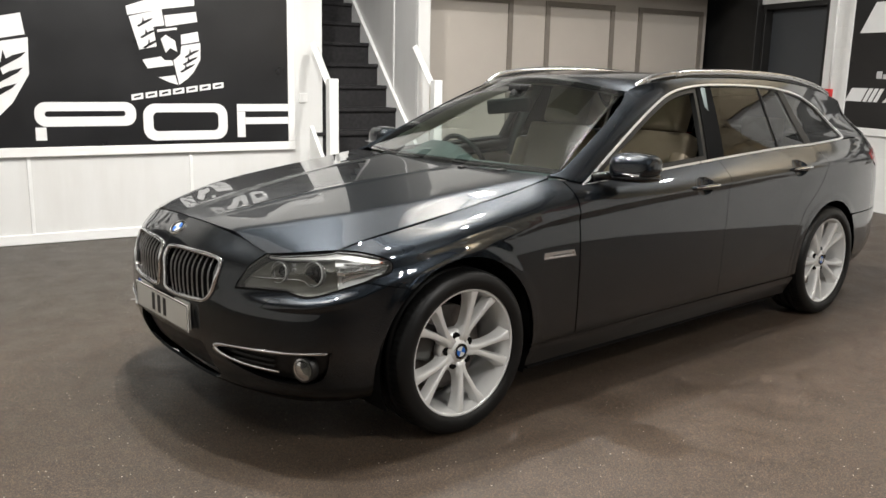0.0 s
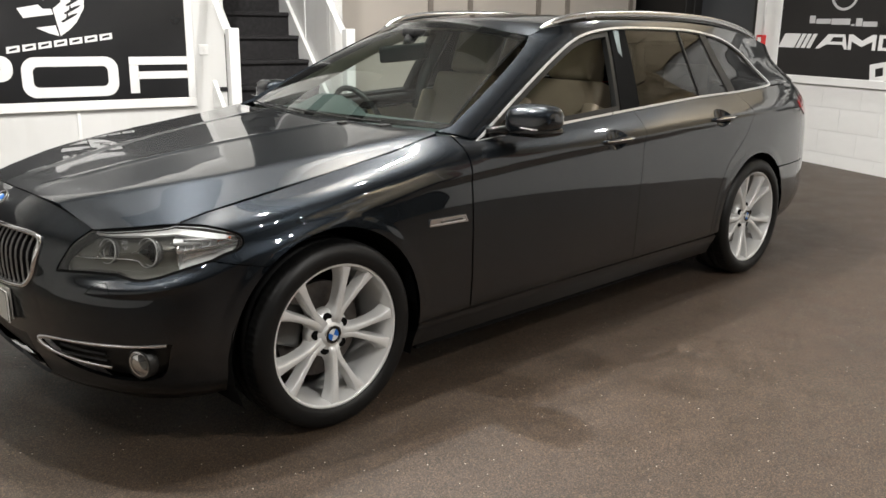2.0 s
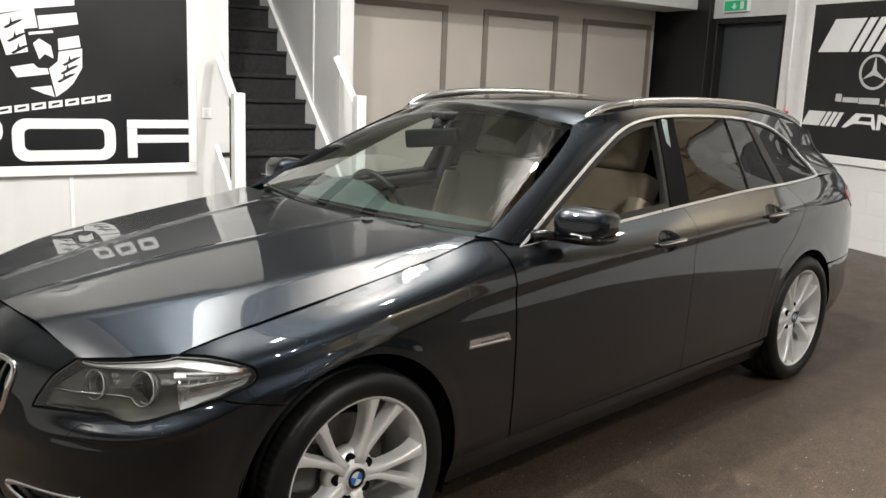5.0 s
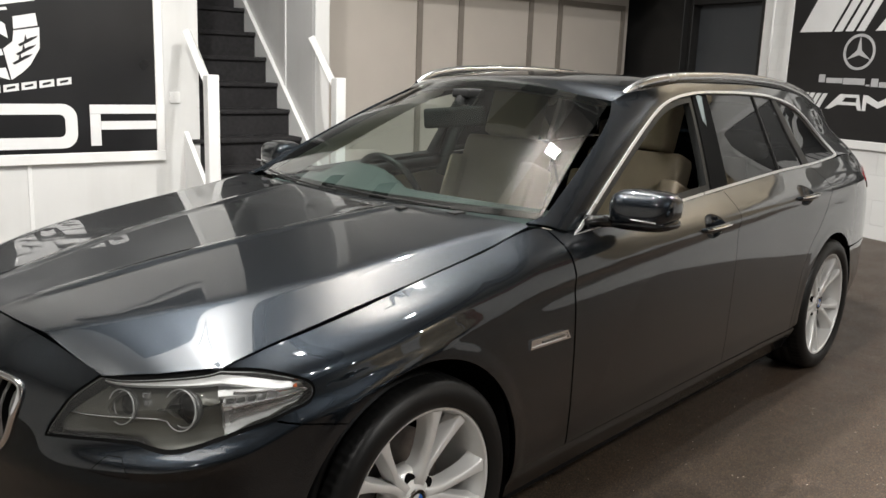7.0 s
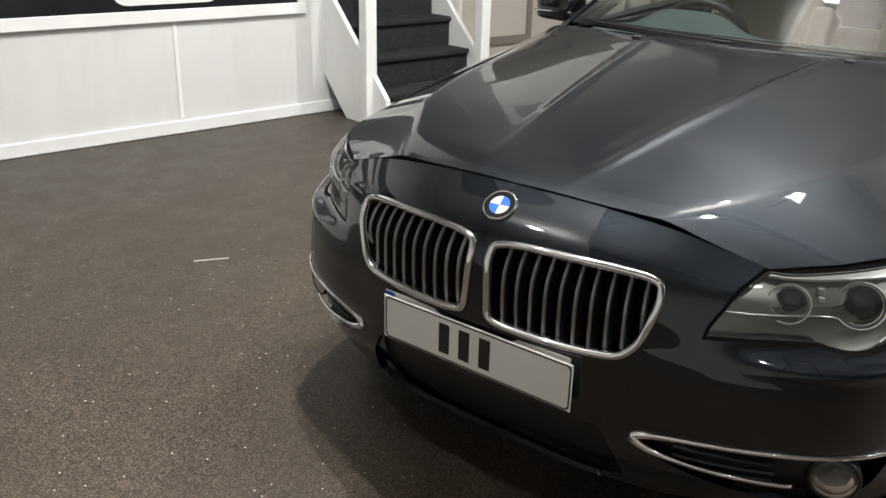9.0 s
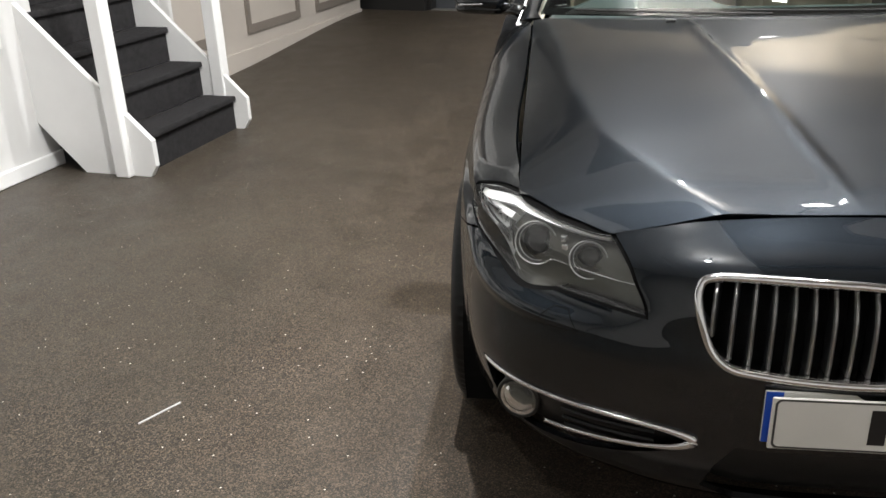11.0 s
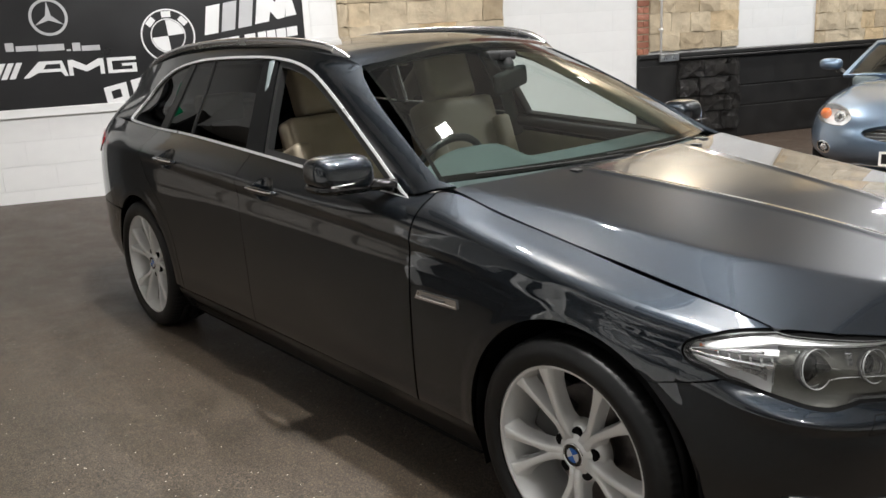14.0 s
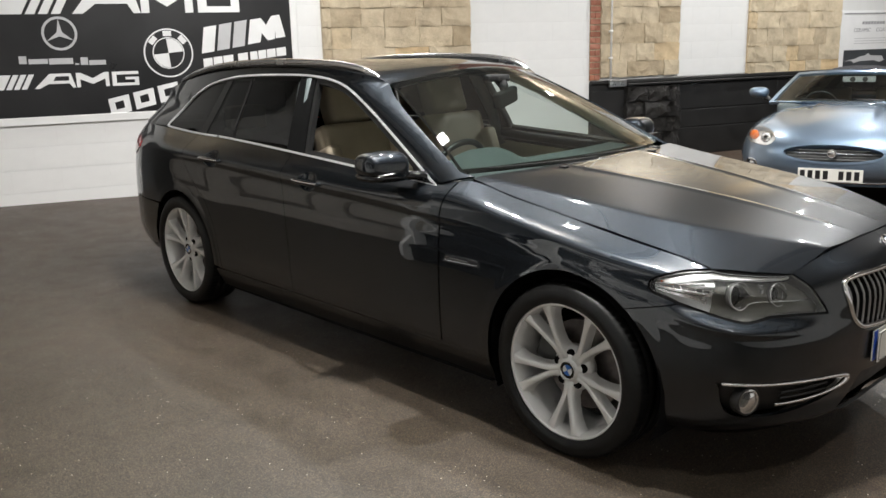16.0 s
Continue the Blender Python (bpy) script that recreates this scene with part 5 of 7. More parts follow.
# wheels
def spoke(a, side):
    """One arm of a forked spoke: narrow flat face, broad hollow flank on the outer side of its fork."""
    bm = bmesh.new()
    rows = []
    for r, off, w, y, fl in ((0.045, 0.19, 0.0109, -0.003, 0.018), (0.072, 0.12, 0.0103, -0.001, 0.0198), (0.09, 0.102, 0.0101, 0.001, 0.0153), (0.11, 0.12, 0.0097, 0.004, 0.0072), (0.14, 0.158, 0.0094, 0.009, 0.006), (0.175, 0.186, 0.0101, 0.014, 0.0066), (0.205, 0.206, 0.0115, 0.018, 0.0096), (0.23, 0.22, 0.0144, 0.021, 0.0156), (0.246, 0.228, 0.0178, 0.022, 0.0228), (0.256, 0.231, 0.0218, 0.021, 0.0288)):
        t = a + side * off
        c, s_ = math.cos(t), math.sin(t)
        mid = Vector((r * c, 0, r * s_))
        across = Vector((-s_, 0, c)) * side
        prof = [(-w - 0.006, y - 0.045), (-w - 0.001, y - 0.006), (-w, y - 0.0015), (-w * 0.85, y), (w * 0.85, y - 0.001), (w, y - 0.0025), (w + 0.003, y - 0.007), (w + fl * 0.5, y - 0.020), (w + fl, y - 0.048)]
        rows.append([bm.verts.new(mid + across * u + Vector((0, v, 0))) for u, v in prof])
    for i in range(len(rows) - 1):
        for j in range(8):
            bm.faces.new((rows[i][j], rows[i][j + 1], rows[i + 1][j + 1], rows[i + 1][j]))
    bm.faces.new(rows[0])
    bm.faces.new(list(reversed(rows[-1])))
    bmesh.ops.recalc_face_normals(bm, faces=bm.faces)
    return bm


def tyre():
    prof = [(0.262, 0.112), (0.272, 0.119), (0.290, 0.1235), (0.308, 0.1215), (0.322, 0.115), (0.332, 0.104), (0.3365, 0.09), (0.3385, 0.066), (0.339, 0.058), (0.3315, 0.056), (0.3315, 0.048), (0.3395, 0.046),
            (0.340, 0.01), (0.332, 0.008), (0.332, -0.004), (0.340, -0.006), (0.3395, -0.046), (0.3315, -0.048), (0.3315, -0.056), (0.339, -0.058), (0.3365, -0.09), (0.332, -0.104), (0.308, -0.1215), (0.262, -0.112)]
    n = 240
    bm = bmesh.new()
    rows = []
    for i in range(n):
        t = 2 * math.pi * i / n
        cut = i % 3 == 0
        row = []
        for r, o in prof:
            rr = r - (0.005 if cut and r > 0.331 and 0.06 < abs(o) < 0.1 else 0)
            row.append(bm.verts.new((rr * math.cos(t), o, rr * math.sin(t))))
        rows.append(row)
    for i in range(n):
        a, b = rows[i], rows[(i + 1) % n]
        for j in range(len(prof) - 1):
            bm.faces.new((a[j], a[j + 1], b[j + 1], b[j]))
    bmesh.ops.recalc_face_normals(bm, faces=bm.faces)
    return bm


def wheel(x, y, turn, spin):
    rim = part("wheel", spun([(0.236, -0.10), (0.240, -0.06), (0.236, 0.02), (0.244, 0.085), (0.251, 0.098), (0.252, 0.106), (0.260, 0.1085), (0.265, 0.106), (0.264, 0.098), (0.258, 0.09), (0.248, -0.10), (0.236, -0.10)], 72), ALLOY, car, "silver alloy wheel with forked spokes", True)
    rim.matrix_local = Matrix.Translation((x, y, WZ)) @ Matrix.Rotation(turn, 4, "Z") @ Matrix.Rotation(spin, 4, "Y")
    for i in range(5):
        a = math.pi / 2 + i * 2 * math.pi / 5
        for sd in (-1, 1):
            sp = part("spoke", spoke(a, sd), ALLOY, rim, smooth=True)
            sp.location = (0, 0.079, 0)
    part("hub", spun([(0.0, 0.078), (0.036, 0.078), (0.042, 0.074), (0.066, 0.065), (0.082, 0.058), (0.089, 0.045), (0.090, 0.02), (0.0, 0.02)], 40), ALLOY, rim, smooth=True)
    for i in range(5):
        a = -math.pi / 2 + i * 2 * math.pi / 5
        b = part("bolt", spun([(0.0, 0.0675), (0.0145, 0.0685), (0.0165, 0.0705), (0.0175, 0.0685), (0.0175, 0.04)], 18), UNDER, rim)
        b.location = (0.061 * math.cos(a), 0, 0.061 * math.sin(a))
    roundel(rim, Matrix.Translation((0, 0.081, 0)), 0.034, "centre_cap")
    part("tyre", tyre(), RUBBER, rim, "black low-profile tyre", True)
    part("brake_disc", spun([(0.07, -0.01), (0.174, -0.01), (0.174, -0.036), (0.07, -0.036), (0.07, 0.02), (0.0, 0.02)], 48), DISC_STEEL, rim)
    bm = bmesh.new()
    box(bm, 0.09, 0.20, -0.06, 0.018, -0.075, 0.075, 0.012, 2)
    cal = part("brake_caliper", bm, LAMP_GREY, rim)
    cal.matrix_local = Matrix.Rotation(radians(-20) - spin, 4, "Y")
    v = part("valve", spun([(0.0, 0.018), (0.004, 0.018), (0.005, 0.0), (0.005, -0.02)], 8), PLASTIC_BLACK, rim)
    v.location = (0.226, 0.07, 0.03)
    return rim


wheel(WX, 0.806, 0, radians(-25))
wheel(RX, 0.812, 0, radians(28))
wheel(WX, -0.806, math.pi, radians(34))
wheel(RX, -0.812, math.pi, radians(-5))


# wheel housings, floor pan and bulkheads
def liner(x, r, y0, y1, name="wheel_housing"):
    bm = bmesh.new()
    rows = []
    for i in range(19):
        t = radians(-25 + 230 * i / 18)
        rows.append([bm.verts.new((x + r * math.cos(t), y, max(0.16, WZ + r * math.sin(t)))) for y in (y0, y1)])
    for a, b in zip(rows, rows[1:]):
        bm.faces.new((a[0], a[1], b[1], b[0]))
    c = bm.verts.new((x, y1, WZ))
    for a, b in zip(rows, rows[1:]):
        bm.faces.new((a[1], b[1], c))
    return part(name, bm, UNDER, car)


for sg in (1, -1):
    liner(WX, ARCH_F + 0.012, 0.885 * sg, 0.55 * sg)
    liner(RX, ARCH_R + 0.012, 0.89 * sg, 0.55 * sg)
bm = bmesh.new()
box(bm, 1.05, -1.05, -0.84, 0.84, 0.155, 0.30)
box(bm, 2.07, 1.84, -0.52, 0.52, 0.19, 0.40)
box(bm, 1.90, 1.0, -0.54, 0.54, 0.165, 0.55)
box(bm, -1.0, -2.4, -0.54, 0.54, 0.17, 0.6)
box(bm, -1.9, -2.45, -0.70, 0.70, 0.24, 0.6)
bmesh.ops.recalc_face_normals(bm, faces=bm.faces)
part("floor_pan", bm, UNDER, car)
bm = bmesh.new()
box(bm, 0.80, 0.84, -0.74, 0.74, 0.3, 0.93)
part("bulkhead", bm, UNDER, car)
bm = bmesh.new()
box(bm, 2.04, 2.06, -0.62, 0.62, 0.4, 0.66)
part("radiator_panel", bm, UNDER, car)
bm = bmesh.new()
box(bm, 0.84, 0.99, -0.70, 0.70, 0.90, 0.955)
part("scuttle", bm, UNDER, car)


# tailgate
def tail(u, v):
    u, v = np.asarray(u, float), np.asarray(v, float)
    half = 0.50 + 0.06 * (1 - v)
    x = -2.40 * (1 - v) - 2.235 * v - 0.055 * (1 - u * u) - 0.03 * v * (1 - v)
    return np.stack([x, u * half, 1.08 * (1 - v) + (1.285 + 0.035 * (1 - u * u)) * v], 1)


tq = [(u, 0.0) for u in np.linspace(-1, 1, 16)] + [(1, 0.5)] + [(u, 1.0) for u in np.linspace(1, -1, 16)] + [(-1, 0.5)]
tin = [(u, 0.08) for u in np.linspace(-0.86, 0.86, 16)] + [(0.84, 0.5)] + [(u, 0.88) for u in np.linspace(0.8, -0.8, 16)] + [(-0.84, 0.5)]
skin("tailgate", tail, tq, [tin], PAINT, car, 0.06, step=0.06, depth=0.02)
rg = skin("rear_glass", tail, tin, (), GLASS, car, 0.1, step=0.08, depth=0, offset=-0.004)
rg.visible_shadow = False
tl = [(0, 0), (1, 0), (1, 1), (0, 1)]
for sg in (False, True):
    lower = [(s_of_x(-2.42), 0.603), (SMAX, 0.603), (SMAX, 1.076), (s_of_x(-2.42), 1.07)]
    skin("tailgate_panel", shell, lower, (), PAINT, car, 0.05, mirror=sg)


# kidney grilles
def kidney(mirror):
    ring = skin("grille", shell, shrink(KIDNEY_S, 0.002), [shrink(KIDNEY_S, 0.011)], CHROME, car, 0.02, step=0.012, offset=-0.004, depth=0.04, mirror=mirror, label="chrome kidney grille with grey upright blades")
    bm = bmesh.new()
    tube(bm, [at_shell(s, z, 0.002, mirror)[0] for s, z in densify(shrink(KIDNEY_S, 0.004), 0.012)], 0.0085, 10, closed=True, up=(1, 0, 0))
    part("chrome_rim", bm, CHROME, ring, smooth=True)
    skin("backing", shell, shrink(KIDNEY_S, -0.004), (), UNDER, ring, 0.05, offset=-0.055, depth=0, mirror=mirror)
    ys = [0.062 + 0.0345 * i for i in range(10)]
    pts = shrink(KIDNEY, 0.012)
    for y in ys:
        zs = [z for x, z in densify(pts, 0.002) if abs(x - y) < 0.003]
        if len(zs) < 2:
            continue
        z0, z1 = min(zs), max(zs)
        s = s_of_y(y)
        bm = bmesh.new()
        rows = []
        for k in range(7):
            z = z0 + (z1 - z0) * k / 6
            p, n = at_shell(s, z, -0.004 - 0.010 * abs(k / 3 - 1) ** 2)
            t = Vector((0, 1, 0)) - n * n.y
            t.normalize()
            rows.append([bm.verts.new(p + t * 0.0055 - n * 0.045), bm.verts.new(p + t * 0.0045 - n * 0.004), bm.verts.new(p + t * 0.002), bm.verts.new(p - t * 0.002), bm.verts.new(p - t * 0.0045 - n * 0.004), bm.verts.new(p - t * 0.0055 - n * 0.045)])
        for a, b in zip(rows, rows[1:]):
            for j in range(5):
                bm.faces.new((a[j], b[j], b[j + 1], a[j + 1])).material_index = 0 if 1 <= j <= 3 else 1
        if mirror:
            for v in bm.verts:
                v.co.y = -v.co.y
        bmesh.ops.recalc_face_normals(bm, faces=bm.faces)
        part("blade", bm, [BLADE, PLASTIC_BLACK], ring)


BLADE = plain("grille_blade_grey", (0.30, 0.295, 0.29), 0.32, 0.85, vary=0.08)
kidney(False)
kidney(True)
p, n = at_shell(0.0002, 0.784, 0.002)
roundel(car, facing(p, n), 0.038)

# number plates: a show plate held over another
pl = boxed("number_plate", (2.328, 2.334, -0.272, 0.246, 0.418, 0.529), PLATE_WHITE, car, 0.002, "white front plate with three dark bars")
boxed("end_band", (2.334, 2.3346, -0.271, -0.24, 0.419, 0.528), PLATE_BLUE, pl)
boxed("cover_plate", (2.344, 2.349, -0.262, 0.262, 0.414, 0.525), PLATE_WHITE, pl, 0.002)
bm = bmesh.new()
prism(bm, rounded(-0.256, 0.26, 0.417, 0.522, 0.012), 0, 0.0006, [rounded(-0.252, 0.256, 0.4205, 0.5185, 0.010)])
for v in bm.verts:
    v.co = Vector((2.349 + v.co.y, v.co.x, v.co.z))
part("border_line", bm, LAMP_GREY, pl)
for y in (-0.15, 0.15):
    boxed("fixing_pad", (2.3335, 2.3445, y - 0.04, y + 0.04, 0.44, 0.50), PLASTIC_BLACK, pl)
for y in (-0.075, -0.018, 0.039):
    boxed("dark_bar", (2.3492, 2.3498, y - 0.015, y + 0.015, 0.433, 0.507), BOARD_BLACK, pl)

# lower intake and fog lamps
for sg in (False, True):
    skin("lower_grille", shell, INTAKE, (), PLASTIC_BLACK, car, 0.04, offset=-0.035, depth=0, mirror=sg)
    fg = skin("fog_surround", shell, shrink(FOG, -0.004), (), PLASTIC_BLACK, car, 0.03, offset=-0.03, depth=0, mirror=sg, label="black fog lamp recess with a chrome hoop")
    k = -1 if sg else 1
    path = curve([(plan_s(2.06, 0.80), 0.4205), (s_of_y(0.64), 0.4165), (s_of_y(0.5), 0.4085), (s_of_y(0.41), 0.398), (s_of_y(0.385), 0.383), (s_of_y(0.43), 0.362), (s_of_y(0.53), 0.348), (s_of_y(0.665), 0.340)], 8)
    bm = bmesh.new()
    wide = [0.0055 + 0.006 * max(0, 1 - abs(i / (len(path) - 1) - 0.56) / 0.22) for i in range(len(path))]
    tube(bm, [at_shell(s, z, 0.003, sg)[0] for s, z in path], wide, 8, 0.7)
    part("chrome_hoop", bm, CHROME, fg, smooth=True)
    for j in range(3):
        bm = bmesh.new()
        tube(bm, [at_shell(s_of_y(y), 0.322 + 0.024 * j + 0.02 * (0.62 - y), -0.02, sg)[0] for y in (0.46, 0.52, 0.58, 0.64)], 0.005, 6)
        part("fin", bm, PLASTIC_BLACK, fg)
    fl = part("fog_lamp", spun([(0.0, 0.012), (0.02, 0.011), (0.034, 0.004), (0.036, 0.002), (0.041, 0.004), (0.044, 0.0), (0.044, -0.04), (0.0, -0.04)], 32), LENS, fg, "clear round fog lamp", True)
    pp, nn = at_shell(plan_s(2.125, 0.735), 0.350, -0.008, sg)
    fl.matrix_local = facing(pp, (1, 0.35 * k, 0))
    fr_ = part("fog_reflector", spun([(0.0, -0.026), (0.02, -0.02), (0.034, -0.004), (0.040, 0.0)], 28), LAMP_PALE, fg, smooth=True)
    fr_.matrix_local = facing(pp, (1, 0.35 * k, 0))
    bz = part("fog_bezel", spun([(0.042, 0.003), (0.047, 0.006), (0.051, 0.0), (0.051, -0.03)], 32), PLASTIC_BLACK, fg, smooth=True)
    bz.matrix_local = facing(pp, (1, 0.35 * k, 0))
    # washer cover under the headlamp
    wc = curve([(plan_s(2.169, 0.696), 0.571), (plan_s(2.166, 0.677), 0.594), (plan_s(2.169, 0.656), 0.608)], 3) + curve([(plan_s(2.184, 0.631), 0.609), (plan_s(2.203, 0.62), 0.597), (plan_s(2.219, 0.613), 0.576)], 4)
    skin("washer_gap", shell, wc, [shrink(wc, 0.0012)], UNDER, car, 0.03, offset=0.0006, depth=0, mirror=sg)


# headlamps
def headlamp(lamp, sg):
    k = -1 if sg else 1
    hl = shrink(HEADLAMP, 0.003)
    skin("seal", shell, shrink(HEADLAMP, -0.004), [shrink(HEADLAMP, 0.0065)], UNDER, lamp, 0.03, offset=-0.004, depth=0.03, mirror=sg)
    skin("housing", shell, hl, [shrink(HEADLAMP, 0.004)], UNDER, lamp, 0.03, offset=-0.006, depth=0.085, mirror=sg)
    skin("back_panel", shell, hl, (), LAMP_PALE, lamp, 0.03, offset=-0.06, depth=0, mirror=sg)
    # bright brow along the top
    top = edge_run(S_HIN + 0.006, S_HF, 14, 0.012)
    run = top + [(S_HF + (S_TIP - S_HF) * t, edge_z(S_HF) - 0.012 - 0.035 * t ** 1.5) for t in (0.25, 0.5, 0.75)]
    brow = run + [(s, z - 0.003 - 0.016 * (i / len(run)) ** 1.3) for i, (s, z) in reversed(list(enumerate(run)))]
    skin("brow", shell, brow, (), BROW, lamp, 0.02, step=0.012, offset=-0.010, depth=0.012, mirror=sg, label="bright reflector brow")
    # frosted reflector steps towards the outer tip
    a0, a1 = S_BG - 0.12, S_TIP - 0.022
    for i, (z0, z1, h0, h1, mt) in enumerate(((0.744, 0.746, 0.012, 0.006, BROW), (0.690, 0.720, 0.014, 0.004, REFLECTOR), (0.668, 0.712, 0.012, 0.004, REFLECTOR))):
        n = 10
        lo_, hi_ = [], []
        for q in range(n + 1):
            t = q / n
            zc = z0 + (z1 - z0) * t ** 0.8
            hh = (h0 + (h1 - h0) * t) / 2
            s_ = a0 + 0.012 * i + (a1 - a0 - 0.012 * i) * t
            lo_.append((s_, zc - hh))
            hi_.append((s_, zc + hh))
        skin("reflector_vane", shell, lo_ + hi_[::-1], (), mt, lamp, 0.02, step=0.02, offset=-0.018 - 0.005 * i, depth=0.018, mirror=sg)
    # long pointed hoop
    hoop = curve([(a0 + 0.035, 0.741), (a0 + 0.09, 0.739), (a1 - 0.035, 0.734), (a1 + 0.004, 0.726), (a1 - 0.035, 0.719), (a0 + 0.09, 0.712), (a0 + 0.03, 0.703)], 5)
    bm = bmesh.new()
    tube(bm, [at_shell(s, z, -0.011, sg)[0] for s, z in hoop], [0.0028 + 0.0012 * abs(2 * i / (len(hoop) - 1) - 1) for i in range(len(hoop))], 8)
    part("light_hoop", bm, CHROME, lamp, smooth=True)
    for i in range(6):
        s_ = a0 + 0.006 + (a1 - a0) * 0.13 * i
        z0, z1 = 0.655 + 0.012 * i, 0.752 - 0.003 * i
        skin("reflector_rib", shell, [(s_, z0), (s_ + 0.005, z0 + 0.002), (s_ + 0.012, z1), (s_ + 0.006, z1)], (), REFLECTOR, lamp, 0.02, step=0.03, offset=-0.032, depth=0.014, mirror=sg)
    for i in range(4):
        s_ = S_TIP - 0.085 + 0.012 * i
        skin("amber_reflector", shell, [(s_, 0.730), (s_ + 0.007, 0.730), (s_ + 0.009, 0.7475 - 0.001 * i), (s_ + 0.002, 0.7475 - 0.001 * i)], (), AMBER, lamp, 0.02, offset=-0.016, depth=0.006, mirror=sg)
    bowl_ = [p for p in densify(shrink(HEADLAMP, 0.008), 0.012) if p[0] > a0 - 0.03]
    skin("reflector_bowl", shell, bowl_, (), BROW, lamp, 0.03, offset=-0.046, depth=0, mirror=sg)
    # two projectors with ring lights
    for x, y, z, r in ((2.050, 0.700, 0.694, 0.046), (2.130, 0.592, 0.692, 0.039)):
        m = facing((x, y * k, z), (1, 0.25 * k, 0.2))
        pr = part("projector", spun([(0.0, -0.012), (r * 0.45, -0.014), (r * 0.72, -0.022), (r * 0.8, -0.03)], 32), GLOSS_BLACK, lamp, smooth=True)
        pr.matrix_local = m
        for rr, w_, mt in ((r, 0.0017, RING_LIGHT), (r * 0.87, 0.0013, RING_LIGHT)):
            bm = bmesh.new()
            tube(bm, [(rr * math.cos(t), 0.004 if rr == r else -0.008, rr * math.sin(t)) for t in (2 * math.pi * i / 36 for i in range(36))], w_, 8, closed=True, up=(0, 1, 0))
            rg_ = part("ring_light", bm, mt, lamp, smooth=True)
            rg_.matrix_local = m
        sh = part("shroud", spun([(r * 0.80, -0.032), (r * 0.88, -0.012), (r * 0.98, -0.004), (r * 1.01, -0.006), (r * 1.015, -0.014)], 36), LAMP_GREY, lamp, smooth=True)
        sh.matrix_local = m
    # olive-grey bezel round both
    region = [p for p in densify(shrink(HEADLAMP, 0.010), 0.012) if p[0] < a0 + 0.01]
    eyes = [[(plan_s(x, y) + r * math.cos(t), z + r * math.sin(t)) for t in (2 * math.pi * i / 30 for i in range(30))] for x, y, z, r in ((2.050, 0.700, 0.706, 0.047), (2.130, 0.592, 0.704, 0.040))]
    skin("bezel", shell, region, eyes, LAMP_PALE, lamp, 0.03, offset=-0.040, depth=0.012, mirror=sg)
    # small chrome block between the projectors
    bm = bmesh.new()
    for j in range(2):
        box(bm, -0.007 + 0.004 * j, 0.007 + 0.003 * j, -0.012, 0.003, -0.013 + 0.017 * j, 0.0 + 0.017 * j, 0.003, 2)
    ck = part("reflector_block", bm, REFLECTOR, lamp)
    ck.matrix_local = facing((2.098, 0.640 * k, 0.712), (1, 0.3 * k, 0))
    # light guide line and lower cover
    low = [(S_IN + 0.006, 0.680), (S_IN + 0.10, 0.672), (S_NOTCH + 0.03, 0.662), (S_NOTCH + 0.08, 0.652)]
    bm = bmesh.new()
    tube(bm, [at_shell(s, z, -0.038, sg)[0] for s, z in curve(low, 5)], 0.0022, 6)
    part("cover_edge", bm, REFLECTOR, lamp, smooth=True)
    cov = curve(low, 5) + [(S_NOTCH + 0.08, 0.636), (S_NOTCH, 0.642), (S_IN + 0.006, 0.648)]
    skin("lower_cover", shell, cov, (), LAMP_PALE, lamp, 0.03, offset=-0.040, depth=0.03, mirror=sg)


BROW = plain("white_light_guide", (0.82, 0.82, 0.81), 0.25, 0.15, vary=0.03)
RING_LIGHT = plain("ring_light_clear", (0.42, 0.42, 0.41), 0.12, vary=0.02, coat=1)
headlamp(LEFT["lamp"], False)
headlamp(RIGHT["lamp"], True)


# door handles, wing trims, mirrors, rails
def bowl(cx, cz):
    s0 = s_of_x(cx)
    def fn(s, z):
        r2 = np.clip(((s - s0) / 0.082) ** 2 + ((z - cz) / 0.046) ** 2, 0, 1)
        p = shell(s, z)
        p[:, 1] -= 0.034 * (1 - r2) ** 0.8
        return p
    return fn


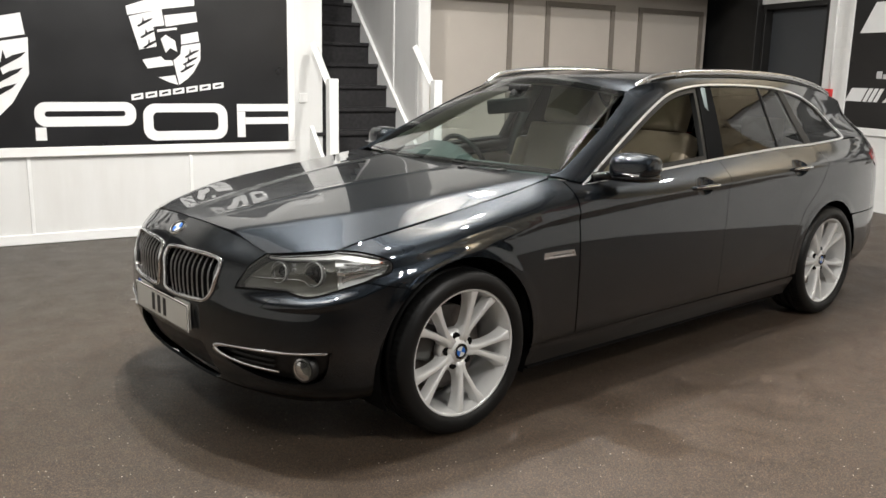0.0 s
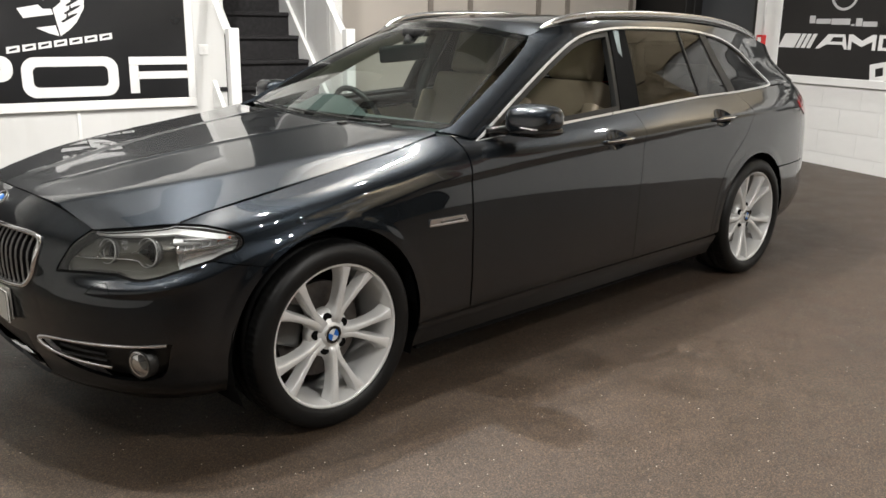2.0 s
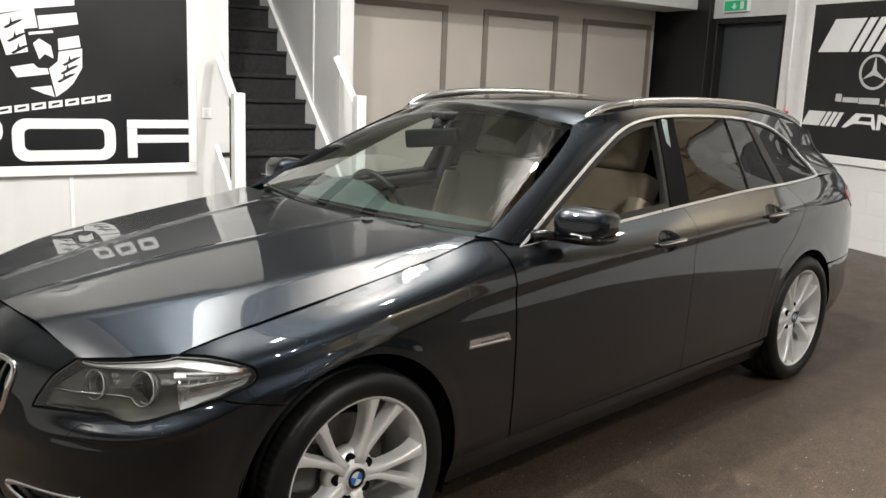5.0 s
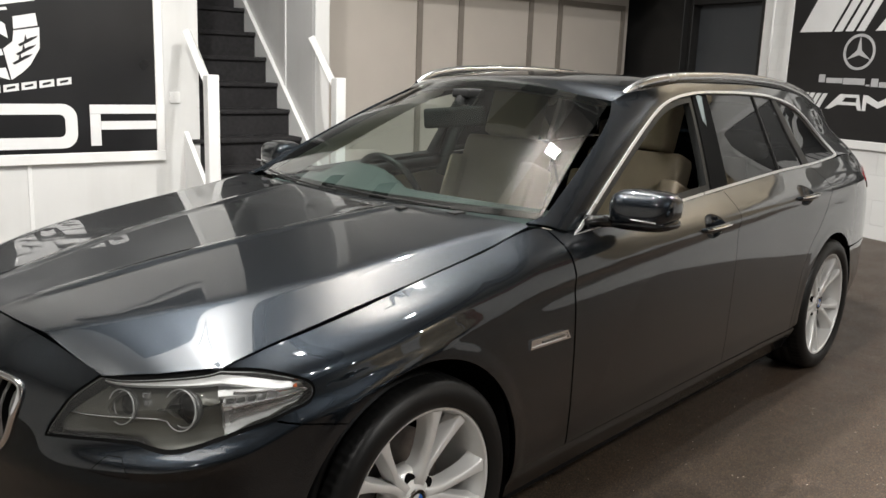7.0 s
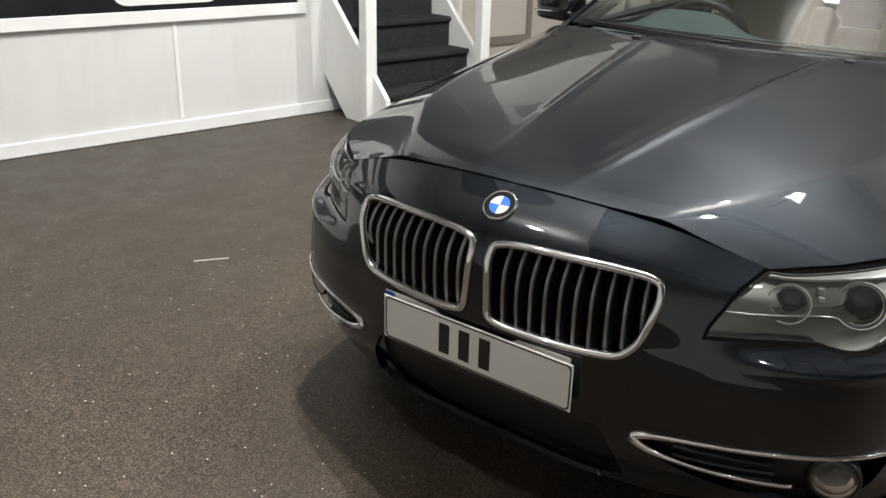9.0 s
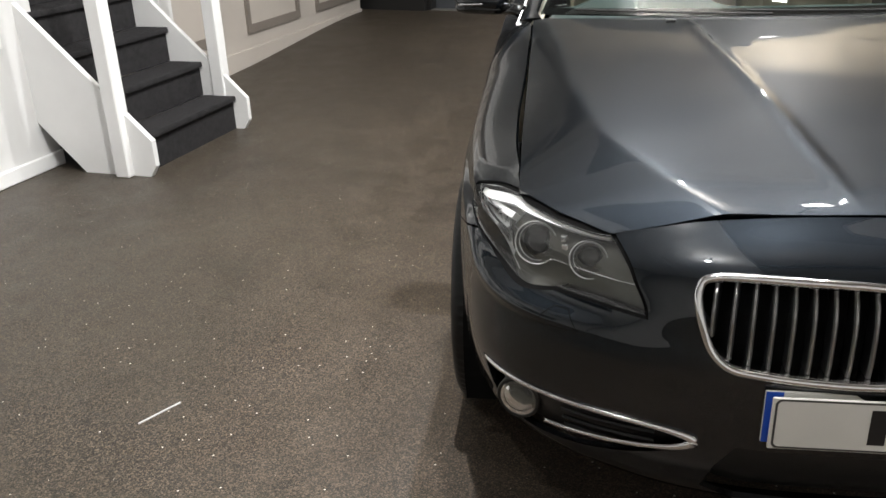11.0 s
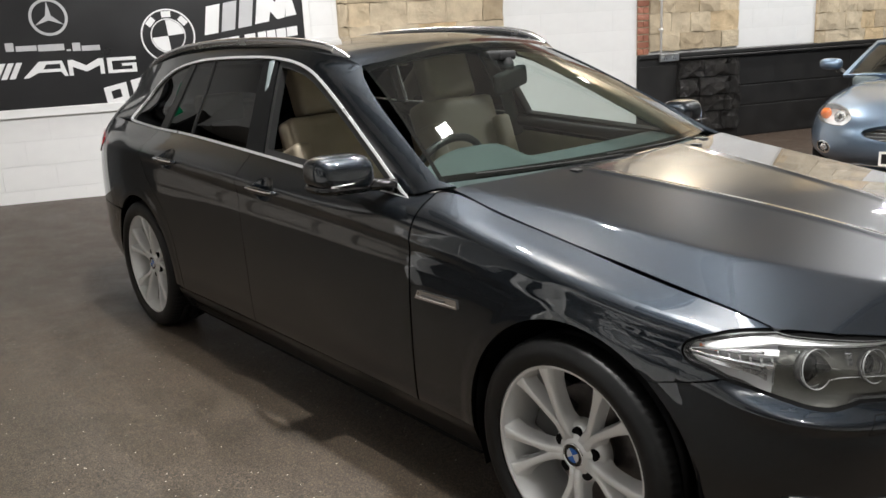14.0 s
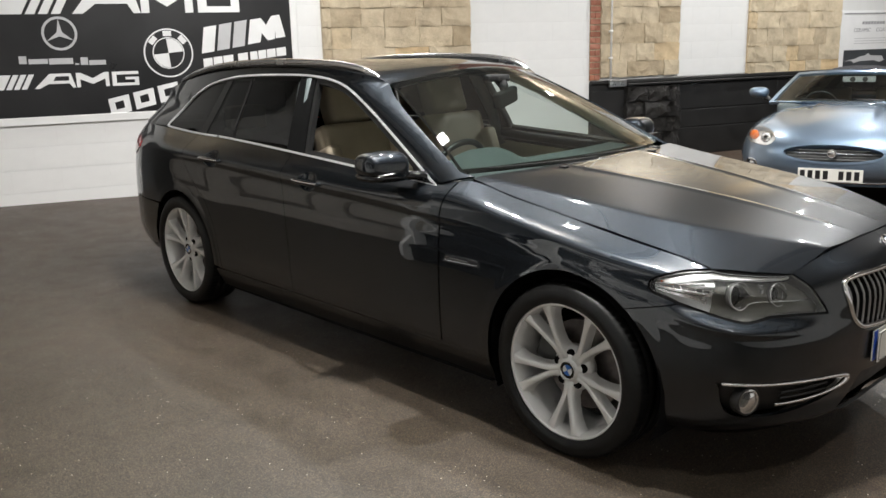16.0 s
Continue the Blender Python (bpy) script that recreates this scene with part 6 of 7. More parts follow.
for sg, half in ((False, LEFT), (True, RIGHT)):
    k = -1 if sg else 1
    for x, z, dr in ((-0.135, 0.888, half["door_f"]), (-1.075, 0.928, half["door_r"])):
        skin("handle_cup", bowl(x, z), cup_outline(x, z), (), PAINT, dr, 0.012, step=0.012, depth=0, mirror=sg)
        bm = bmesh.new()
        yb = float(shell(np.array([s_of_x(x)]), np.array([z]))[0, 1])
        pts = curve([(x + 0.112, yb - 0.006, z - 0.004), (x + 0.09, yb + 0.012, z - 0.002), (x + 0.03, yb + 0.021, z), (x - 0.05, yb + 0.021, z + 0.001), (x - 0.095, yb + 0.012, z + 0.001), (x - 0.112, yb - 0.006, z)], 5)
        tube(bm, [(a, b * k, c) for a, b, c in pts], [0.009 + 0.005 * math.sin(math.pi * i / (len(pts) - 1)) for i in range(len(pts))], 10, 0.8)
        h = part("door_handle", bm, PAINT, dr, "body-coloured handle with a chrome strip", True)
        bm = bmesh.new()
        tube(bm, [(a, (b + 0.0095) * k, c + 0.0035) for a, b, c in pts[3:-3]], 0.0045, 8, 1.0)
        part("chrome_strip", bm, CHROME, dr, smooth=True)
    # wing trim with a repeater slot
    mk = [(s_of_x(1.052), 0.660), (s_of_x(1.048), 0.688), (s_of_x(0.862), 0.684), (s_of_x(0.846), 0.655)]
    tr = skin("wing_trim", shell, mk, [shrink(mk, 0.006)], CHROME, half["wing"], 0.02, offset=0.006, depth=0.012, mirror=sg, label="chrome wing trim")
    skin("slot", shell, shrink(mk, 0.005), (), CHROME, half["wing"], 0.02, offset=0.003, depth=0, mirror=sg)
    bm = bmesh.new()
    tube(bm, [at_shell(s_of_x(0.99 - 0.11 * t), 0.671, 0.004, sg)[0] for t in (0, 0.5, 1)], 0.0035, 6)
    part("slot_bar", bm, LAMP_GREY, half["wing"])
    # mirror
    bm = bmesh.new()
    bmesh.ops.create_uvsphere(bm, u_segments=36, v_segments=24, radius=1)
    for v in bm.verts:
        x, y, z = v.co
        f = lambda c, e: math.copysign(abs(c) ** e, c)
        x, y, z = f(x, 0.62), f(y, 0.55), f(z, 0.62)
        taper = 1 - 0.16 * (y + 1) / 2
        v.co = Vector((0.535 + 0.088 * x * taper - 0.030 * (y + 1) / 2, (0.958 + 0.104 * y) * k, 1.030 + (0.066 if z > 0 else 0.054) * z * taper + 0.004 * y - 0.10 * max(0, v.co.x) ** 2 * 0.2))
        if v.co.x < 0.455:
            v.co.x = 0.455
    bmesh.ops.recalc_face_normals(bm, faces=bm.faces)
    mir_ = part("door_mirror", bm, PAINT, car, "graphite door mirror with a black base", True)
    bm = bmesh.new()
    bmesh.ops.create_uvsphere(bm, u_segments=32, v_segments=20, radius=1)
    for v in bm.verts:
        x, y, z = v.co
        f = lambda c, e: math.copysign(abs(c) ** e, c)
        x, y, z = f(x, 0.62), f(y, 0.55), f(z, 0.7)
        v.co = Vector((0.53 + 0.084 * x - 0.026 * (y + 1) / 2, (0.955 + 0.101 * y) * k, 0.982 + 0.022 * z + 0.003 * y))
    bmesh.ops.recalc_face_normals(bm, faces=bm.faces)
    part("mirror_base", bm, GLOSS_BLACK, mir_, smooth=True)
    bm = bmesh.new()
    tube(bm, [(0.575, 0.88 * k, 0.985), (0.60, 0.83 * k, 0.98), (0.63, 0.795 * k, 0.972)], [0.022, 0.020, 0.026], 10, 1.3)
    part("mirror_arm", bm, GLOSS_BLACK, mir_, smooth=True)
    bm = bmesh.new()
    tube(bm, [(0.60, (0.855 + 0.018 * t) * k, 1.001) for t in (0, 5, 10)], 0.003, 6)
    part("indicator_strip", bm, REFLECTOR, mir_, smooth=True)
    # dark corner plate behind the mirror foot
    cp = [(0.70, 0.957), (0.60, 0.965), (0.565, 1.018)]
    skin("mirror_corner", upper, cp, (), PLASTIC_BLACK, car, 0.03, offset=-0.004, depth=0.01, mirror=sg)
    # roof rail
    path = curve([(0.035, 0.552, 1.374), (-0.03, 0.560, 1.401), (-0.15, 0.568, 1.428), (-0.4, 0.574, 1.449), (-0.9, 0.574, 1.455), (-1.4, 0.566, 1.437), (-1.75, 0.556, 1.396), (-1.98, 0.548, 1.347), (-2.04, 0.545, 1.325)], 6)
    bm = bmesh.new()
    tube(bm, [(x, y * k, z) for x, y, z in path], [0.012 + 0.007 * min(1, 6 * min(i, len(path) - 1 - i) / len(path)) for i in range(len(path))], 10, 0.95)
    part("roof_rail", bm, SATIN_ALU, car, "satin aluminium roof rail", True)
    bm = bmesh.new()
    tube(bm, [(x, (y - 0.004) * k, z - 0.020) for x, y, z in path[2:-2]], 0.012, 8, 1.4)
    part("rail_foot", bm, GLOSS_BLACK, car, smooth=True)
    # wiper
    bm = bmesh.new()
    us = np.linspace(0.62, -0.15, 10) if k == 1 else np.linspace(-0.05, -0.85, 10)
    tube(bm, [Vector(screen(np.array([u]), np.array([0.005 + 0.02 * i / 9]))[0]) + Vector((0.012, 0, 0.001)) for i, u in enumerate(us)], 0.0035, 6)
    wp = part("wiper", bm, PLASTIC_BLACK, car)
    bm = bmesh.new()
    box(bm, 0.90, 0.955, 0.50 * k - 0.02 if k == 1 else 0.06, 0.50 * k + 0.02 if k == 1 else 0.10, 0.975, 0.998, 0.006, 2)
    part("wiper_pivot", bm, PLASTIC_BLACK, wp)

# washer jets and aerial fin
for y in (0.34, -0.34):
    bm = bmesh.new()
    z = float(bonnet_at(np.array([1.02]), np.array([y]))[0])
    box(bm, 1.0, 1.035, y - 0.014, y + 0.014, z - 0.004, z + 0.006, 0.003, 2)
    part("washer_jet", bm, PLASTIC_BLACK, car)
bm = bmesh.new()
zr = float(roof(np.array([-1.72]), np.array([0.0]))[0, 2])
prism(bm, [(-1.60, zr - 0.01), (-1.64, zr + 0.012), (-1.72, zr + 0.045), (-1.77, zr + 0.052), (-1.785, zr + 0.045), (-1.79, zr - 0.01)], -0.016, 0.016)
for v in bm.verts:
    v.co = Vector((v.co.x, v.co.y * (1.0 if v.co.z < zr + 0.02 else 0.4), v.co.z))
bmesh.ops.recalc_face_normals(bm, faces=bm.faces)
part("aerial_fin", bm, PAINT, car)


# ---- car interior ----
SOFT_BLACK = plain("matt_black_plastic", (0.012, 0.012, 0.012), 0.75, vary=0.1, scale=20, spec=0.3)
def pad(name, dims, mat, parent, bevel=0.03, m=None, label="", puff=0.0):
    bm = bmesh.new()
    box(bm, *dims, bevel, 4)
    if m is not None:
        bmesh.ops.transform(bm, matrix=m, verts=bm.verts)
    return part(name, bm, mat, parent, label, True)


def seat(y):
    back = Matrix.Translation((-0.25, y, 0.52)) @ Matrix.Rotation(radians(-20), 4, "Y")
    c = pad("front_seat", (-0.25, 0.27, y - 0.25, y + 0.25, 0.34, 0.54), LEATHER, car, 0.06, label="beige leather front seat with a headrest")
    pad("backrest", (-0.07, 0.07, -0.24, 0.24, -0.02, 0.63), LEATHER, c, 0.06, back)
    for sg in (1, -1):
        pad("bolster", (-0.06, 0.12, sg * 0.225 - 0.045, sg * 0.225 + 0.045, 0.05, 0.50), LEATHER, c, 0.04, back)
    pad("headrest", (-0.05, 0.06, -0.145, 0.145, 0.635, 0.875), LEATHER, c, 0.045, back)
    for yy in (-0.07, 0.07):
        bm = bmesh.new()
        tube(bm, [(0, yy, 0.58), (0, yy, 0.68)], 0.007, 8)
        bmesh.ops.transform(bm, matrix=back, verts=bm.verts)
        part("headrest_post", bm, CHROME, c, smooth=True)


seat(0.37)
seat(-0.37)
pad("rear_seat", (-1.35, -0.85, -0.66, 0.66, 0.34, 0.52), LEATHER, car, 0.06, label="beige leather rear bench")
pad("rear_backrest", (-1.48, -1.33, -0.66, 0.66, 0.45, 1.0), LEATHER, car, 0.06, Matrix.Translation((-0.25, 0, 0.0)) @ Matrix.Rotation(radians(-8), 4, "Y"))
for y in (-0.38, 0.38):
    pad("rear_headrest", (-1.60, -1.50, y - 0.13, y + 0.13, 1.03, 1.18), LEATHER, car, 0.04)


def dash(u, v):
    """Top of the dashboard from the screen's foot to its rear lip, with the dial hood on the right."""
    u, v = np.asarray(u, float), np.asarray(v, float)
    x = (0.93 - 0.16 * u * u) * (1 - v) + (0.46 - 0.02 * u * u) * v
    y = u * (0.70 * (1 - v) + 0.74 * v)
    z = 0.958 + 0.02 * v - 0.05 * np.maximum(0, v - 0.8) / 0.2
    z += 0.075 * np.exp(-((y + 0.37) / 0.20) ** 4) * np.clip((v - 0.25) / 0.5, 0, 1) ** 1.3 * np.where(v > 0.93, 0.5, 1)
    return np.stack([x, y, z], 1)


dq = [(u, 0.0) for u in np.linspace(-1, 1, 20)] + [(1, v) for v in np.linspace(0.2, 0.8, 4)] + [(u, 1.0) for u in np.linspace(1, -1, 20)] + [(-1, v) for v in np.linspace(0.8, 0.2, 4)]
skin("dashboard", dash, dq, (), DASH, car, 0.06, step=0.06, depth=0)
bm = bmesh.new()
box(bm, 0.44, 0.50, -0.72, 0.72, 0.50, 0.93, 0.02, 2)
box(bm, -0.35, 0.5, -0.13, 0.13, 0.34, 0.62, 0.04, 2)
part("dash_front", bm, DASH, car)
# steering wheel
bm = bmesh.new()
M_ = Matrix.Translation((0.37, -0.37, 0.905)) @ Matrix.Rotation(radians(-66), 4, "Y")
tube(bm, [M_ @ Vector((0.182 * math.cos(t), 0.182 * math.sin(t), 0)) for t in (2 * math.pi * i / 40 for i in range(40))], 0.015, 10, closed=True, up=(1, 0, 0))
stw = part("steering_wheel", bm, PLASTIC_BLACK, car, "black leather steering wheel", True)
bm = bmesh.new()
box(bm, -0.06, 0.06, -0.065, 0.065, -0.02, 0.03, 0.02, 3)
box(bm, -0.02, 0.02, -0.17, 0.17, -0.012, 0.008, 0.006, 2)
box(bm, -0.17, 0.0, -0.02, 0.02, -0.012, 0.008, 0.006, 2)
bmesh.ops.transform(bm, matrix=M_, verts=bm.verts)
part("hub_pad", bm, PLASTIC_BLACK, stw, smooth=False)
# inner mirror
bm = bmesh.new()
box(bm, -0.022, 0.022, -0.128, 0.128, -0.04, 0.04, 0.021, 5)
bmesh.ops.transform(bm, matrix=Matrix.Translation((0.375, -0.01, 1.258)) @ Matrix.Rotation(radians(22), 4, "Z") @ Matrix.Rotation(radians(6), 4, "X"), verts=bm.verts)
im = part("inner_mirror", bm, SOFT_BLACK, car, smooth=True)
bm = bmesh.new()
box(bm, 0.25, 0.36, -0.045, 0.045, 1.335, 1.372, 0.015, 3)
tube(bm, [(0.372, -0.005, 1.275), (0.352, 0, 1.315), (0.325, 0, 1.345)], [0.018, 0.026, 0.03], 10)
part("mirror_stalk", bm, SOFT_BLACK, im, smooth=True)
# headlining and pillar linings
hl_p = [(x, float(upper(np.array([x]), roof_edge(np.array([x])))[0, 1]) - 0.03) for x in np.linspace(0.10, -2.15, 24)]
skin("headlining", roof, [(0.12, -0.48), (0.16, 0.0), (0.12, 0.48)] + hl_p + [(x, -y) for x, y in reversed(hl_p)], (), HEADLINING, car, 0.08, step=0.08, depth=0, offset=-0.035)
for sg in (False, True):
    inner_f = [(0.80, 1.0), (0.11, 1.34), (-0.20, 1.375), (-0.20, 1.345), (0.03, 1.248), (0.62, 0.957), (0.68, 0.945)]
    skin("pillar_lining", upper, inner_f, (), HEADLINING, car, 0.05, offset=-0.042, depth=0, mirror=sg)
    card = [(s_of_x(0.78), 0.35), (s_of_x(0.78), 0.935), (s_of_x(0.2), 0.955), (s_of_x(-0.39), 0.985), (s_of_x(-1.35), 1.02), (s_of_x(-1.35), 0.35)]
    skin("door_card", shell, card, (), LEATHER_PALE, car, 0.08, step=0.06, offset=-0.075, depth=0, mirror=sg)
    bm = bmesh.new()
    k = -1 if sg else 1
    tube(bm, [(0.70, 0.765 * k, 0.925), (0.2, 0.77 * k, 0.945), (-0.38, 0.765 * k, 0.975), (-1.3, 0.75 * k, 1.012)], 0.032, 8)
    part("door_top", bm, PLASTIC_BLACK, car, smooth=True)
    # inner side of the middle pillar with the seat belt
    bm = bmesh.new()
    tube(bm, [(-0.46, 0.60 * k, 1.36), (-0.40, 0.71 * k, 1.1), (-0.38, 0.76 * k, 0.9)], 0.035, 8)
    part("pillar_inner", bm, DASH, car, smooth=True)


# ---- west wall fittings ----
dado = setting("wall_dado", (-12.5, -5.75, 0.0, 0.03, 0.0, 1.0), BLACK_WALL, WEST, "black painted lower wall with a ledge and rough stones", "wall", 0.004)
boxed("ledge", (-12.5, -6.28, 0.03, 0.10, 0.955, 0.98), BLACK_WALL, dado, 0.006)
boxed("ledge", (-12.5, -5.75, 0.004, 0.06, 0.98, 1.03), BLACK_WALL, dado, 0.010)
for i, (a, b) in enumerate(((-8.8, -7.13), (-11.1, -8.82))):
    for j, (z0, z1) in enumerate(((0.02, 0.36), (0.375, 0.60), (0.615, 0.935))):
        boxed("panel", (a, b, 0.03, 0.036 + 0.004 * ((i * 2 + j) % 3), z0, z1), BLACK_WALL, dado, 0.004)
boxed("panel", (-6.24, -5.76, 0.03, 0.042, 0.02, 0.9), BLACK_WALL, dado, 0.004)

sk = thing("wall_socket", WEST, "brushed steel double socket at a white conduit", "socket")
boxed("plate", (-6.255, -6.0, 0.06, 0.095, 0.945, 1.03), STEEL_SOCKET, sk, 0.006)
for x in (-6.19, -6.065):
    for dx, dz in ((0, 0.018), (-0.014, -0.008), (0.014, -0.008)):
        boxed("slot", (x + dx - 0.005, x + dx + 0.005, 0.095, 0.0965, 0.985 + dz - 0.006, 0.985 + dz + 0.006), PLASTIC_BLACK, sk)
    boxed("rocker", (x + 0.028, x + 0.042, 0.095, 0.099, 0.985, 1.005), WHITE_GLOSS, sk, 0.002)
cd = thing("conduit", WEST, "white plastic cable conduit running up the wall", "pipe")
bm = bmesh.new()
tube(bm, [(-6.02, 0.075, 1.03), (-6.02, 0.075, CEILING - 0.01)], 0.013, 10)
part("pipe", bm, PIPE_WHITE, cd, smooth=True)
for z in (1.3, 1.62, 2.3, 3.1):
    boxed("clip", (-6.038, -6.002, 0.045, 0.09, z - 0.012, z + 0.012), PIPE_WHITE, cd, 0.003)


def lettering(name, text, size, m, mat, parent, squeeze=1.0):
    cu = bpy.data.curves.new(name, "FONT")
    cu.body, cu.size, cu.extrude = text, size, 0.0008
    ob = bpy.data.objects.new(name, cu)
    bpy.context.collection.objects.link(ob)
    bpy.context.view_layer.update()
    me = bpy.data.meshes.new_from_object(ob.evaluated_get(bpy.context.evaluated_depsgraph_get()))
    bpy.data.objects.remove(ob)
    me.materials.clear()
    me.materials.append(mat)
    o = new(name, me)
    o.parent = parent
    o.matrix_local = m @ Matrix.Diagonal((squeeze, 1, 1, 1))
    return o


ps = thing("poster", WEST @ Matrix.Rotation(0, 4, "Z"), "white poster with grey lettering above a dark photograph", "poster")
boxed("sheet", (-11.35, -9.94, 0.004, 0.016, 0.80, 1.835), BOARD_WHITE, ps)
boxed("picture", (-11.33, -10.07, 0.016, 0.019, 0.82, 1.285), POSTER_DARK, ps)
boxed("top_strip", (-11.30, -10.03, 0.016, 0.022, 1.785, 1.80), PRINT_GREY, ps)
up = Matrix(((-1, 0, 0, 0), (0, 0, 1, 0), (0, 1, 0, 0), (0, 0, 0, 1)))
for word, u in (("CERAMIC", -10.235), ("COATING", -10.69)):
    lettering("lettering", word, 0.078, Matrix.Translation((u, 0.017, 1.535)) @ up, PRINT_GREY, ps, 1.05)
for i in range(8):
    boxed("lettering_bar", (-10.445 - 0.058 * i, -10.40 - 0.058 * i, 0.016, 0.0175, 1.64, 1.68), PRINT_GREY, ps)
for i in range(3):
    boxed("lettering_bar", (-11.0, -10.26, 0.016, 0.0172, 1.44 - 0.035 * i, 1.448 - 0.035 * i), BOARD_GREY, ps)
# pale low racing shape in the picture
bm = bmesh.new()
prism(bm, [(-10.09, 1.13), (-10.30, 1.16), (-10.42, 1.195), (-10.50, 1.20), (-10.56, 1.235), (-10.62, 1.20), (-10.85, 1.19), (-10.9, 1.13), (-10.80, 1.10), (-10.7, 1.13), (-10.4, 1.125), (-10.28, 1.10), (-10.24, 1.13)], 0.019, 0.0205)
bmesh.ops.recalc_face_normals(bm, faces=bm.faces)
part("pale_shape", bm, BOARD_GREY, ps)


# ---- the blue convertible ----
BLUE = car_paint("ice_blue_metallic_paint", (0.13, 0.19, 0.27), (0.25, 0.32, 0.41), 0.42)
SOFT_TOP = plain("dark_blue_canvas", (0.012, 0.013, 0.018), 0.9, vary=0.2, grain=0.4, grain_scale=500)
TAN = plain("tan_leather", (0.22, 0.17, 0.12), 0.55, vary=0.1)
jag = thing("convertible_car", Matrix.Translation((0.295, 4.221, 0)) @ Matrix.Rotation(radians(112.31 + 180 - 5.5), 4, "Z"),
            "ice blue metallic convertible with closed dark canvas roof", "car")
JA, JB, JW, JZ, JH, JD, JP, JQ = 1.80, 2.95, 0.95, 0.40, 0.445, 0.30, 3.1, 2.6
JX = -1.78


def jplan(a):
    c, s = np.cos(a), np.sin(a)
    k = (np.abs(c) ** JP + np.abs(s) ** JP) ** (-1 / JP)
    return c * k, s * k


def jrho(z):
    h = np.where(z > JZ, JH, JD)
    return np.maximum(1e-6, 1 - np.abs((z - JZ) / h) ** JQ) ** (1 / JQ)


def jring(a, z):
    """Flanks, nose and tail: direction a round the middle, height z."""
    a, z = np.asarray(a, float), np.asarray(z, float)
    c, s = jplan(a)
    r = jrho(z)
    return np.stack([JX + np.where(c > 0, JA, JB) * r * c, JW * r * s, z], 1)


def jtop(x, y):
    """Bonnet, shoulders and deck, with a middle bulge and raised wings."""
    x, y = np.asarray(x, float), np.asarray(y, float)
    d = x - JX
    q = (np.abs(d / np.where(d > 0, JA, JB)) ** JP + np.abs(y / JW) ** JP) ** (1 / JP)
    q = np.minimum(q, 0.9999)
    z = JZ + JH * (1 - q ** JQ) ** (1 / JQ)
    fade = np.clip((0.84 - q) / 0.25, 0, 1) ** 2
    front = np.clip((x + 1.9) / 0.4, 0, 1)
    z += fade * front * (0.018 / (1 + np.exp((np.abs(y) - 0.26 + 0.04 * x) / 0.012)) + 0.03 * np.exp(-((np.abs(y) - 0.66) / 0.10) ** 2))
    return np.stack([x, y, z], 1)


JCUT = 0.84
jz = JZ + JH * (1 - JCUT ** JQ) ** (1 / JQ)
GR_C, GR_W, GR_H = 0.515, 0.40, 0.070


def az(y, z):
    """Direction round the nose at which the surface stands at y."""
    a = np.linspace(-1.55, 1.55, 800)
    return float(np.interp(y, jring(a, np.full(800, z))[:, 1], a))


def nose(pts):
    return [(az(y, z), z) for y, z in pts]


def oval(cy, cz, w_, h_, n=40, lean=0.0):
    return [(cy + w_ * math.cos(t) + lean * math.sin(t) * h_, cz + h_ * math.sin(t)) for t in (2 * math.pi * i / n for i in range(n))]


grille_hole = nose(oval(0, GR_C, GR_W, GR_H, 56))
front = [(a, 0.20) for a in np.linspace(-1.25, 1.25, 40)] + [(a, jz) for a in np.linspace(1.25, -1.25, 40)]
low_in = nose([(-0.50, 0.20), (0.50, 0.20), (0.56, 0.245), (0.46, 0.265), (-0.46, 0.265), (-0.56, 0.245)])
low_in = [(a, max(0.204, z)) for a, z in low_in]
lampsJ, fogsJ = {}, {}
for k in (1, -1):
    lampsJ[k] = nose([(k * y, z) for y, z in curve([(0.49, 0.610), (0.525, 0.655), (0.61, 0.682), (0.72, 0.680), (0.81, 0.645), (0.85, 0.605), (0.80, 0.570), (0.66, 0.552), (0.545, 0.560), (0.49, 0.610)], 4)[:-1]])
    fogsJ[k] = nose(oval(k * 0.70, 0.375, 0.065, 0.05, 24))
    if k < 0:
        lampsJ[k].reverse()
skin("front_bumper", jring, front, [grille_hole, low_in, lampsJ[1], lampsJ[-1], fogsJ[1], fogsJ[-1]], BLUE, jag, 0.04, step=0.02, depth=0.02)
for k in (1, -1):
    a0, a1 = (1.255, 1.885) if k > 0 else (-1.885, -1.255)
    side_p = [(a0, 0.20), (a1, 0.20), (a1, jz), (a0, jz)]
    skin("door", jring, side_p, (), BLUE, jag, 0.06, step=0.03, depth=0.02)
    a0, a1 = (1.89, 3.1415) if k > 0 else (-3.1415, -1.89)
    skin("rear_quarter", jring, [(a0, 0.20), (a1, 0.20), (a1, jz), (a0, jz)], (), BLUE, jag, 0.06, step=0.03, depth=0.02)
ang = np.linspace(-math.pi, math.pi, 120, endpoint=False)
cc, ss = jplan(ang)
top_poly = [(float(JX + (JA if c > 0 else JB) * JCUT * c), float(JW * JCUT * s)) for c, s in zip(cc, ss)]
bon = sorted([p for p in top_poly if p[0] > -1.72], key=lambda p: p[1])
bonnet_line = [(-1.725 + 0.16 * (1 - (y / 0.78) ** 2), y) for y in np.linspace(0.78, -0.78, 24)]
skin("bonnet", jtop, bon + bonnet_line, (), BLUE, jag, 0.04, step=0.03, depth=0.02)
deck = sorted([p for p in top_poly if p[0] < -3.35], key=lambda p: p[1])
skin("boot_lid", jtop, deck, (), BLUE, jag, 0.06, step=0.04, depth=0.02)
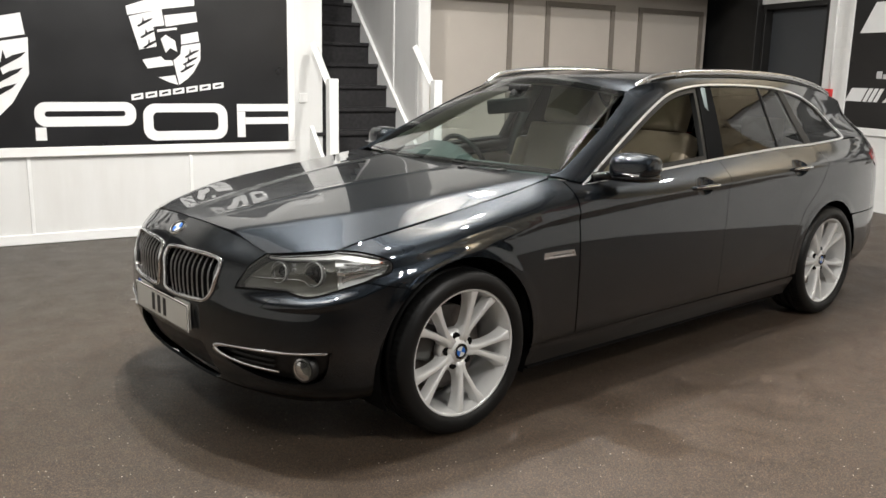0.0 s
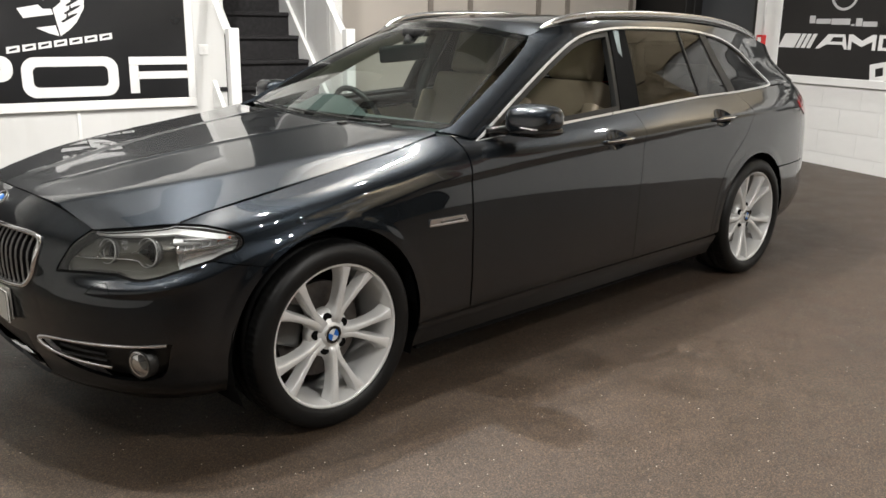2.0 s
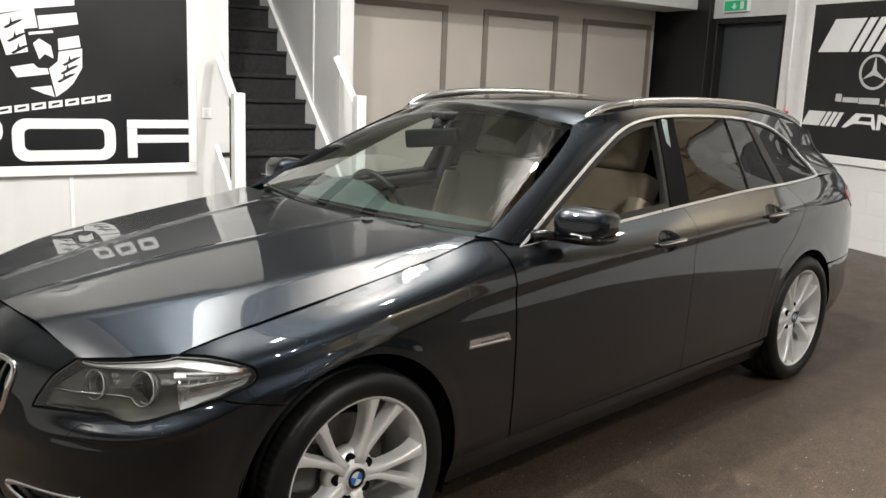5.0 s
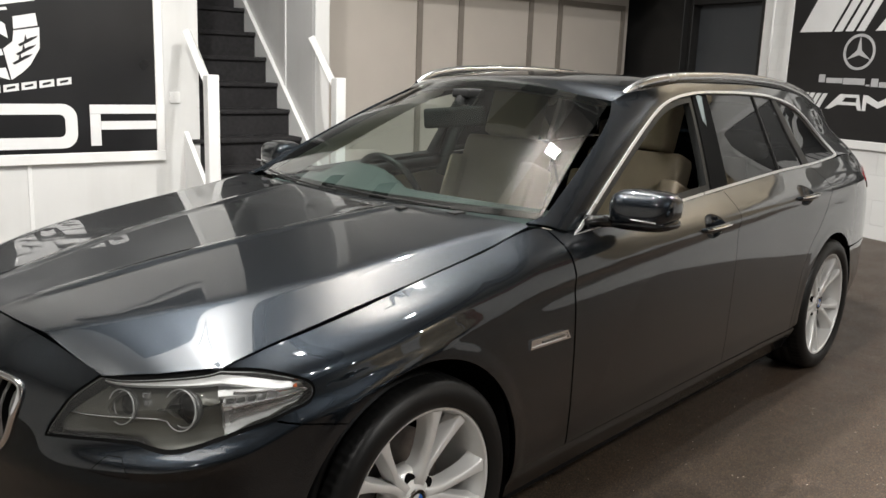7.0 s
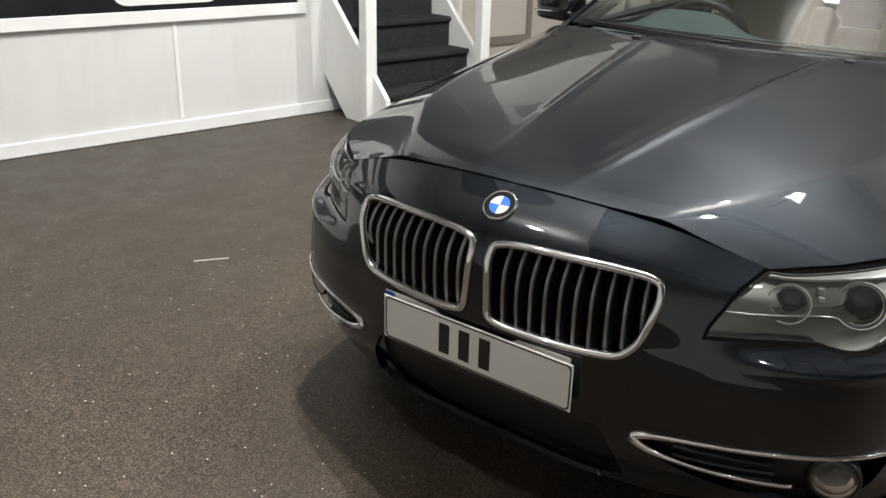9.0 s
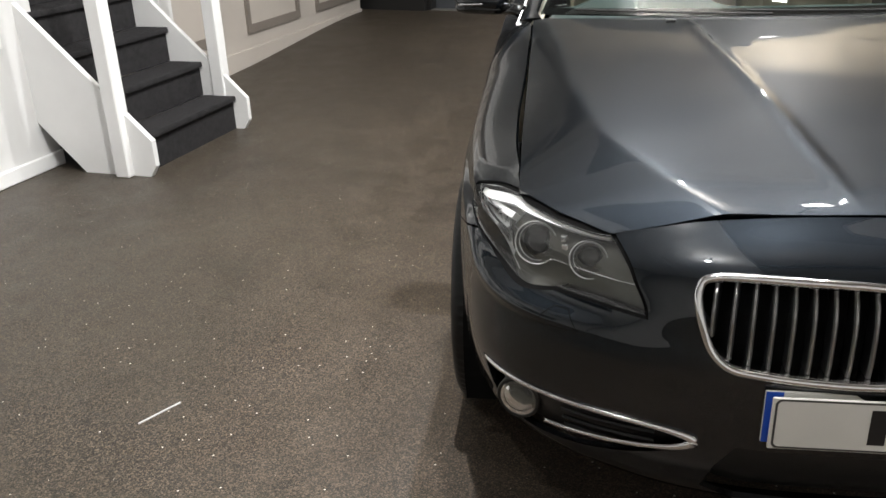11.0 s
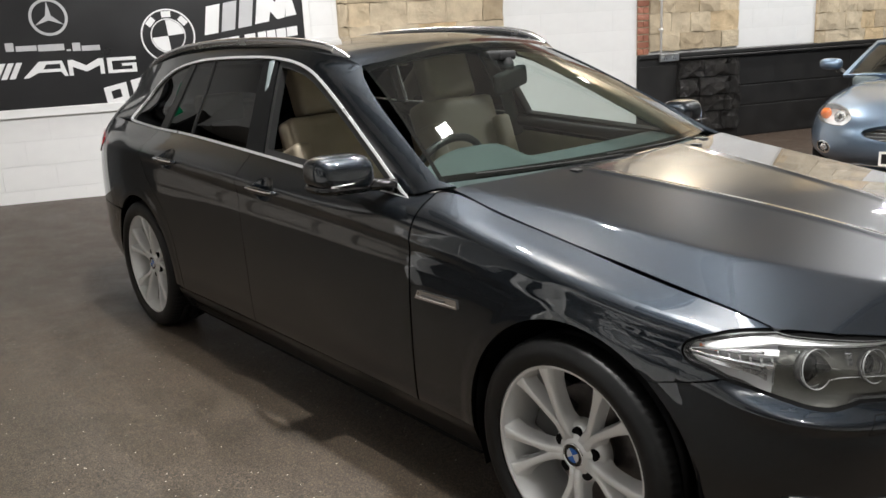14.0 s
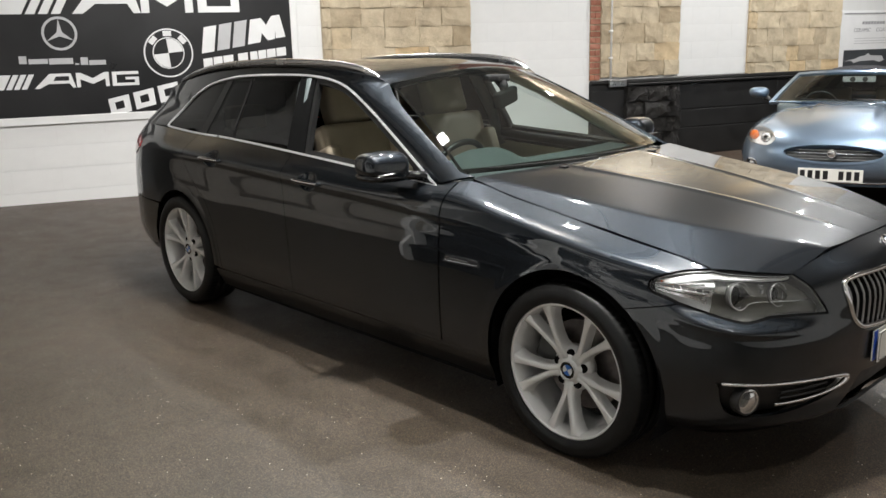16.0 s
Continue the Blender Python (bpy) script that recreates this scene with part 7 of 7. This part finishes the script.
for k in (1, -1):
    sh_ = sorted([p for p in top_poly if -3.36 < p[0] < -1.70 and p[1] * k > 0], key=lambda p: p[0])
    skin("shoulder", jtop, sh_ + [(-1.72, 0.60 * k), (-3.36, 0.60 * k)], (), BLUE, jag, 0.05, step=0.04, depth=0.02)
# grille
bz = skin("grille", jring, nose(oval(0, GR_C, GR_W + 0.022, GR_H + 0.020, 56)), [nose(oval(0, GR_C, GR_W - 0.004, GR_H - 0.004, 56))], BLUE, jag, 0.03, step=0.02, offset=0.014, depth=0.05, label="oval mesh grille with a chrome bar")
skin("mesh", jring, grille_hole, (), PLASTIC_BLACK, bz, 0.05, offset=-0.05, depth=0)
for i in range(5):
    zz = GR_C - 0.05 + 0.025 * i
    hw = GR_W * math.sqrt(max(0, 1 - ((zz - GR_C) / GR_H) ** 2)) - 0.01
    bm = bmesh.new()
    tube(bm, [Vector(jring(np.array([az(y, zz)]), np.array([zz]))[0]) - Vector((0.035, 0, 0)) for y in np.linspace(-hw, hw, 12)], 0.004, 6)
    part("mesh_wire", bm, LAMP_GREY, bz)
bm = bmesh.new()
tube(bm, [Vector(jring(np.array([az(y, GR_C + 0.005)]), np.array([GR_C + 0.005]))[0]) - Vector((0.012, 0, 0)) for y in np.linspace(-0.31, 0.31, 16)], [0.004 + 0.006 * max(0, 1 - abs(abs(i / 15 - 0.5) - 0.09) / 0.08) for i in range(16)], 8)
part("chrome_bar", bm, CHROME, bz, smooth=True)
em = part("badge", spun([(0.0, 0.012), (0.024, 0.009), (0.033, 0.004), (0.036, 0.008), (0.040, 0.004), (0.040, -0.02)], 28), CHROME, bz, "round chrome badge", True)
em.matrix_local = facing(Vector((0.005, 0, GR_C + 0.005)), (1, 0, 0.1))
bm = bmesh.new()
tube(bm, [Vector(jring(np.array([az(y, 0.262)]), np.array([0.262]))[0]) + Vector((0.004, 0, 0)) for y in np.linspace(-0.46, 0.46, 14)], 0.008, 8)
part("chrome_strip", bm, CHROME, jag, smooth=True)
skin("lower_grille", jring, low_in, (), PLASTIC_BLACK, jag, 0.05, offset=-0.04, depth=0)
# plate with dark bars
jp = boxed("number_plate", (0.018, 0.024, -0.26, 0.26, 0.28, 0.391), PLATE_WHITE, jag, 0.002, "white plate with dark bars")
boxed("plinth", (-0.05, 0.018, -0.24, 0.24, 0.285, 0.386), BLUE, jag, 0.004)
for y in (-0.222, -0.16, -0.098, -0.036, 0.088, 0.150, 0.212):
    boxed("dark_bar", (0.0242, 0.0250, y - 0.020, y + 0.020, 0.298, 0.373), BOARD_BLACK, jp)
for k in (1, -1):
    lj = skin("headlamp", jring, lampsJ[k], (), LENS, jag, 0.04, step=0.02, offset=0.002, depth=0.004, label="clear headlamp with an amber corner")
    lj.visible_shadow = False
    skin("housing", jring, lampsJ[k], (), BROW, lj, 0.04, step=0.02, offset=-0.05, depth=0)
    skin("rim", jring, shrink(lampsJ[k], -0.004), [shrink(lampsJ[k], 0.006)], LAMP_GREY, lj, 0.04, step=0.02, offset=-0.002, depth=0.05)
    p0 = Vector(jring(np.array([az(0.595 * k, 0.612)]), np.array([0.612]))[0])
    o = part("projector", spun([(0.0, 0.012), (0.016, 0.010), (0.026, 0.002), (0.030, -0.002), (0.044, 0.006), (0.048, 0.0), (0.048, -0.03)], 32), REFLECTOR, lj, smooth=True)
    o.matrix_local = facing(p0 - Vector((0.03, 0, 0)), (1, 0.2 * k, 0.1))
    o = part("lens_eye", spun([(0.0, 0.016), (0.012, 0.014), (0.020, 0.006), (0.022, 0.0)], 24), GLOSS_BLACK, lj, smooth=True)
    o.matrix_local = facing(p0 - Vector((0.028, 0, 0)), (1, 0.2 * k, 0.1))
    p1 = Vector(jring(np.array([az(0.745 * k, 0.612)]), np.array([0.612]))[0])
    o = part("indicator", spun([(0.0, 0.012), (0.02, 0.010), (0.044, 0.0), (0.046, -0.02)], 24), AMBER, lj, smooth=True)
    o.matrix_local = facing(p1 - Vector((0.03, 0.0, 0)), (1, 0.5 * k, 0.1))
    fg = skin("fog_lamp", jring, shrink(fogsJ[k], -0.002), [shrink(fogsJ[k], 0.009)], CHROME, jag, 0.03, step=0.01, offset=0.003, depth=0.02)
    skin("fog_backing", jring, fogsJ[k], (), PLASTIC_BLACK, fg, 0.03, step=0.02, offset=-0.03, depth=0)
    p2 = Vector(jring(np.array([az(0.70 * k, 0.375)]), np.array([0.375]))[0])
    o = part("fog_lens", spun([(0.0, 0.01), (0.02, 0.007), (0.03, 0.0), (0.03, -0.02)], 20), REFLECTOR, fg, smooth=True)
    o.matrix_local = facing(p2 - Vector((0.02, 0, 0)), (1, 0.4 * k, 0))
    # door mirror
    bm = bmesh.new()
    bmesh.ops.create_uvsphere(bm, u_segments=24, v_segments=14, radius=1)
    for v in bm.verts:
        x, y, z = v.co
        v.co = Vector((-1.88 + 0.075 * x if x > 0 else -1.88 + 0.03 * x, (0.955 + 0.105 * math.copysign(abs(y) ** 0.7, y)) * k, 0.925 + 0.056 * math.copysign(abs(z) ** 0.8, z)))
    bmesh.ops.recalc_face_normals(bm, faces=bm.faces)
    part("door_mirror", bm, BLUE, jag, smooth=True)
    bm = bmesh.new()
    tube(bm, [(-1.89, 0.90 * k, 0.875), (-1.90, 0.84 * k, 0.84), (-1.92, 0.78 * k, 0.80)], [0.03, 0.024, 0.03], 8)
    part("mirror_arm", bm, PLASTIC_BLACK, jag, smooth=True)
    for x in (-0.86, -3.60):
        wj = part("wheel", spun([(0.0, 0.06), (0.05, 0.06), (0.22, 0.07), (0.235, 0.09), (0.25, 0.10), (0.262, 0.10), (0.262, -0.10), (0.0, -0.10)], 40), ALLOY, jag, "silver alloy wheel", True)
        wj.matrix_local = Matrix.Translation((x, 0.72 * k, 0.325)) @ Matrix.Rotation(0 if k > 0 else math.pi, 4, "Z")
        part("tyre", tyre(), RUBBER, wj, smooth=True).scale = (0.96, 0.96, 0.96)


def jscreen(u, v):
    u, v = np.asarray(u, float), np.asarray(v, float)
    x = (-1.50 - 0.22 * u * u) * (1 - v) + (-2.12 - 0.12 * u * u) * v
    y = (0.825 * (1 - v) + 0.615 * v) * u
    z = (0.832 + 0.018 * (1 - u * u)) * (1 - v) + (1.118 + 0.035 * (1 - u * u)) * v + 0.03 * v * (1 - v)
    return np.stack([x, y, z], 1)


jw_out = [(u, 0.0) for u in np.linspace(-1, 1, 24)] + [(1, v) for v in np.linspace(0.1, 0.9, 8)] + [(u, 1.0) for u in np.linspace(1, -1, 24)] + [(-1, v) for v in np.linspace(0.9, 0.1, 8)]
jw_in = [(u, 0.03) for u in np.linspace(-0.95, 0.95, 24)] + [(0.945, v) for v in np.linspace(0.1, 0.85, 8)] + [(u, 0.91) for u in np.linspace(0.94, -0.94, 24)] + [(-0.945, v) for v in np.linspace(0.85, 0.1, 8)]
skin("screen_frame", jscreen, jw_out, [jw_in], BLUE, jag, 0.06, step=0.05, depth=0.03)
gj = skin("windscreen", jscreen, jw_out, (), GLASS, jag, 0.1, step=0.08, depth=0, offset=-0.012)
gj.visible_shadow = False


def jroof(x, u):
    x, u = np.asarray(x, float), np.asarray(u, float)
    h = pchip([-3.5, -3.2, -2.8, -2.45, -2.2, -2.0], [0.86, 0.99, 1.14, 1.182, 1.165, 1.14], x)
    wd = pchip([-3.5, -3.2, -2.8, -2.2, -2.0], [0.62, 0.68, 0.70, 0.70, 0.70], x)
    return np.stack([x, wd * u * (0.86 + 0.14 * u * u), 0.82 + (h - 0.82) * (1 - np.abs(u) ** 3.2)], 1)


skin("soft_top", jroof, [(-2.16, -0.8), (-2.11, 0.0), (-2.16, 0.8), (-2.5, 0.85), (-2.6, 1.0), (-3.5, 1.0), (-3.5, -1.0), (-2.6, -1.0), (-2.5, -0.85)], (), SOFT_TOP, jag, 0.08, step=0.06, depth=0.02)
bm = bmesh.new()
box(bm, -2.1, -1.58, -0.72, 0.72, 0.72, 0.83, 0.05, 3)
part("dashboard", bm, DASH, jag, smooth=True)
bm = bmesh.new()
box(bm, -3.6, -0.5, -0.70, 0.70, 0.17, 0.30)
part("floor_pan", bm, UNDER, jag)
for y in (0.36, -0.36):
    sj = pad("seat", (-3.0, -2.45, y - 0.24, y + 0.24, 0.3, 0.5), TAN, jag, 0.06)
    pad("backrest", (-3.06, -2.90, y - 0.23, y + 0.23, 0.45, 0.92), TAN, sj, 0.05)
    pad("headrest", (-3.10, -2.98, y - 0.13, y + 0.13, 0.90, 1.07), TAN, sj, 0.04)
bm = bmesh.new()
tube(bm, [(-2.17 + 0.05 * math.sin(t), -0.36 + 0.165 * math.cos(t), 0.765 + 0.155 * math.sin(t)) for t in (2 * math.pi * i / 32 for i in range(32))], 0.013, 8, closed=True, up=(1, 0, 0))
part("steering_wheel", bm, PLASTIC_BLACK, jag, smooth=True)
bm = bmesh.new()
box(bm, -2.16, -2.13, -0.16, 0.16, 1.02, 1.085, 0.02, 2)
jm = part("inner_mirror", bm, WHITE_GLOSS, jag)
for y in (-0.06, 0.06):
    bm = bmesh.new()
    prism(bm, disc(y, 1.05, 0.026, 20), -0.002, 0.002)
    for v in bm.verts:
        v.co = Vector((-2.127 + v.co.y, v.co.x, v.co.z))
    bmesh.ops.recalc_face_normals(bm, faces=bm.faces)
    part("lamp_eye", bm, LAMP_GREY, jm)
for a, b in ((0.55, 0.05), (-0.05, -0.6)):
    bm = bmesh.new()
    tube(bm, [Vector(jscreen(np.array([a + (b - a) * t]), np.array([0.02 + 0.03 * t]))[0]) + Vector((0.01, 0, 0.014)) for t in np.linspace(0, 1, 8)], 0.007, 6)
    part("wiper", bm, PLASTIC_BLACK, jag)
for k in (1, -1):
    bm = bmesh.new()
    z0 = float(jtop(np.array([-1.15]), np.array([0.33 * k]))[0, 2])
    box(bm, -1.24, -1.06, 0.315 * k - 0.01, 0.315 * k + 0.01, z0 - 0.01, z0 + 0.006, 0.004, 1)
    part("bonnet_vent", bm, BLUE, jag)

# stray pale sliver on the floor
sl = boxed("wood_sliver", (-0.07, 0.07, -0.003, 0.003, 0.0, 0.004), BOARD_GREY, None, 0.001)
sl.matrix_world = Matrix.Translation((1.75, -1.806, 0.0)) @ Matrix.Rotation(radians(147), 4, "Z")
tagged(sl, "thin pale wood sliver lying on the floor", "sliver")


# ---- masonry pieces of the west wall ----
rng = random.Random(11)


def piece_mesh(name, mat, rough, nx=4, nz=3, corner=0.10):
    """A unit stone or block: its face reaches 1 from the wall, worn at the edges."""
    bm = bmesh.new()
    g = []
    for i in range(nx + 1):
        row = []
        for j in range(nz + 1):
            x, z = i / nx - 0.5, j / nz - 0.5
            rim = i in (0, nx) or j in (0, nz)
            y = 0.95 if rim else 1.0
            y += rng.uniform(-rough, rough)
            if rim:
                x += rng.uniform(-0.018, 0.018) * (rough > 0.05)
                z += rng.uniform(-0.03, 0.03) * (rough > 0.05)
            else:
                x = math.copysign(abs(x * 2) ** (0.6 if rough < 0.05 else 0.85), x) / 2 if x else 0
            row.append(bm.verts.new((x, y, z)))
        g.append(row)
    for i in range(nx):
        for j in range(nz):
            bm.faces.new((g[i][j], g[i + 1][j], g[i + 1][j + 1], g[i][j + 1]))
    rim = [g[i][0] for i in range(nx + 1)] + [g[nx][j] for j in range(1, nz + 1)] + [g[i][nz] for i in range(nx - 1, -1, -1)] + [g[0][j] for j in range(nz - 1, 0, -1)]
    back = [bm.verts.new((v.co.x, 0, v.co.z)) for v in rim]
    for i in range(len(rim)):
        j = (i + 1) % len(rim)
        bm.faces.new((rim[i], back[i], back[j], rim[j]))
    bmesh.ops.recalc_face_normals(bm, faces=bm.faces)
    me = bpy.data.meshes.new(name)
    bm.to_mesh(me)
    bm.free()
    me.materials.append(mat)
    for p in me.polygons:
        p.use_smooth = False
    return me


def lay(name, meshes, parent, u, z, w_, h, y0, proud):
    ob = new(name, rng.choice(meshes))
    ob.parent = parent
    ob.location = (-u, y0, z)
    ob.scale = (w_, proud, h)
    return ob


STONES = [piece_mesh("stone", SANDSTONE, 0.17) for _ in range(8)]
DARK_STONES = [piece_mesh("stone", BLACK_STONE, 0.45) for _ in range(5)]
BLOCKS = [piece_mesh("block", BLOCK_WHITE, 0.015, 3, 3) for _ in range(2)]
BRICKS = [piece_mesh("brick", BRICK, 0.10, 3, 2) for _ in range(4)]


def coursed(u0, u1, z0, z1, heights, jamb):
    """Uneven courses of sandstone on a bed of mortar; jamb is the width of the upright end stones."""
    m = boxed("mortar_bed", (-u1, -u0, 0.002, 0.012, z0, z1), MORTAR, wall_west)
    z, k = z0, 0
    while z < z1 - 0.08:
        h = min(heights[k % len(heights)], z1 - z)
        u = u0
        if jamb:
            lay("stone", STONES, wall_west, u0 + jamb / 2, z + h / 2, jamb - 0.012, h - 0.014, 0.004, 0.05)
            u += jamb
        while u < u1 - 0.02:
            w_ = rng.uniform(0.19, 0.42) * (2 if z0 > 2.7 else 1)
            if u1 - u - w_ < 0.2:
                w_ = u1 - u
            lay("stone", STONES, wall_west, u + w_ / 2, z + h / 2, w_ - rng.uniform(0.002, 0.009), h - rng.uniform(0.003, 0.009), 0.004, rng.uniform(0.028, 0.042))
            u += w_
        z += h
        k += 1


coursed(2.363, 4.116, 1.20, 2.75, (0.08, 0.215, 0.225, 0.20, 0.235, 0.19), 0.10)
coursed(5.897, 7.105, 1.06, 2.75, (0.19, 0.22, 0.24, 0.2, 0.23), 0.0)
coursed(8.262, 9.96, 1.02, 2.75, (0.15, 0.21, 0.23, 0.22, 0.2), 0.13)
coursed(-1.2, 4.1, 2.76, CEILING, (0.42, 0.40), 0.0)
coursed(5.7, 11.5, 2.76, CEILING, (0.40, 0.42), 0.0)
coursed(4.1, 5.7, 3.52, CEILING, (0.40, 0.42), 0.0)
boxed("mortar_bed", (-5.7, -4.1, 0.002, 0.012, 2.76, 3.51), BRICK, wall_west)
# brick edge
boxed("mortar_bed", (-5.897, -5.748, 0.002, 0.010, 1.03, 2.75), MORTAR, wall_west)
for k in range(23):
    z = 1.035 + 0.0745 * k
    if k % 2:
        lay("brick", BRICKS, wall_west, 5.8225, z + 0.0325, 0.142, 0.060, 0.003, 0.022)
    else:
        lay("brick", BRICKS, wall_west, 5.784, z + 0.0325, 0.064, 0.060, 0.003, 0.022)
        lay("brick", BRICKS, wall_west, 5.858, z + 0.0325, 0.066, 0.060, 0.003, 0.020)
# rough black stones under the ledge
z = 0.12
for h in (0.22, 0.19, 0.21, 0.20):
    u = 6.26
    while u < 7.09:
        w_ = min(rng.uniform(0.20, 0.42), 7.11 - u)
        if 7.11 - u - w_ < 0.12:
            w_ = 7.11 - u
        lay("stone", DARK_STONES, dado, u + w_ / 2, z + h / 2, w_ - 0.012, h - 0.012, 0.02, rng.uniform(0.05, 0.085))
        u += w_
    z += h
# painted blockwork
for a, b, zlow, zhigh in ((-1.28, -0.99, 0.02, 2.6), (-0.985, 2.09, 0.02, 0.87), (2.095, 2.36, 0.02, 2.7), (2.363, 4.116, 0.02, 1.19), (4.12, 5.745, 0.02, 2.75), (7.108, 8.26, 1.04, 2.75)):
    k, z = 0, zlow
    while z < zhigh - 0.03:
        h = min(0.216, zhigh - z)
        u = a - (0.22 if k % 2 else 0)
        while u < b - 0.01:
            s0, s1 = max(u, a), min(u + 0.44, b)
            if s1 - s0 > 0.03:
                lay("block", BLOCKS, wall_west, (s0 + s1) / 2, z + h / 2, s1 - s0 - 0.0012, h - 0.002, 0.0, 0.005)
            u += 0.44
        z += h
        k += 1
